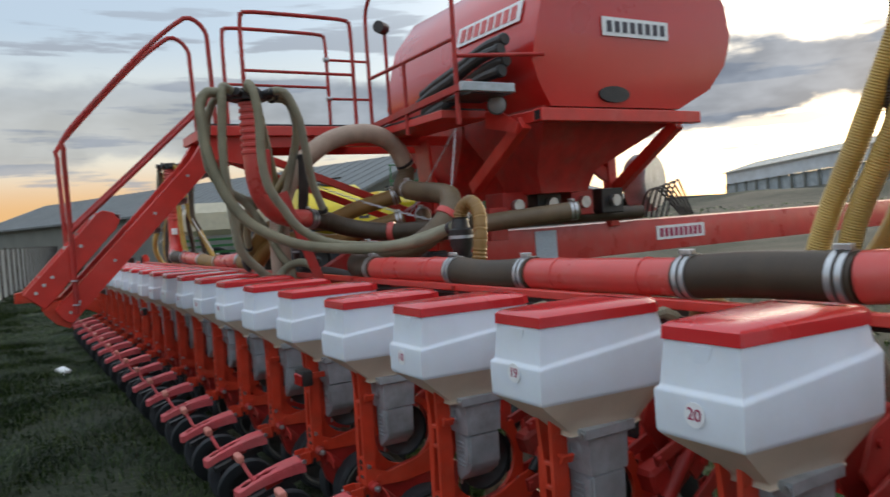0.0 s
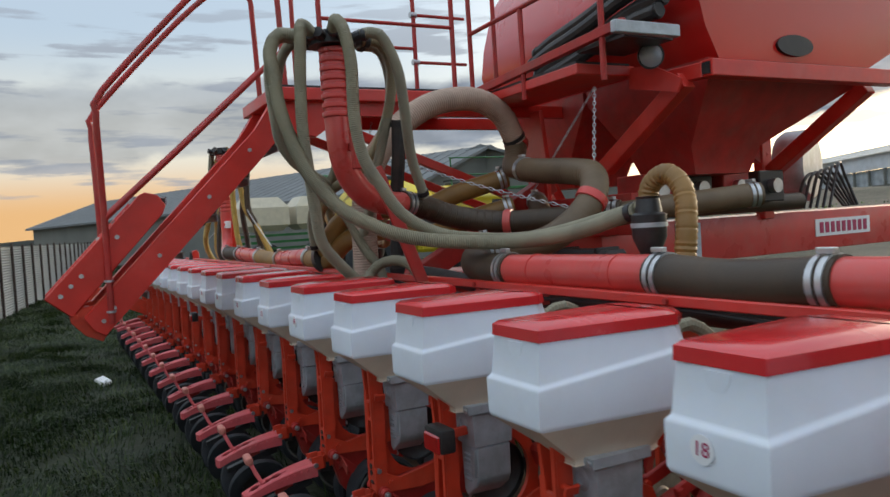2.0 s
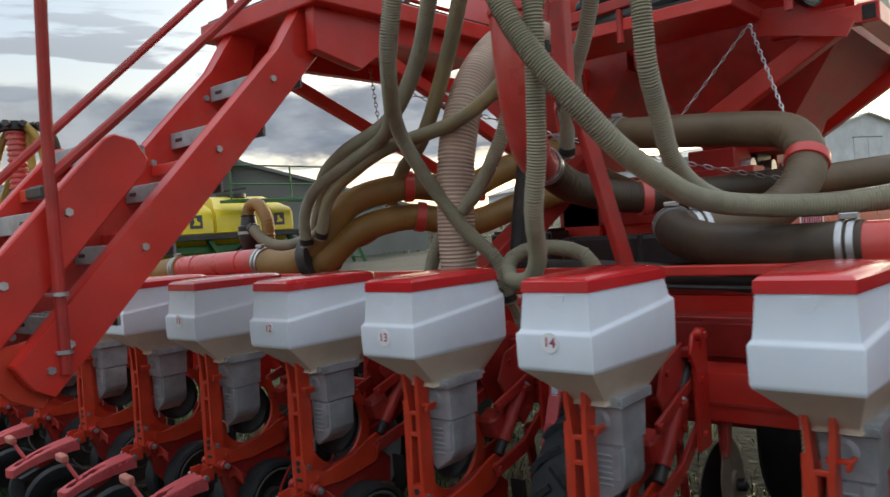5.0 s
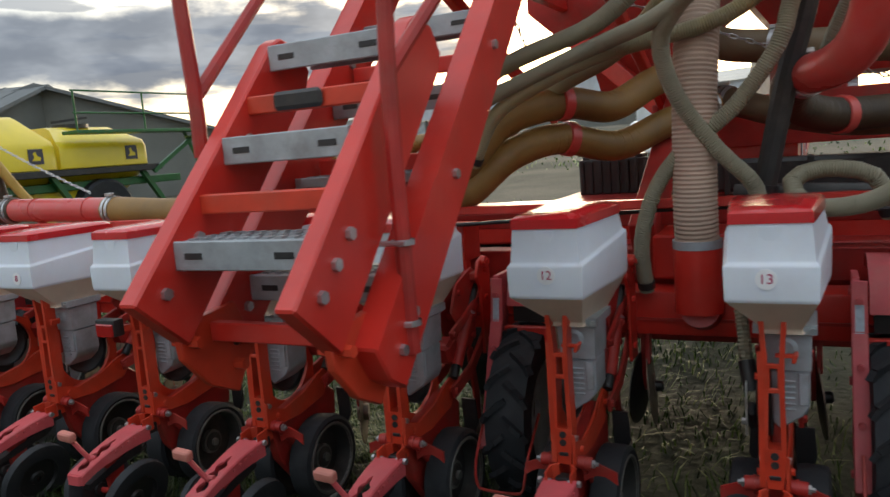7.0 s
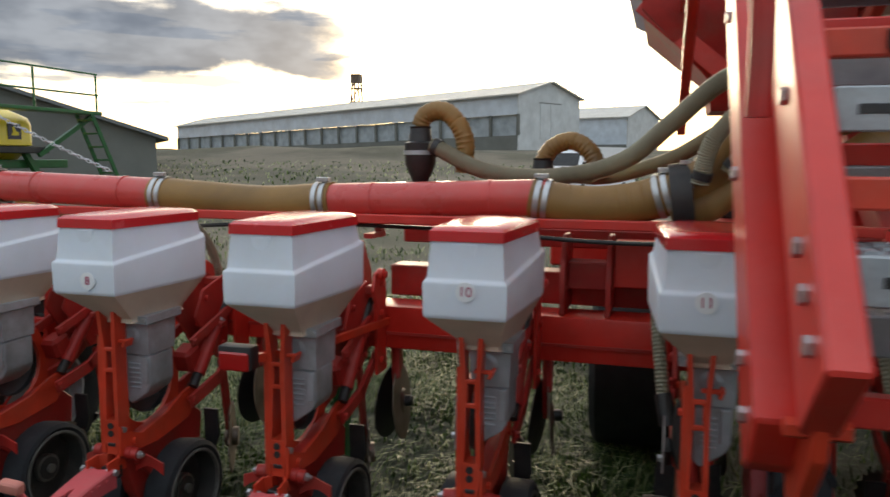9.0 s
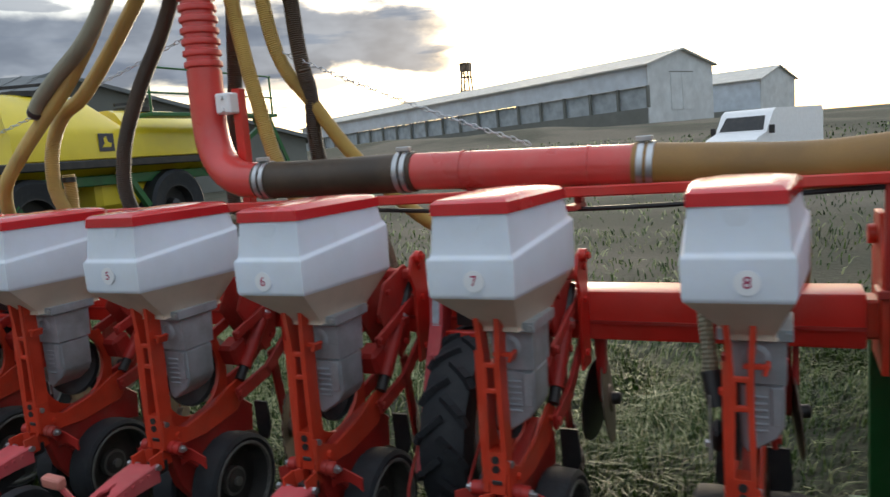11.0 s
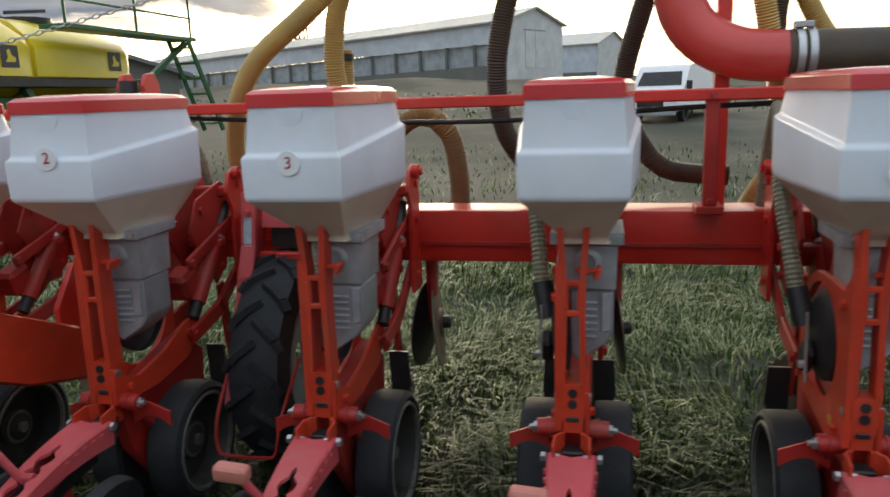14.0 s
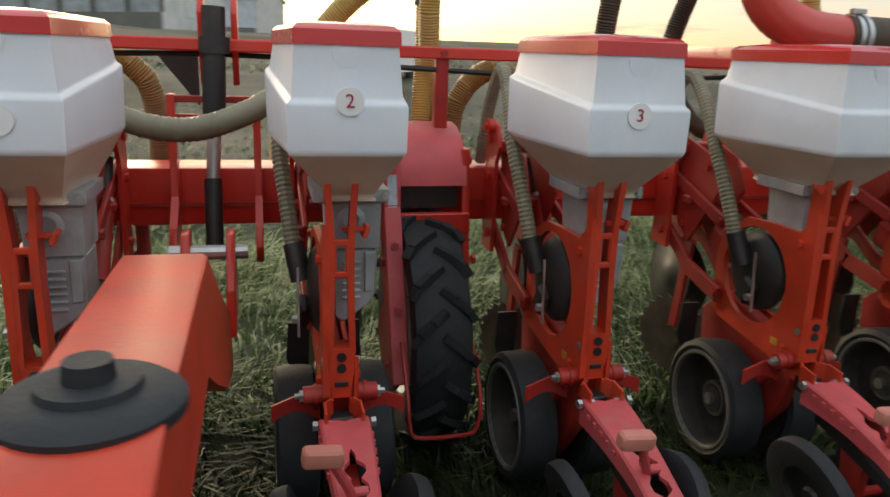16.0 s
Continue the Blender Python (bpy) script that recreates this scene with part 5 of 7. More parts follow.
    air_hose([(7.62, 0.92, 1.34), (7.74, 0.90, 1.38), (7.91, 1.0, 1.53), (8.08, 1.25, 1.59), (8.30, 1.5, 1.53), (8.50, 1.75, 1.62), (8.70, 2.1, 1.72)], 0.075, HOSE_AMBER, label="dusty amber air hose to the fan", bands=(0.42,))
    bm = B()
    rod(bm, (7.60, PY - 0.02, PZ - 0.01), (7.68, PY - 0.02, PZ + 0.0), 0.14, 24)
    finish(bm, "pipe_collar", BLACK)
    tagged(bpy.data.objects["pipe_collar"], "black rubber collar where two air hoses meet", "collar")
    # right side: thick brown hoses below the tank
    air_hose([(9.62, 1.30, 1.46), (9.70, 1.18, 1.42), (9.85, 1.06, 1.38), (10.05, 0.98, 1.36), (10.25, 0.94, 1.355), (10.46, 0.93, 1.36)], 0.085, HOSE_BROWN)
    air_hose([(9.21, 0.90, 1.765), (9.14, 1.08, 1.74), (9.14, 1.32, 1.66), (9.30, 1.60, 1.60), (9.60, 1.85, 1.60), (9.95, 2.1, 1.62)], 0.078, HOSE_BROWN, bands=(0.55,), label="dark brown ribbed air hose behind the riser pipe")
    air_hose([(9.0, 2.0, 1.98), (9.35, 1.92, 1.94), (9.75, 1.9, 1.90), (10.0, 1.85, 1.84), (10.08, 1.72, 1.66), (9.98, 1.5, 1.48), (9.72, 1.25, 1.42)], 0.085, HOSE_UMBER, bands=(0.66,))
    air_hose([(8.60, 2.22, 2.22), (8.66, 2.16, 2.10), (8.80, 2.05, 2.02), (9.02, 2.0, 1.98)], 0.085, HOSE_UMBER, clamps=False, bands=(0.05,))
    air_hose([(8.72, 2.3, 1.75), (9.1, 2.1, 1.62), (9.5, 1.9, 1.56), (10.0, 2.2, 1.62), (10.35, 2.9, 1.68)], 0.075, HOSE_UMBER)


def cyclone(x, y, z, name="cyclone", arch=None):
    c = thing(name, "black plastic air separator with an amber hose arch", "separator", "separators")
    bm = B()
    m = pose(x, y, z, 0, 90, 0)
    lathe(bm, [(0.03, 0.16), (0.045, 0.13), (0.075, 0.06), (0.078, -0.04), (0.06, -0.05), (0.05, -0.11), (0.055, -0.12), (0.0, -0.12)], m, 20)
    part("body", bm, BLACK, c)
    bm = B()
    lathe(bm, [(0.081, 0.015), (0.081, -0.005), (0.07, -0.005), (0.07, 0.015)], m, 20)
    part("band", bm, ALU, c, "pale band")
    bm = B()
    tube(bm, arch, 0.043, 12, 0.004, 0.024)
    part("arch_hose", bm, HOSE_AMBER, c, "amber hose arch")


def support_wheel(x, label="agricultural support wheel with black lugged tyre under a faded red mudguard"):
    w = thing("support_wheel", label, "wheel", "support wheels")
    cy, cz, r, wd = 0.74, 0.365, 0.405, 0.19
    m = pose(x + 0.035, cy, cz)
    bm = B()
    lathe(bm, [(r * 0.62, -wd * 0.40), (r * 0.80, -wd * 0.5), (r * 0.93, -wd * 0.46), (r * 0.96, -wd * 0.2), (r * 0.965, 0), (r * 0.96, wd * 0.2), (r * 0.93, wd * 0.46), (r * 0.80, wd * 0.5), (r * 0.62, wd * 0.40)], m, 36)
    tyre = part("tyre", bm, RUBBER, w)
    bm = B()
    n = 17
    for i in range(n):
        for s in (-1, 1):
            a = 2 * math.pi * (i + (0.5 if s > 0 else 0)) / n
            run = []
            for k in range(4):
                aa = a - 0.085 * k
                rr = r * (0.92, 0.960, 0.972, 0.972)[k]
                run.append((x + 0.035 + s * wd * (0.50, 0.40, 0.20, -0.02)[k], cy + rr * math.cos(aa), cz + rr * math.sin(aa)))
            for p, q in zip(run, run[1:]):
                bar(bm, p, q, 0.030, 0.022)
    lug = part("tread", bm, RUBBER, tyre)
    lug["kind"] = "stuff"
    bm = B()
    k = r * 0.62
    lathe(bm, [(k, -wd * 0.42), (k * 0.94, -wd * 0.42), (k * 0.85, -wd * 0.1), (k * 0.2, -0.01), (k * 0.2, 0.01), (k * 0.85, wd * 0.1), (k * 0.94, wd * 0.42), (k, wd * 0.42)], m, 28)
    part("rim", bm, ALU, w, "pale steel rim")
    for s in (-1, 1):
        bm = B()
        xx = x + 0.04 + s * 0.135
        prism(bm, [(0.70, 1.00), (0.66, 0.80), (0.52, 0.50), (0.44, 0.28), (0.52, 0.22), (0.70, 0.28), (0.78, 0.34), (0.74, 0.42), (0.66, 0.48), (0.80, 0.82), (0.86, 1.00)] if s < 0 else [(0.72, 0.98), (0.70, 0.74), (0.64, 0.44), (0.68, 0.30), (0.78, 0.30), (0.78, 0.44), (0.84, 0.80), (0.88, 0.98)], "x", xx - 0.012, xx + 0.012, 0.003)
        for z in (0.94, 0.62, 0.30):
            bolt(bm, (xx + s * 0.012, 0.55 + 0.2 * (z - 0.3) / 0.64, z), (s, 0, 0), 0.016)
        part("side_plate", bm, PINK if s < 0 else RED, w)
    bm = B()   # rear face of the left plate
    bar(bm, (x - 0.085, 0.690, 0.99), (x - 0.085, 0.655, 0.80), 0.055, 0.018, 0.003)
    bar(bm, (x - 0.085, 0.655, 0.80), (x - 0.085, 0.435, 0.28), 0.055, 0.018, 0.003)
    for y, z in ((0.665, 0.92), (0.60, 0.69), (0.52, 0.50)):
        rod(bm, (x - 0.085, y, z), (x - 0.085, y - 0.02, z), 0.012, 8)
    part("rear_plate", bm, PINK, w)
    bm = B()
    box(bm, (x - 0.085, 0.655, 0.84), (0.030, 0.004, 0.13), (-10, 0, 0))
    part("sticker", bm, STICKER_BLUE, w, "pale warning sticker")
    bm = B()
    arc = [(0.70 + 0.24 - 0.24 * math.cos(a), 0.86 + 0.19 * math.sin(a)) for a in [math.pi * i / 10 for i in range(0, 9)]]
    inner = [(0.94 + (y - 0.94) * 0.95, 0.86 + (z - 0.86) * 0.95) for y, z in arc]
    prism(bm, arc + list(reversed(inner)), "x", x - 0.05, x + 0.175)
    part("mudguard", bm, PINK, w, "faded pinkish-red curved mudguard")
    bm = B()
    box(bm, (x + 0.06, 0.70, 0.735), (0.25, 0.035, 0.07), bevel=0.004)
    bolt(bm, (x + 0.05, 0.683, 0.74), (0, -1, 0), 0.010, 0.006)
    part("cross_bar", bm, RED, w)
    bm = B()
    box(bm, (x + 0.06, 0.75, 0.82), (0.19, 0.02, 0.08))
    part("opening", bm, BLACK, w)
    bm = B()   # thin scraper hoop round the tyre
    tube(bm, [(x - 0.085, 0.44, 0.42), (x - 0.085, 0.325, 0.28), (x - 0.078, 0.305, 0.185), (x - 0.04, 0.30, 0.165), (x + 0.09, 0.30, 0.165), (x + 0.128, 0.305, 0.185), (x + 0.140, 0.325, 0.28), (x + 0.145, 0.50, 0.44)], 0.0065, 6)
    part("scraper_hoop", bm, RED_DARK, w, "thin red scraper hoop")


def drop_pipe(x, y, label="brown ribbed air hose that drops onto the toolbar"):
    air_hose([(x, y, 0.92), (x, y, 1.1), (x, y, 1.33)], 0.062, HOSE_BROWN, label=label)


def wing_hoses(x0, s):
    """Hoses from the riser head of a wing down to the row units; s mirrors them."""
    X = lambda v: x0 + s * (v - 3.11)
    hose([(X(2.98), 1.02, 2.80), (X(2.75), 0.99, 2.60), (X(2.32), 0.96, 2.07), (X(1.99), 0.96, 1.80), (X(1.79), 0.95, 1.63), (X(1.50), 1.02, 1.42), (X(1.32), 1.20, 1.12), (X(1.28), 1.42, 0.72)], 0.037, HOSE_YELLOW, label="ribbed amber seed hose")
    hose([(X(3.0), 1.15, 2.80), (X(2.82), 1.15, 2.62), (X(2.45), 1.12, 2.20), (X(2.17), 1.10, 1.93), (X(1.99), 1.10, 1.84), (X(1.87), 1.11, 1.71), (X(1.83), 1.10, 1.54), (X(1.83), 1.12, 1.35), (X(1.88), 1.26, 1.05), (X(1.97), 1.42, 0.72)], 0.037, HOSE_YELLOW, label="ribbed amber seed hose")
    hose([(X(3.0), 0.92, 2.80), (X(2.86), 0.92, 2.74), (X(2.62), 0.92, 2.36), (X(2.44), 0.91, 2.16), (X(2.22), 0.91, 2.02), (X(2.05), 0.91, 1.90), (X(1.97), 0.93, 1.83)], 0.038, HOSE_GREY, label="ribbed grey seed hose")
    hose([(X(3.05), 1.18, 2.80), (X(2.98), 1.14, 2.60), (X(2.83), 1.07, 2.20), (X(2.68), 1.03, 1.94), (X(2.55), 1.02, 1.71), (X(2.50), 1.01, 1.54), (X(2.48), 1.02, 1.36), (X(2.50), 1.10, 1.16), (X(2.60), 1.26, 0.96), (X(2.66), 1.42, 0.72)], 0.036, HOSE_BROWN, label="ribbed dark seed hose")
    hose([(X(3.14), 1.12, 2.80), (X(3.22), 1.10, 2.50), (X(3.31), 1.08, 2.04), (X(3.37), 1.08, 1.76), (X(3.43), 1.10, 1.48), (X(3.52), 1.22, 1.10), (X(3.46), 1.40, 0.88), (X(3.38), 1.44, 0.72)], 0.035, HOSE_YELLOW, label="ribbed amber seed hose")
    hose([(X(3.22), 1.18, 2.80), (X(3.45), 1.24, 2.60), (X(3.54), 1.22, 2.0), (X(3.53), 1.30, 1.79), (X(3.50), 1.36, 1.49), (X(3.62), 1.42, 1.0), (X(4.05), 1.46, 0.72)], 0.037, HOSE_BROWN, label="ribbed dark seed hose")
    hose([(X(3.20), 1.05, 2.82), (X(3.34), 1.14, 2.60), (X(3.42), 1.20, 2.02), (X(3.53), 1.31, 1.76), (X(3.72), 1.40, 1.45), (X(4.10), 1.46, 1.10), (X(4.60), 1.46, 0.95), (X(4.76), 1.44, 0.72)], 0.035, HOSE_YELLOW, label="ribbed amber seed hose")
    hose([(X(3.11), 0.90, 2.82), (X(3.05), 1.34, 2.60), (X(3.12), 1.24, 2.0), (X(3.0), 1.3, 1.59), (X(2.94), 1.33, 1.34), (X(2.98), 1.32, 1.15), (X(3.10), 1.28, 1.0), (X(3.34), 1.27, 0.97)], 0.037, HOSE_BROWN, label="ribbed dark seed hose")
    for xx in (1.60, 0.70, 2.12, 4.35, 5.60):
        hose([(X(xx - 0.16), 1.30, 0.80), (X(xx - 0.14), 1.26, 1.10), (X(xx), 1.26, 1.23), (X(xx + 0.12), 1.27, 1.16), (X(xx + 0.15), 1.33, 0.96), (X(xx + 0.13), 1.40, 0.74)], 0.040, HOSE_AMBER, label="amber hose loop on the toolbar")
    for xx in (1.83,):
        hose([(X(xx), 1.2, 1.5), (X(xx), 1.2, 1.3), (X(xx - 0.02), 1.15, 0.98)], 0.034, HOSE_YELLOW, label="ribbed amber seed hose")
    bm = B()
    box(bm, (X(3.24), 1.02, 1.78), (0.09, 0.10, 0.10), bevel=0.008)
    for dz in (-0.03, 0.03):
        bolt(bm, (X(3.24), 0.968, 1.78 + dz), (0, -1, 0), 0.014)
    tagged(finish(bm, "pipe_bracket", WHITE_PAINT), "pale bolted bracket on the riser pipe", "bracket", "pipe brackets")
    bm = B()
    bar(bm, (X(3.27), 1.06, 0.88), (X(3.27), 1.06, 1.85), 0.05, 0.05, 0.004)
    tagged(finish(bm, "riser_post", RED), "red square post behind the riser pipe", "post", "riser posts")


central_hoses()
cyclone(6.43, 1.30, 1.58, arch=[(6.43, 1.30, 1.70), (6.46, 1.30, 1.76), (6.56, 1.30, 1.77), (6.65, 1.30, 1.65), (6.65, 1.30, 1.48)])
cyclone(11.16, 1.20, 1.56, arch=[(11.16, 1.20, 1.66), (11.17, 1.21, 1.73), (11.25, 1.23, 1.775), (11.34, 1.23, 1.70), (11.38, 1.20, 1.56), (11.38, 1.18, 1.40)])
hose([(7.06, 1.60, 1.47), (7.30, 1.58, 1.46), (7.60, 1.48, 1.55), (7.85, 1.34, 1.70), (8.15, 1.12, 1.84), (8.50, 0.92, 1.97), (8.85, 0.74, 2.30), (9.10, 0.60, 2.62), (9.24, 0.52, 2.75)], 0.034, HOSE_OLIVE, label="ribbed seed hose, part amber and part olive")
hose([(6.50, 1.27, 1.61), (6.78, 1.20, 1.49), (7.11, 1.15, 1.47), (7.40, 1.08, 1.54), (7.60, 0.98, 1.70), (7.78, 0.88, 1.85), (8.05, 0.80, 1.95), (8.45, 0.74, 2.06), (8.74, 0.66, 2.30), (8.96, 0.56, 2.62), (9.19, 0.48, 2.75)], 0.036, HOSE_GREY)
cyclone(6.98, 1.62, 1.43, arch=[(6.98, 1.62, 1.53), (7.02, 1.62, 1.60), (7.12, 1.62, 1.64), (7.22, 1.60, 1.58), (7.28, 1.56, 1.44)])
for x in (1.705, 4.535, 8.01, 9.445, 12.97, 15.78):
    support_wheel(x)
wing_hoses(3.11, 1)
wing_hoses(14.3, -1)
hose([(14.12, 1.10, 2.78), (14.0, 1.18, 2.45), (13.90, 1.2, 2.19), (13.75, 1.2, 1.85), (13.60, 1.2, 1.52), (13.48, 1.2, 1.10), (13.46, 1.18, 0.92)], 0.038, HOSE_YELLOW, label="ribbed amber seed hose")
hose([(14.18, 1.15, 2.78), (14.0, 1.2, 2.25), (13.885, 1.22, 1.93), (13.80, 1.22, 1.75), (13.70, 1.22, 1.52), (13.62, 1.2, 1.10), (13.62, 1.18, 0.92)], 0.038, HOSE_YELLOW, label="ribbed amber seed hose")
drop_pipe(3.79, 1.02)
drop_pipe(13.6, 1.02)


def chain(a, b, sag=0.15, n=46, label="thin zinc-plated steel safety chain"):
    c = thing("chain", label, "chain", "chains")
    a, b = Vector(a), Vector(b)
    bm = B()
    for i in range(n):
        f = (i + 0.5) / n
        p = a.lerp(b, f) - Vector((0, 0, sag * 4 * f * (1 - f)))
        d = (b - a).normalized()
        ln = (b - a).length / n * 0.62
        side = Vector((0, 0, 1)) if i % 2 else d.cross(Vector((0, 0, 1))).normalized()
        ring = [p + d * ln * math.cos(t) + side * 0.010 * math.sin(t) for t in [2 * math.pi * k / 8 for k in range(9)]]
        tube(bm, ring, 0.0027, 4, straight=True)
    ob = part("chain_run", bm, ZINC, c)
    ob["kind"] = "stuff"


chain((3.40, 1.2, 2.04), (4.70, 1.2, 1.475), 0.02, 44)
chain((2.75, 1.3, 2.18), (0.10, 1.3, 1.60), 0.03, 70)
chain((9.75, 2.1, 2.45), (9.2, 1.9, 1.75), 0.0, 24)
chain((9.75, 2.1, 2.45), (9.95, 1.9, 1.95), 0.0, 20)
chain((8.3, 1.0, 2.25), (10.0, 1.9, 1.62), 0.05, 50)
chain((7.75, 1.33, 2.51), (7.96, 1.17, 2.05), 0.0, 16)
chain((7.96, 1.17, 2.05), (7.72, 1.0, 1.80), 0.0, 12)


def marker_arm():
    """Folded marker arm that sticks out behind rows one and two."""
    a = thing("marker_arm", "bright orange-red folded marker arm behind the row units", "marker arm")
    bm = B()
    side = [(0.44, 0.36), (0.36, 0.575), (-0.02, 0.745), (-0.42, 0.955), (-1.02, 0.965), (-1.16, 0.955), (-1.18, 0.78), (-0.72, 0.775), (-0.52, 0.785), (-0.30, 0.66), (0.10, 0.46)]
    prism(bm, side, "x", 0.985, 1.12, 0.008)
    part("arm", bm, RED_CAST, a)
    bm = B()
    for s in (-1, 1):
        prism(bm, [(0.40, 0.62), (0.50, 0.76), (0.58, 0.76), (0.70, 0.50), (0.40, 0.48)], "x", 1.06 + s * 0.062 - 0.012, 1.06 + s * 0.062 + 0.012, 0.003)
    part("hinge_lug", bm, RED, a)
    bm = B()
    rod(bm, (0.95, 0.53, 0.70), (1.17, 0.53, 0.70), 0.022, 10)
    part("hinge_pin", bm, ZINC, a)
    bm = B()
    rod(bm, (1.065, 0.74, 0.66), (1.065, 0.80, 0.87), 0.028, 14)
    part("rod_end", bm, BLACK, a)
    bm = B()
    rod(bm, (1.065, 0.80, 0.86), (1.075, 0.83, 1.05), 0.022, 14)
    part("piston_rod", bm, ZINC, a, "bright piston rod")
    bm = B()
    rod(bm, (1.075, 0.83, 1.04), (1.085, 0.84, 1.40), 0.036, 16)
    rod(bm, (1.083, 0.838, 1.26), (1.084, 0.838, 1.31), 0.048, 16)
    part("cylinder", bm, BLACK, a, "black hydraulic cylinder")
    for x in (0.94, 1.205):
        bm = B()
        prism(bm, [(0.88, 0.62), (0.76, 0.60), (0.72, 0.66), (0.76, 0.72), (0.87, 0.80), (0.87, 1.13), (0.93, 1.13), (0.93, 0.62)], "x", x - 0.012, x + 0.012, 0.003)
        part("mast_plate", bm, RED, a)
    for z in (1.055, 1.115):
        bm = B()
        box(bm, (1.072, 0.90, z), (0.25, 0.03, 0.022), bevel=0.003)
        part("mast_bar", bm, RED_DARK, a)
    for x in (1.045, 1.145):
        bm = B()
        prism(bm, [(0.90, 1.16), (0.86, 1.30), (0.83, 1.38), (0.86, 1.425), (0.91, 1.43), (0.94, 1.38), (0.94, 1.16)], "x", x - 0.010, x + 0.010, 0.003)
        part("top_lug", bm, RED, a)
    bm = B()
    prism(bm, [(0.88, 1.26), (1.02, 1.26), (1.02, 1.08)], "y", 1.04, 1.05)
    part("rubber_flap", bm, BLACK, a, "black rubber flap")
    bm = B()
    lathe(bm, [(0.0, -0.040), (0.022, -0.040), (0.024, -0.022), (0.046, -0.020), (0.048, -0.012), (0.074, -0.009), (0.086, 0.0), (0.086, 0.012), (0.0, 0.012)], pose(1.05, -0.985, 0.968, 0, 90, 0), 32)
    part("buffer", bm, RUBBER, a, "round black rubber buffer with a bolt")


marker_arm()
hose([(0.74, 0.66, 1.12), (0.84, 0.61, 1.075), (0.94, 0.60, 1.05), (1.04, 0.60, 1.05), (1.15, 0.61, 1.085), (1.26, 0.64, 1.14), (1.34, 0.74, 1.22)], 0.034, HOSE_GREY, 0.003, 0.018, "olive-yellow ribbed hose slung between two hoppers")


def rear_lamp(x, s):
    tl = thing("rear_lamp", "small black rear lamp with a red lens", "lamp", "rear lamps")
    bm = B()
    box(bm, (x, 0.02, 0.87), (0.13, 0.06, 0.085), bevel=0.012, seg=2)
    part("housing", bm, BLACK, tl)
    bm = B()
    box(bm, (x, -0.012, 0.86), (0.115, 0.012, 0.065), bevel=0.006)
    part("lens", bm, LENS_RED, tl)
    bm = B()
    bar(bm, (x + s * 0.05, 0.05, 0.86), (x + s * 0.15, 0.35, 0.84), 0.02, 0.03)
    bar(bm, (x + s * 0.15, 0.35, 0.84), (x + s * 0.21, 0.93, 0.82), 0.02, 0.03)
    part("lamp_arm", bm, RED_CAST, tl)


rear_lamp(6.19, 1)
rear_lamp(11.34, -1)


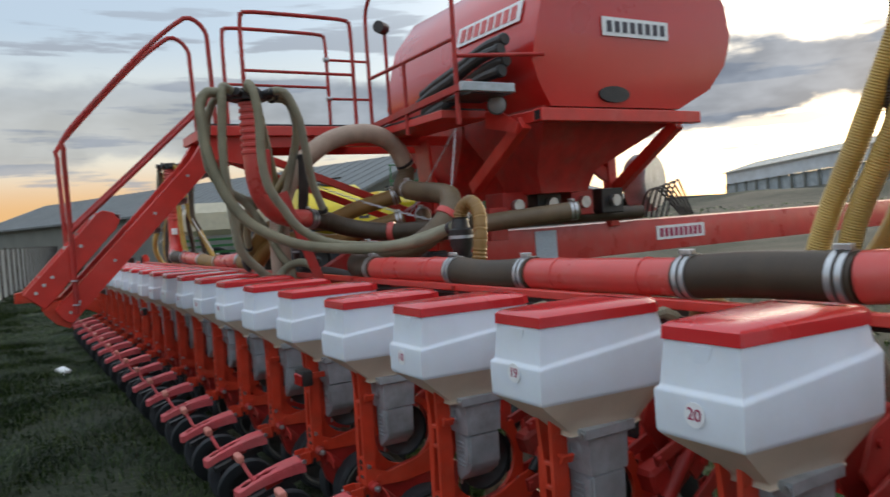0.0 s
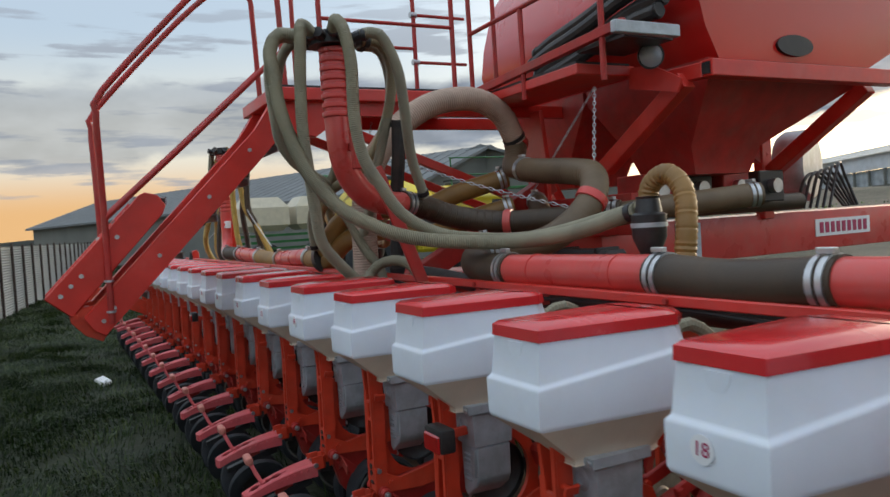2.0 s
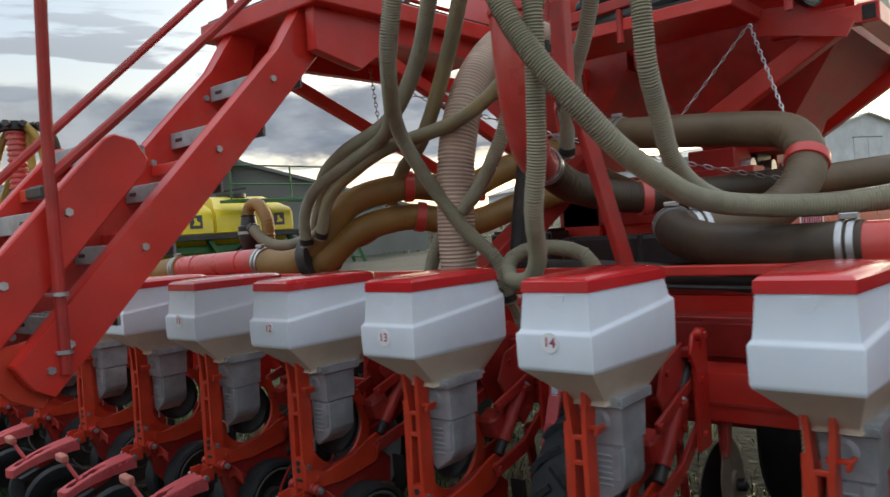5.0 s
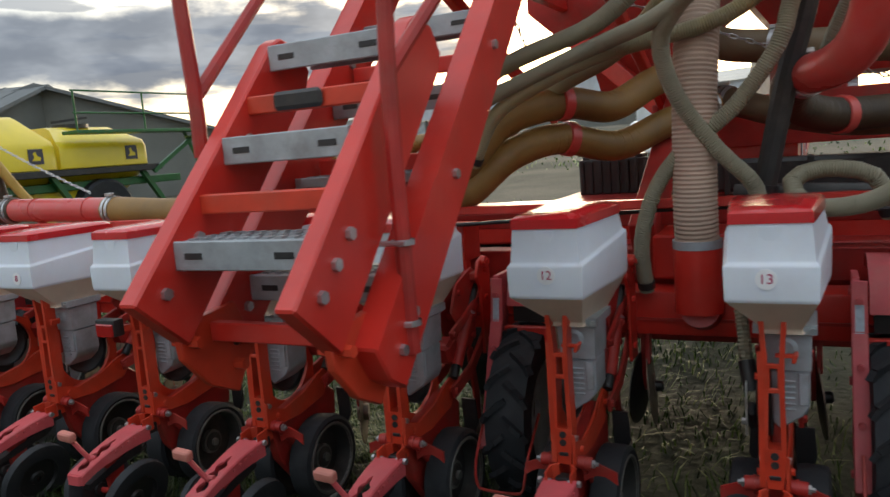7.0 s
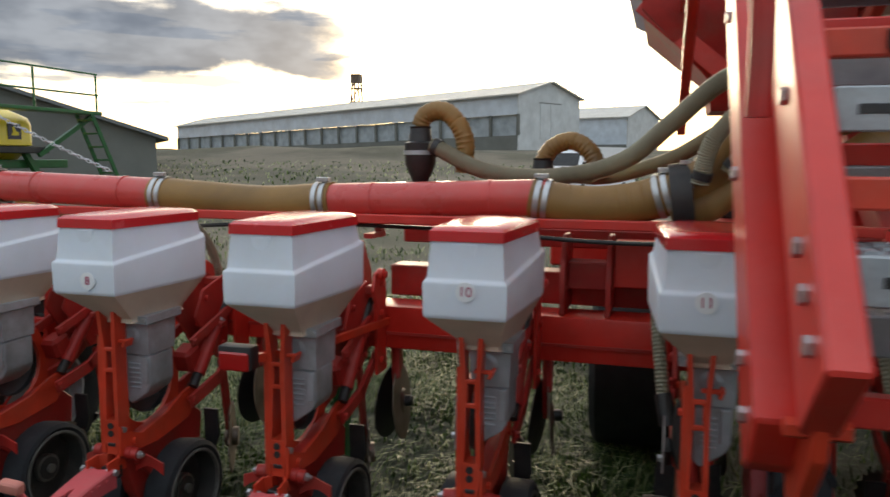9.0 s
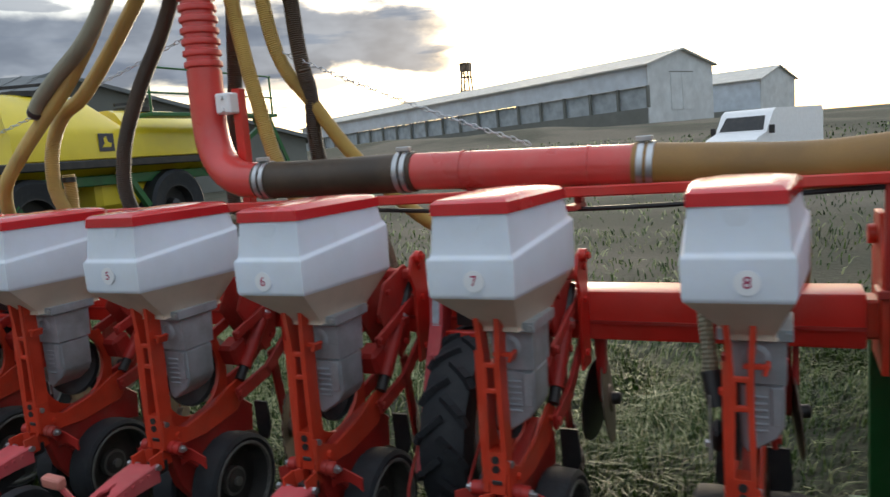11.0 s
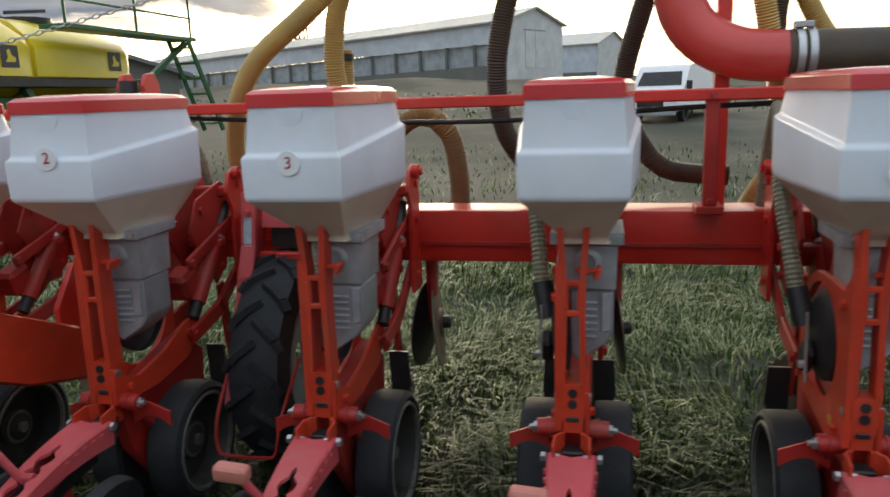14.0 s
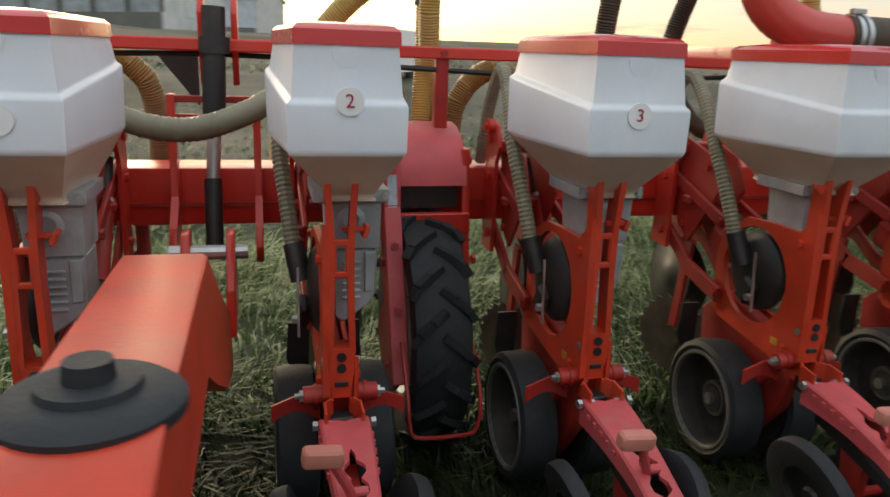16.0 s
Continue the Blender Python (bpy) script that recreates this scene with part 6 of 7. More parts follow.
def tank_fittings():
    w = thing("work_lamp", "round clear work lamp below the walkway", "lamp")
    bm = B()
    lathe(bm, [(0.0, 0.06), (0.055, 0.05), (0.085, 0.0), (0.085, -0.03), (0.078, -0.03)], pose(9.96, 2.40, 2.62, 0, 0, 150), 20)
    part("housing", bm, BLACK, w)
    bm = B()
    lathe(bm, [(0.078, -0.02), (0.05, -0.04), (0.0, -0.045)], pose(9.96, 2.40, 2.62, 0, 0, 150), 20)
    part("lens", bm, GLASS, w)
    bm = B()
    box(bm, (10.20, 2.15, 2.72), (0.05, 0.52, 0.075), bevel=0.006)
    tagged(finish(bm, "light_bar", ALU), "pale aluminium bar on the walkway end", "light bar")
    t = thing("top_lamp", "small black lamp on a thin pole", "lamp")
    bm = B()
    rod(bm, (8.55, 2.1, 2.6), (8.55, 2.1, 3.55), 0.018, 8)
    part("pole", bm, RED_DARK, t)
    bm = B()
    rod(bm, (8.55, 2.1, 3.6), (8.62, 2.0, 3.6), 0.06, 14)
    part("head", bm, BLACK, t)
    for i in range(4):
        y, z = 2.42 + 0.05 * (i % 2), 2.72 + i * 0.09
        hose([(10.05, y, z + 0.18), (9.75, y - 0.02, z + 0.16), (9.3, y - 0.05, z + 0.05), (8.9, y - 0.03, z + 0.0), (8.6, y, z - 0.05)], 0.048, HOSE_BLACK, 0.003, 0.03, "thick black hose stowed beside the tank", "stowed hoses", 10)
    d = thing("dosing_unit", "row of dosing units below the tank", "dosing unit")
    for i in range(4):
        bm = B()
        box(bm, (9.25, 2.95 + i * 0.42, 1.76), (0.30, 0.30, 0.26), bevel=0.01)
        body = part("housing", bm, BLACK if i % 2 else RED_DARK, d)
        bm = B()
        rod(bm, (9.40, 2.95 + i * 0.42, 1.76), (9.46, 2.95 + i * 0.42, 1.76), 0.06, 14)
        part("motor", bm, ZINC, body)
    bm = B()
    rod(bm, (9.2, 2.5, 1.62), (9.2, 4.8, 1.62), 0.075, 18)
    part("collector_pipe", bm, HOSE_BROWN, d)
    f = thing("fan_unit", "grey fan housing with hydraulic hoses on the drawbar", "fan")
    bm = B()
    lathe(bm, [(0.0, -0.14), (0.30, -0.14), (0.34, -0.08), (0.34, 0.08), (0.30, 0.14), (0.0, 0.14)], pose(8.9, 5.2, 1.95, 0, 0, 20), 28)
    part("housing", bm, ALU, f)
    for i in range(6):
        bm = B()
        tube(bm, [(9.1 + 0.03 * i, 4.9 + 0.05 * i, 1.55), (9.15, 4.95 + 0.1 * i, 1.8 + 0.03 * i), (9.1, 5.2 + 0.08 * i, 1.85), (9.15, 5.5 + 0.04 * i, 1.55)], 0.014, 6)
        part("hydraulic_hose", bm, BLACK, f)
    m = thing("main_frame", "red central frame of plates and tubes below the tank, with an added shading block", "frame")
    # the 1.30 m wide low block is added to shade the ground
    for a, b, w_, h in (((8.5, 1.1, 1.1), (8.5, 2.6, 1.9), 0.12, 0.16), ((9.58, 0.58, 1.97), (9.65, 0.84, 1.18), 0.035, 0.075), ((9.61, 0.46, 2.30), (9.61, 0.46, 1.96), 0.06, 0.06), ((9.46, 0.46, 2.10), (9.61, 0.46, 2.10), 0.02, 0.05), ((8.3, 2.6, 1.6), (9.6, 2.6, 1.6), 0.2, 0.3), ((6.30, 1.3, 0.955), (11.2, 1.3, 0.955), 0.14, 0.15), ((7.75, 2.25, 0.74), (9.85, 2.25, 0.74), 1.30, 0.52), ((6.36, 1.30, 1.185), (11.15, 1.30, 1.185), 0.10, 0.085)):
        bm = B()
        bar(bm, a, b, w_, h, 0.006)
        part("member", bm, RED_DARK, m)
    bm = B()
    prism(bm, [(8.33, 1.20), (8.60, 1.20), (8.60, 2.1), (8.54, 2.5), (8.27, 2.5), (8.33, 2.1)], "y", 2.50, 2.54, 0.004)
    part("gusset", bm, RED, m)
    bm = B()
    box(bm, (8.10, 2.30, 1.205), (0.62, 0.62, 0.03), bevel=0.004)
    part("shelf", bm, RED_DARK, m)
    for x in (7.165, 7.355):   # mast plates that stand on the toolbar
        bm = B()
        prism(bm, [(0.93, 0.892), (1.22, 0.892), (1.22, 1.16), (1.14, 1.225), (1.02, 1.225), (0.93, 1.10)], "x", x, x + 0.022, 0.003)
        for y, z in ((1.0, 1.0), (1.12, 1.0), (1.08, 1.14)):
            rod(bm, (x - 0.006, y, z), (x + 0.028, y, z), 0.014, 8)
        part("mast_plate", bm, RED_DARK, m)
    bm = B()
    box(bm, (7.27, 1.08, 1.05), (0.165, 0.12, 0.12), bevel=0.006)
    part("mast_core", bm, RED_DARK, m)
    bm = B()
    box(bm, (7.50, 1.12, 1.10), (0.24, 0.20, 0.19), bevel=0.006)
    box(bm, (7.60, 1.05, 0.95), (0.045, 0.06, 0.12), bevel=0.003)
    part("mast_block", bm, RED, m)
    b = thing("black_box", "black ribbed plastic box on the frame", "box")
    bm = B()
    box(bm, (8.125, 2.38, 1.33), (0.50, 0.22, 0.22), bevel=0.008)
    part("case", bm, BLACK, b)
    for i in range(6):
        bm = B()
        box(bm, (7.92 + i * 0.082, 2.38, 1.450), (0.045, 0.20, 0.02), bevel=0.003)
        part("lug", bm, BLACK, b)
    for i in range(9):
        bm = B()
        box(bm, (7.90 + i * 0.056, 2.265, 1.33), (0.018, 0.018, 0.19), bevel=0.002)
        part("rib", bm, BLACK, b)
    q = thing("hose_duct", "black plastic duct that lies across the frame", "duct")
    bm = B()
    bar(bm, (8.70, 1.92, 1.322), (10.10, 1.92, 1.305), 0.17, 0.17, 0.02)
    part("casing", bm, BLACK, q)
    for x in (8.80, 9.20, 9.60, 10.0):
        bm = B()
        box(bm, (x, 1.92, 1.314), (0.03, 0.185, 0.185), bevel=0.006)
        part("strap", bm, BLACK, q)
    g = thing("parking_stand", "dark green upright stand behind the toolbar hinge", "stand")
    bm = B()
    box(bm, (6.02, 1.25, (GROUND + 0.66) / 2), (0.075, 0.075, 0.66 - GROUND), bevel=0.006)
    part("leg", bm, GREEN, g)
    bm = B()
    box(bm, (6.02, 1.25, GROUND + 0.012), (0.20, 0.20, 0.024), bevel=0.004)
    part("foot_plate", bm, GREEN, g)
    k = thing("black_tube", "thick black smooth tube along the frame", "tube")
    bm = B()
    tube(bm, [(8.9, 1.15, 1.28), (9.3, 1.12, 1.27), (9.8, 1.1, 1.24), (10.4, 1.1, 1.2), (11.5, 1.12, 1.2), (13.0, 1.12, 1.2)], 0.05, 14)
    part("tube_wall", bm, HOSE_BLACK, k)
    for x in (7.45, 10.05):
        tw = thing("transport_wheel", "large black transport tyre under the frame", "wheel", "transport wheels")
        wheel_parts(tw, (x, 2.05, 0.46), 0.52, 0.42, "tyre", 0, 0.55)


tank_fittings()

# ---- yard: barns, fence, cart ----
def sheet_material(name, color, rough=0.5, metal=0.2):
    return material(name, color, rough, metal, vary=0.15, scale=0.8, bump=0.0, fine=5, dirt=tuple(c * 0.7 for c in color), dirt_amount=0.5)


ROOF = sheet_material("pale_roof_sheet", (0.62, 0.60, 0.55))
ROOF_GREY = sheet_material("grey_roof_sheet", (0.17, 0.18, 0.18), metal=0.0, rough=0.8)
WALL_GREY = sheet_material("grey_wall_sheet", (0.60, 0.66, 0.72))
WALL_PALE = sheet_material("pale_wall_sheet", (0.62, 0.64, 0.64))
WALL_SLATE = sheet_material("weathered_wall", (0.17, 0.175, 0.155), metal=0.0, rough=0.8)
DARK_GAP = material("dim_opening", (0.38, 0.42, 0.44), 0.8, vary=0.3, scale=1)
FENCE_SHEET = material("white_corrugated_fence_sheet", (0.34, 0.36, 0.36), 0.5, 0.1, vary=0.15, scale=1.5, bump=0.05, dirt=(0.35, 0.33, 0.28), dirt_amount=0.4, piece=0.08)
FENCE_POST = material("dark_fence_post", (0.055, 0.035, 0.028), 0.7, vary=0.4, scale=5)


def barn(x0, y0, base, yaw, tilt, length, width, eave, ridge, bays, wall=None, roof=None, deep=1.6, label="long pale metal barn with a row of open bays"):
    """A barn whose long side runs along local x and whose depth runs along local y."""
    b = thing("barn", label, "barn", "farm barns", at=pose(x0, y0, base, 0, tilt, yaw))
    h0, h1 = 0.35, eave * 0.55
    bm = B()
    box(bm, (length / 2, 0.1, (h0 - deep) / 2), (length, 0.2, h0 + deep))
    part("plinth", bm, WALL_SLATE, b)
    bm = B()
    if bays:
        box(bm, (length / 2, 0.1, (h1 + eave) / 2), (length, 0.2, eave - h1))
    else:
        box(bm, (length / 2, 0.1, (h0 + eave) / 2), (length, 0.2, eave - h0))
    part("long_wall", bm, wall or WALL_GREY, b)
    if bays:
        # one dim grey sheet carries the shade inside the bays
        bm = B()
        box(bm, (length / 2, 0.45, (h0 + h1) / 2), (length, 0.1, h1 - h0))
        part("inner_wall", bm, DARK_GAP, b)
        for i in range(bays + 1):
            bm = B()
            box(bm, (length * i / bays, 0.04, (h0 + h1) / 2), (0.26, 0.30, h1 - h0))
            part("pillar", bm, WALL_SLATE, b)
    for x in (0.0, length):
        bm = B()
        prism(bm, [(0, -deep), (width, -deep), (width, eave), (width / 2, ridge), (0, eave)], "x", x - 0.1, x + 0.1)
        g = part("gable", bm, WALL_PALE if bays else (wall or WALL_PALE), b)
        if bays and x:
            for s in (-1, 1):
                bm = B()
                box(bm, (x + 0.13, width / 2 + s * 0.95, 1.9), (0.06, 1.84, 3.8))
                part("barn_door", bm, WALL_PALE, g)
            bm = B()
            box(bm, (x + 0.12, width / 2, 3.86), (0.05, 4.0, 0.10))
            part("door_track", bm, WALL_SLATE, g)
    bm = B()
    ov = 0.5
    zB = ridge - (ridge - eave) * (width / 2 + ov) / (width / 2)
    for yB in (-ov, width + ov):
        prism(bm, [(width / 2, ridge), (yB, zB), (yB, zB + 0.16), (width / 2, ridge + 0.16)], "x", -0.5, length + 0.5)
    part("roof", bm, roof or ROOF, b, "ribbed metal roof")
    bm = B()
    n = int(length / 1.0)
    for i in range(n):
        x = (i + 0.5) * length / n
        bar(bm, (x, -ov, zB + 0.17), (x, width / 2, ridge + 0.17), 0.08, 0.04)
    seam = part("roof_ribs", bm, roof or ROOF, b)
    seam["kind"] = "stuff"
    return b


barn(-74.0, 111.6, 2.2, -28.3, -1.05, 76.0, 11.0, 4.6, 6.1, 20)
barn(-46.0, 150.0, 3.6, -24.0, 0, 52.0, 12.0, 5.0, 7.0, 0, deep=3, label="farther pale metal barn")
barn(-48.3, 36.0, 0.3, -48.8, 0, 30.0, 19.4, 2.1, 5.26, 0, WALL_SLATE, ROOF_GREY, label="low grey shed with weathered walls")
barn(-62.9, -2.6, 0.0, 20.9, 0, 47.0, 12.0, 3.4, 5.5, 0, WALL_SLATE, ROOF_GREY, label="grey shed behind the parked machines")


def build_fence():
    f = thing("fence", "white corrugated sheet fence on dark steel posts", "fence")
    d = Vector((-0.9925, 0.122))
    # the first 14 panels are an unseen extension, added to cut low light
    a = Vector((2.4, -3.52)) - d * 1.62 * 14
    span, high = 1.62, 1.74
    n = 26
    bm = B()
    rows = []
    for i in range(n * 2 + 1):
        z = GROUND + 0.03 + high * i / (n * 2)
        off = 0.024 if i % 2 else -0.010
        rows.append([bm.verts.new((x, off, z)) for x in (0.0, span)])
    for p, q in zip(rows, rows[1:]):
        bm.faces.new((p[0], p[1], q[1], q[0]))
    first = part("panel", bm, FENCE_SHEET, f, "white corrugated fence sheet")
    bm = B()
    box(bm, (0, 0, GROUND + 0.91), (0.075, 0.06, 1.84), bevel=0.004)
    post = part("post", bm, FENCE_POST, f)
    ang = math.degrees(math.atan2(d.y, d.x))
    for i in range(44):
        p = a + d * span * i
        m = pose(p.x, p.y, 0, 0, 0, ang)
        mp = m @ pose(0, -0.045, random.uniform(-0.03, 0.03))
        if i == 0:
            first.matrix_local, post.matrix_local = m, mp
        else:
            again(first, m, f)
            again(post, mp, f)


build_fence()


def seed_cart():
    c = thing("seed_cart", "yellow twin-tank air seed cart on a green frame", "seed cart")
    x1 = -5.7

    def tank(y0, y1, top, name):
        bm = B()
        ym = (y0 + y1) / 2
        prof = [(0.0, 0.0), (0.0, 0.45), (-0.10, 0.62), (-0.75, top - 0.08), (-0.95, top), (-1.5, top), (-1.75, top - 0.08), (-2.4, 0.62), (-2.5, 0.45), (-2.5, 0.0), (-1.6, -0.6), (-0.9, -0.6)]
        lo = [(x1 + x, y0 + (0.0 if z < 0.7 else 0.35), 1.72 + z) for x, z in prof]
        hi = [(x1 + x, y1 - (0.0 if z < 0.7 else 0.35), 1.72 + z) for x, z in prof]
        loft(bm, [[(p[0] * 0.94 + (x1 - 1.25) * 0.06, p[1] - 0.0, p[2]) for p in lo], [(p[0], p[1] + 0.18, p[2]) for p in lo], [(p[0], p[1] - 0.18, p[2]) for p in hi], [(p[0] * 0.94 + (x1 - 1.25) * 0.06, p[1], p[2]) for p in hi]])
        rounded(bm, 0.05, 25)
        t = part(name, bm, YELLOW, c)
        bm = B()
        box(bm, (x1 + 0.012, y1 - 0.55, 2.02), (0.014, 0.36, 0.34), bevel=0.006)
        em = part("emblem", bm, INK_DARK, t, "dark square emblem with a pale shape")
        bm = B()
        prism(bm, [(y1 - 0.66, 1.93), (y1 - 0.46, 1.93), (y1 - 0.44, 2.0), (y1 - 0.52, 2.03), (y1 - 0.56, 2.13), (y1 - 0.62, 2.10), (y1 - 0.60, 2.0)], "x", x1 + 0.018, x1 + 0.026)
        part("emblem_shape", bm, YELLOW, em)
        bm = B()
        rod(bm, (x1 - 1.2, ym, 1.70 + top), (x1 - 1.2, ym, 1.80 + top), 0.42, 20)
        lid = part("hatch", bm, BLACK, t)
        bm = B()
        bar(bm, (x1 - 1.2, ym - 0.5, 1.86 + top), (x1 - 1.2, ym + 0.5, 1.98 + top), 0.05, 0.06)
        part("hatch_lever", bm, BLACK, lid)

    tank(6.05, 8.5, 1.25, "rear_tank")
    tank(8.6, 11.1, 1.0, "front_tank")
    bm = B()
    box(bm, (x1 - 1.25, 8.4, 1.62), (2.55, 6.2, 0.16), bevel=0.02)
    part("black_sill", bm, BLACK, c)
    for y in (5.6, 8.4, 11.0):
        bm = B()
        bar(bm, (x1 - 0.2, y, 1.55), (x1 - 0.2, y + 0.6, 0.7), 0.12, 0.12)
        part("leg", bm, GREEN, c)
    bm = B()
    box(bm, (x1 - 0.4, 8.6, 1.30), (0.2, 7.6, 0.2), bevel=0.02)
    part("chassis_beam", bm, GREEN, c)
    bm = B()
    box(bm, (x1 - 0.9, 8.8, 1.0), (0.9, 1.6, 0.6), bevel=0.1)
    part("meter_box", bm, YELLOW, c)
    bm = B()
    box(bm, (x1 + 0.25, 10.7, 2.52), (0.55, 4.0, 0.08), bevel=0.01)
    part("walkway", bm, GREEN, c)
    for y in (8.75, 10.7, 12.6):
        bm = B()
        rod(bm, (x1 + 0.45, y, 2.5), (x1 + 0.45, y, 3.45), 0.025, 8)
        part("rail_post", bm, GREEN, c)
    for z in (2.95, 3.45):
        bm = B()
        rod(bm, (x1 + 0.45, 8.7, z), (x1 + 0.45, 12.65, z), 0.022, 8)
        part("hand_rail", bm, GREEN, c)
    for dx in (0.1, 0.55):
        bm = B()
        bar(bm, (x1 + dx, 12.3, 2.5), (x1 + dx + 0.25, 13.0, 0.6), 0.05, 0.08)
        part("ladder_side", bm, GREEN, c)
    for i in range(6):
        bm = B()
        f = (i + 0.5) / 6
        box(bm, (x1 + 0.33 + 0.25 * f, 12.3 + 0.7 * f, 2.5 - 1.9 * f), (0.45, 0.16, 0.04))
        part("ladder_step", bm, GREEN, c)
    bm = B()
    bar(bm, (x1, 11.2, 1.5), (x1 + 0.3, 12.6, 2.45), 0.1, 0.1)
    part("brace", bm, GREEN, c)
    for y in (6.4, 9.8):
        wheel_parts(c, (x1 - 0.4, y, 0.65), 0.78, 0.6, "wheel", 0, 0.55)
    c.matrix_world = Matrix.Translation((-0.5, 0.62, 0.07))


seed_cart()


def sprayer():
    s = thing("sprayer", "parked sprayer with cream tanks on a green frame", "sprayer")
    for y in (4.4, 6.3):
        bm = B()
        loft(bm, [[(-12.0 + sx * w, y + sy * w * 1.1, z) for sx, sy in ((-1, -1), (1, -1), (1, 1), (-1, 1))] for w, z in ((0.55, 1.7), (0.75, 1.9), (0.75, 2.5), (0.5, 2.85))])
        rounded(bm, 0.1, 20)
        part("tank", bm, CREAM, s)
    for i in range(4):
        bm = B()
        bar(bm, (-11.1, 3.0, 0.9 + i * 0.22), (-11.1, 10.5, 0.9 + i * 0.22), 0.08, 0.08)
        part("boom_tube", bm, GREEN, s)
    bm = B()
    tube(bm, [(-11.6, 6.3, 2.0), (-11.6, 6.3, 3.2), (-11.55, 6.45, 3.42), (-11.4, 6.8, 3.40), (-11.2, 7.8, 3.22), (-11.0, 9.5, 2.95)], 0.14, 12)
    part("loading_arm", bm, GREEN, s)
    for y in (4.4, 6.3):
        wheel_parts(s, (-11.6, y, 0.62), 0.68, 0.4, "wheel", 0, 0.6)
    s.matrix_world = Matrix.Translation((0.0, 0.8, 0.0))


sprayer()


def van():
    # stands for a pickup, built with the body of a van
    v = thing("van", "white van-shaped pickup parked in the yard, front towards the drill", "van")
    x, y, z0 = 4.5, 25.5, GROUND + 0.045 * 11.5 - 0.02
    bm = B()
    w = 0.98
    prof = [(0.0, 0.45), (0.0, 1.02), (0.12, 1.10), (0.75, 1.28), (1.25, 1.98), (1.5, 2.10), (5.2, 2.10), (5.3, 1.9), (5.3, 0.45)]
    loft(bm, [[(x + s * k, y + py, z0 + pz) for py, pz in prof] for s, k in ((-1, w), (-1, w * 0.98), (1, w * 0.98), (1, w))])
    rounded(bm, 0.06, 25)
    part("body", bm, WHITE_PAINT, v)
    bm = B()
    prism(bm, [(x - 0.84, z0 + 1.32), (x + 0.84, z0 + 1.32), (x + 0.74, z0 + 1.92), (x - 0.74, z0 + 1.92)], "y", 0, 0.02)
    ob = part("windscreen", bm, BLACK, v, "dark windscreen")
    ob.matrix_local = Matrix.Translation((0, y + 0.78, z0 + 1.3)) @ pose(0, 0, 0, -35, 0, 0) @ Matrix.Translation((0, -0.03, -z0 - 1.3 + 0.03))
    for s in (-1, 1):
        bm = B()
        box(bm, (x + s * 0.76, y - 0.01, z0 + 0.86), (0.30, 0.04, 0.16), bevel=0.02)
        part("headlight", bm, GLASS, v)
        bm = B()
        box(bm, (x + s * 1.12, y + 0.85, z0 + 1.36), (0.20, 0.08, 0.30), bevel=0.02)
        part("mirror", bm, BLACK, v)
        wheel_parts(v, (x + s * 0.88, y + 0.95, z0 + 0.33), 0.34, 0.22, "wheel")
        wheel_parts(v, (x + s * 0.88, y + 4.3, z0 + 0.33), 0.34, 0.22, "wheel")
    bm = B()
    box(bm, (x, y - 0.02, z0 + 0.70), (1.0, 0.04, 0.24), bevel=0.02)
    part("grille", bm, BLACK, v)
    bm = B()
    box(bm, (x, y - 0.04, z0 + 0.42), (1.9, 0.14, 0.26), bevel=0.03)
    part("bumper", bm, ALU, v)
    v.matrix_world = pose(4.15, 21.0, 0.24, 0, 0, -25) @ Matrix.Scale(0.80, 4) @ Matrix.Translation((-x, -y, -z0))


van()


def mast():
    t = thing("lattice_tower", "rust-coloured steel elevator tower far off", "tower")
    x, y, z0, z1 = -136.0, 339.0, 2.2, 41.0
    for sx in (-1, 1):
        for sy in (-1, 1):
            bm = B()
            bar(bm, (x + sx * 3.4, y + sy * 3.4, z0), (x + sx * 1.4, y + sy * 1.4, z1), 0.6, 0.6)
            part("leg", bm, STEEL_DISC, t)
    for i in range(7):
        f = i / 6
        w = 3.4 - 2.0 * f
        z = z0 + (z1 - z0) * f
        bm = B()
        box(bm, (x, y, z), (w * 2 + 1.4, w * 2 + 1.4, 0.5))
        part("deck", bm, STEEL_DISC, t)
        if i < 6:
            bm = B()
            bar(bm, (x - w, y - w, z), (x + w * 0.8, y - w, z + 6.2), 0.4, 0.4)
            part("diagonal", bm, STEEL_DISC, t)
    bm = B()
    box(bm, (x, y, z1 - 2), (5.0, 3.0, 3.6))
    part("head_house", bm, STEEL_DISC, t)


mast()


def hills():
    bm = B()
    pts = []
    for i in range(181):
        a = radians(-90 + i * 1.5)
        r = 1500
        pts.append((r * math.sin(a) * -1, r * math.cos(a), 14 + 14 * noise.noise((i * 0.11, 3, 0)) + 5 * noise.noise((i * 0.6, 8, 0))))
    lo = [bm.verts.new((p[0], p[1], -20)) for p in pts]
    hi = [bm.verts.new(p) for p in pts]
    bk = [bm.verts.new((p[0] * 1.4, p[1] * 1.4, -20)) for p in pts]
    for i in range(180):
        bm.faces.new((lo[i], lo[i + 1], hi[i + 1], hi[i]))
        bm.faces.new((hi[i], hi[i + 1], bk[i + 1], bk[i]))
    m = material("far_hill", (0.10, 0.11, 0.10), 0.95, vary=0.3, scale=0.01, bump=0)
    ob = finish(bm, "backdrop", m)
    tagged(ob, "low dark hills along the horizon", "hills", kind="structure")


hills()
bm = B()
box(bm, (0, 0, 0), (0.22, 0.12, 0.05), (4, 3, 20), 0.012)
ob = tagged(finish(bm, "litter", WHITE_PAINT), "scrap of white plastic in the grass", "litter")
ob.matrix_world = pose(4.0, -0.72, GROUND + 0.07, 5, 8, 0)

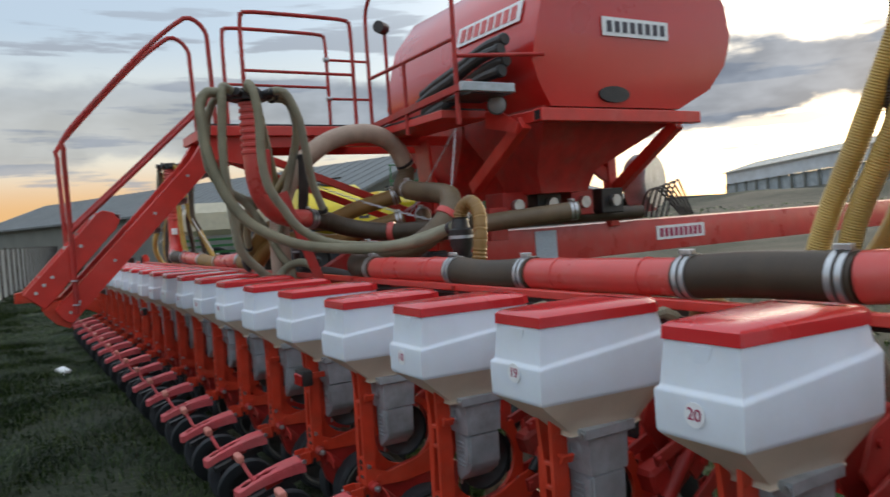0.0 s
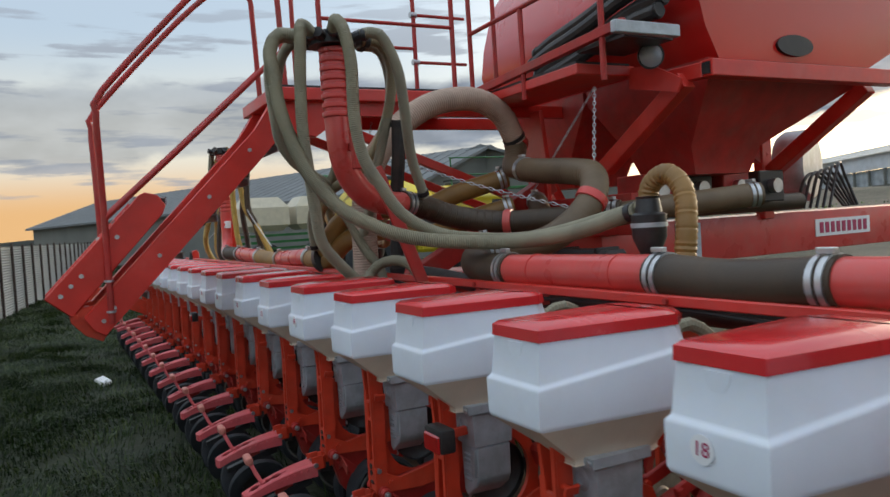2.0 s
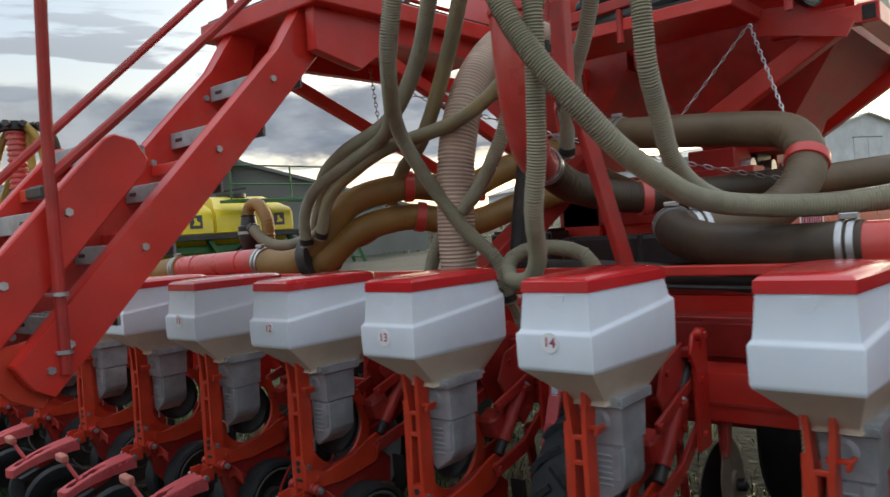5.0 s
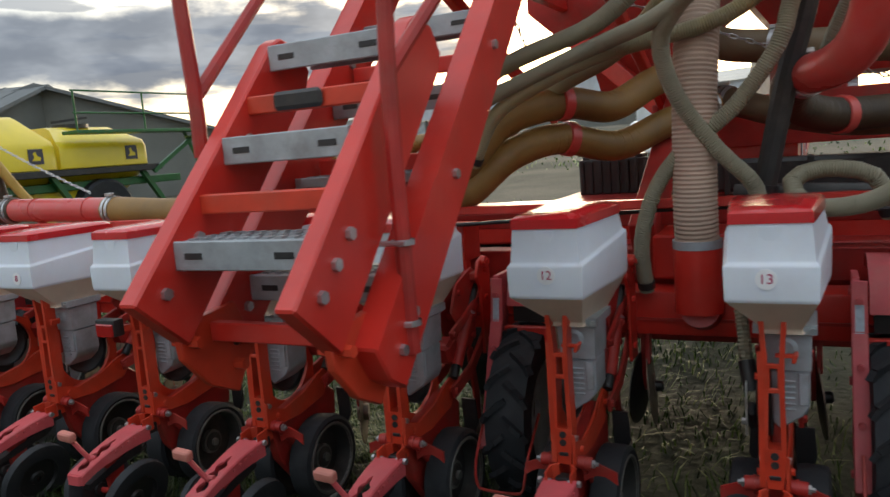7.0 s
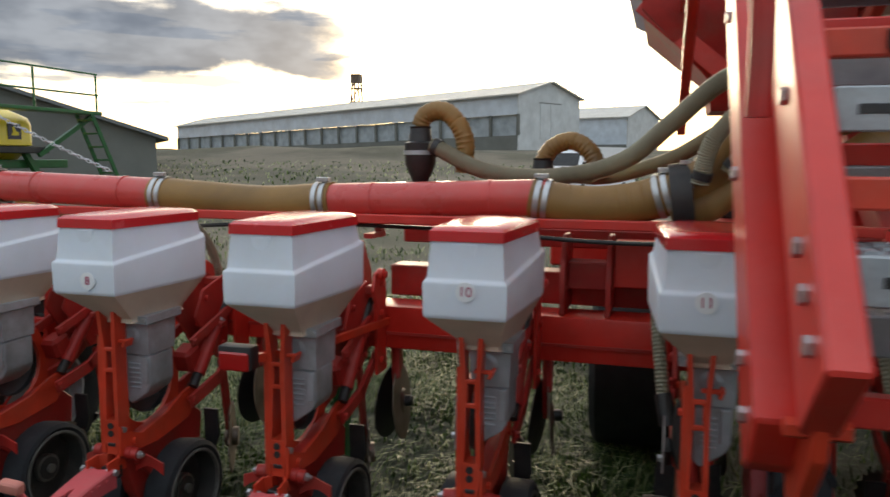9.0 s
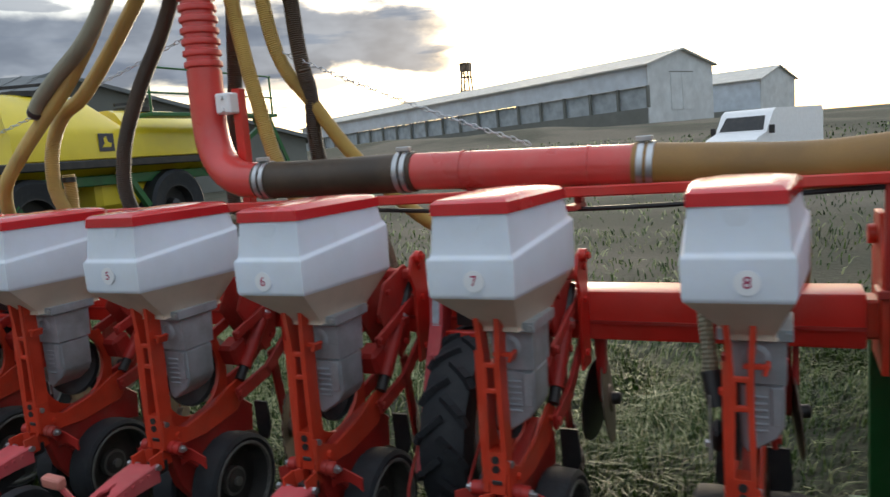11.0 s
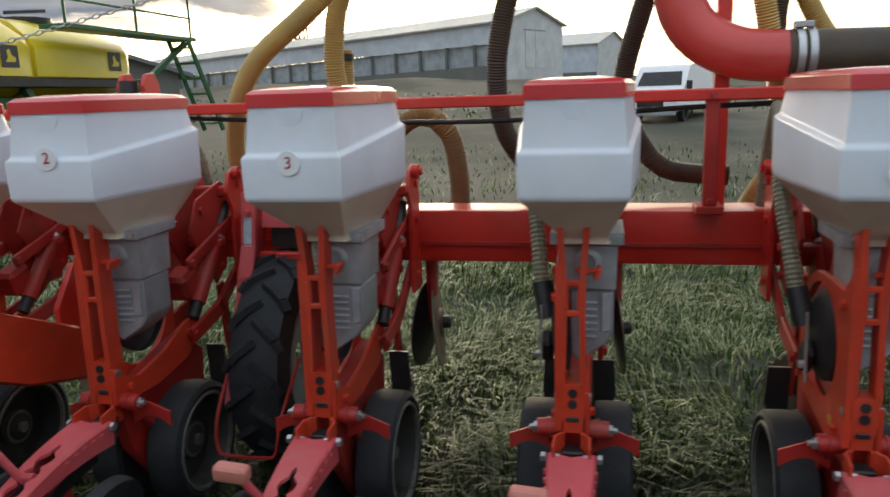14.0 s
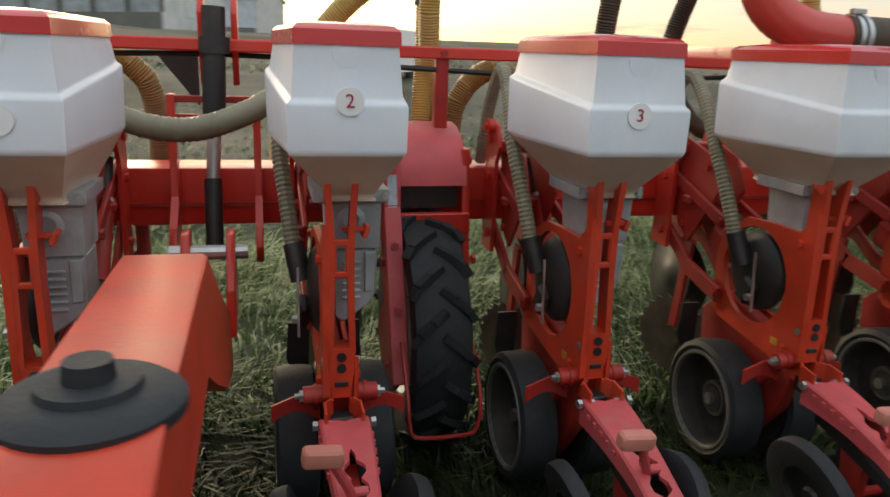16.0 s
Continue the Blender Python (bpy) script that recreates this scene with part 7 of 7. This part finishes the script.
# ---- grass ----
def grass_material(name, tones, pale_shift):
    """Blades of mixed tones in patches; paler on one wing of the machine, darker on the other."""
    m = bpy.data.materials.new(name)
    m.use_nodes = True
    nt = m.node_tree
    N, L = nt.nodes.new, nt.links.new
    bsdf = nt.nodes["Principled BSDF"]
    geo = N("ShaderNodeNewGeometry")
    ramp = N("ShaderNodeValToRGB")
    e = ramp.color_ramp.elements
    e[0].position, e[0].color = 0.0, (*tones[0], 1)
    e[1].position, e[1].color = 1.0, (*tones[-1], 1)
    for i, c in enumerate(tones[1:-1]):
        k = e.new((i + 1) / (len(tones) - 1))
        k.color = (*c, 1)
    patch = N("ShaderNodeTexNoise")
    patch.inputs["Scale"].default_value, patch.inputs["Detail"].default_value = 1.3, 4.0
    tc = N("ShaderNodeTexCoord")
    L(tc.outputs["Object"], patch.inputs["Vector"])
    mr = N("ShaderNodeMapRange")
    L(patch.outputs[0], mr.inputs[0])
    mr.inputs[1].default_value, mr.inputs[2].default_value, mr.inputs[3].default_value, mr.inputs[4].default_value = 0.3, 0.7, -0.22, 0.28
    ad = N("ShaderNodeMath")
    ad.operation = "ADD"
    L(geo.outputs["Random Per Island"], ad.inputs[0])
    L(mr.outputs[0], ad.inputs[1])
    sep = N("ShaderNodeSeparateXYZ")
    L(tc.outputs["Object"], sep.inputs[0])
    wing = N("ShaderNodeMapRange")
    L(sep.outputs[0], wing.inputs[0])
    wing.inputs[1].default_value, wing.inputs[2].default_value, wing.inputs[3].default_value, wing.inputs[4].default_value = 3.6, 6.4, pale_shift, -pale_shift * 0.7
    total = N("ShaderNodeMath")
    total.operation = "ADD"
    L(ad.outputs[0], total.inputs[0])
    L(wing.outputs[0], total.inputs[1])
    L(total.outputs[0], ramp.inputs[0])
    L(ramp.outputs[0], bsdf.inputs["Base Color"])
    bsdf.inputs["Roughness"].default_value = 0.5
    bsdf.inputs["Specular IOR Level"].default_value = 0.3
    tr = N("ShaderNodeBsdfTranslucent")
    L(ramp.outputs[0], tr.inputs["Color"])
    mix = N("ShaderNodeMixShader")
    mix.inputs[0].default_value = 0.28
    L(bsdf.outputs[0], mix.inputs[1])
    L(tr.outputs[0], mix.inputs[2])
    L(mix.outputs[0], nt.nodes["Material Output"].inputs[0])
    return m


def build_grass(name, zones, tones, label, seed, pale_shift=0.0):
    rng = np.random.default_rng(seed)
    V, F = [], []
    k = 0
    for x0, x1, y0, y1, n, h, w in zones:
        xs, ys = rng.uniform(x0, x1, n), rng.uniform(y0, y1, n)
        for x, y in zip(xs, ys):
            d = noise.noise((x * 0.9, y * 0.9, 2.0))
            if d < -0.25 and rng.random() < 0.6:
                continue
            if 7.75 < x + 0.3 * d < 10.3 and -0.2 < y < 3.6 and rng.random() < 0.86:     # thinned below the middle, dark soil stands in for shade on the grass
                continue
            hh = h * (0.55 + 0.75 * rng.random()) * (0.85 + 0.5 * d)
            a = 7.0 * noise.noise((x * 0.8, y * 0.8, 6.0)) + rng.normal(0, 0.8)
            bend = hh * rng.uniform(0.4, 1.9)
            ca, sa = math.cos(a), math.sin(a)
            z = ground_height(x, y) - 0.01
            ww = w * (0.6 + 0.8 * rng.random())
            px, py = -sa * ww / 2, ca * ww / 2
            mx, my, mz = x + ca * bend * 0.35, y + sa * bend * 0.35, z + hh * 0.68
            tx, ty, tz = x + ca * bend, y + sa * bend, z + hh * (1.0 if bend < hh * 0.7 else 0.78)
            V += [(x - px, y - py, z), (x + px, y + py, z), (mx + px * 0.8, my + py * 0.8, mz), (mx - px * 0.8, my - py * 0.8, mz), (tx, ty, tz)]
            F += [(k, k + 1, k + 2, k + 3), (k + 3, k + 2, k + 4)]
            k += 5
    me = bpy.data.meshes.new(name)
    me.from_pydata(V, [], F)
    me.materials.append(grass_material(name + "_blade", tones, pale_shift))
    ob = new(name, me)
    tagged(ob, label, "grass", kind="stuff")


build_grass("grass", [(-1.5, 17.5, 0.75, 3.4, 110000, 0.125, 0.0080), (-8.0, 18.0, 3.4, 5.6, 34000, 0.15, 0.012), (-14.0, 20.0, 5.6, 10.0, 9000, 0.12, 0.016), (-30.0, 20.0, 10.0, 16.0, 5000, 0.11, 0.022), (-40.0, 22.0, 24.0, 40.0, 4000, 0.16, 0.06)],
            [(0.009, 0.026, 0.003), (0.022, 0.056, 0.008), (0.050, 0.102, 0.017), (0.115, 0.175, 0.045), (0.46, 0.50, 0.27)], "uneven green and silvery grass with pale bent blades", 7, 0.14)
# these blade tones are darkened to carry the shade behind the drill
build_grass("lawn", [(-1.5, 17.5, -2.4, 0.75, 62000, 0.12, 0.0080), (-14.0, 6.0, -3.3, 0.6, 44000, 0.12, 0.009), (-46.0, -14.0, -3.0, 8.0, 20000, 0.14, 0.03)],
            [(0.004, 0.012, 0.002), (0.009, 0.023, 0.003), (0.016, 0.038, 0.006), (0.032, 0.058, 0.012), (0.085, 0.12, 0.035)], "short dark green grass behind the drill, its tones darkened for shade", 8)
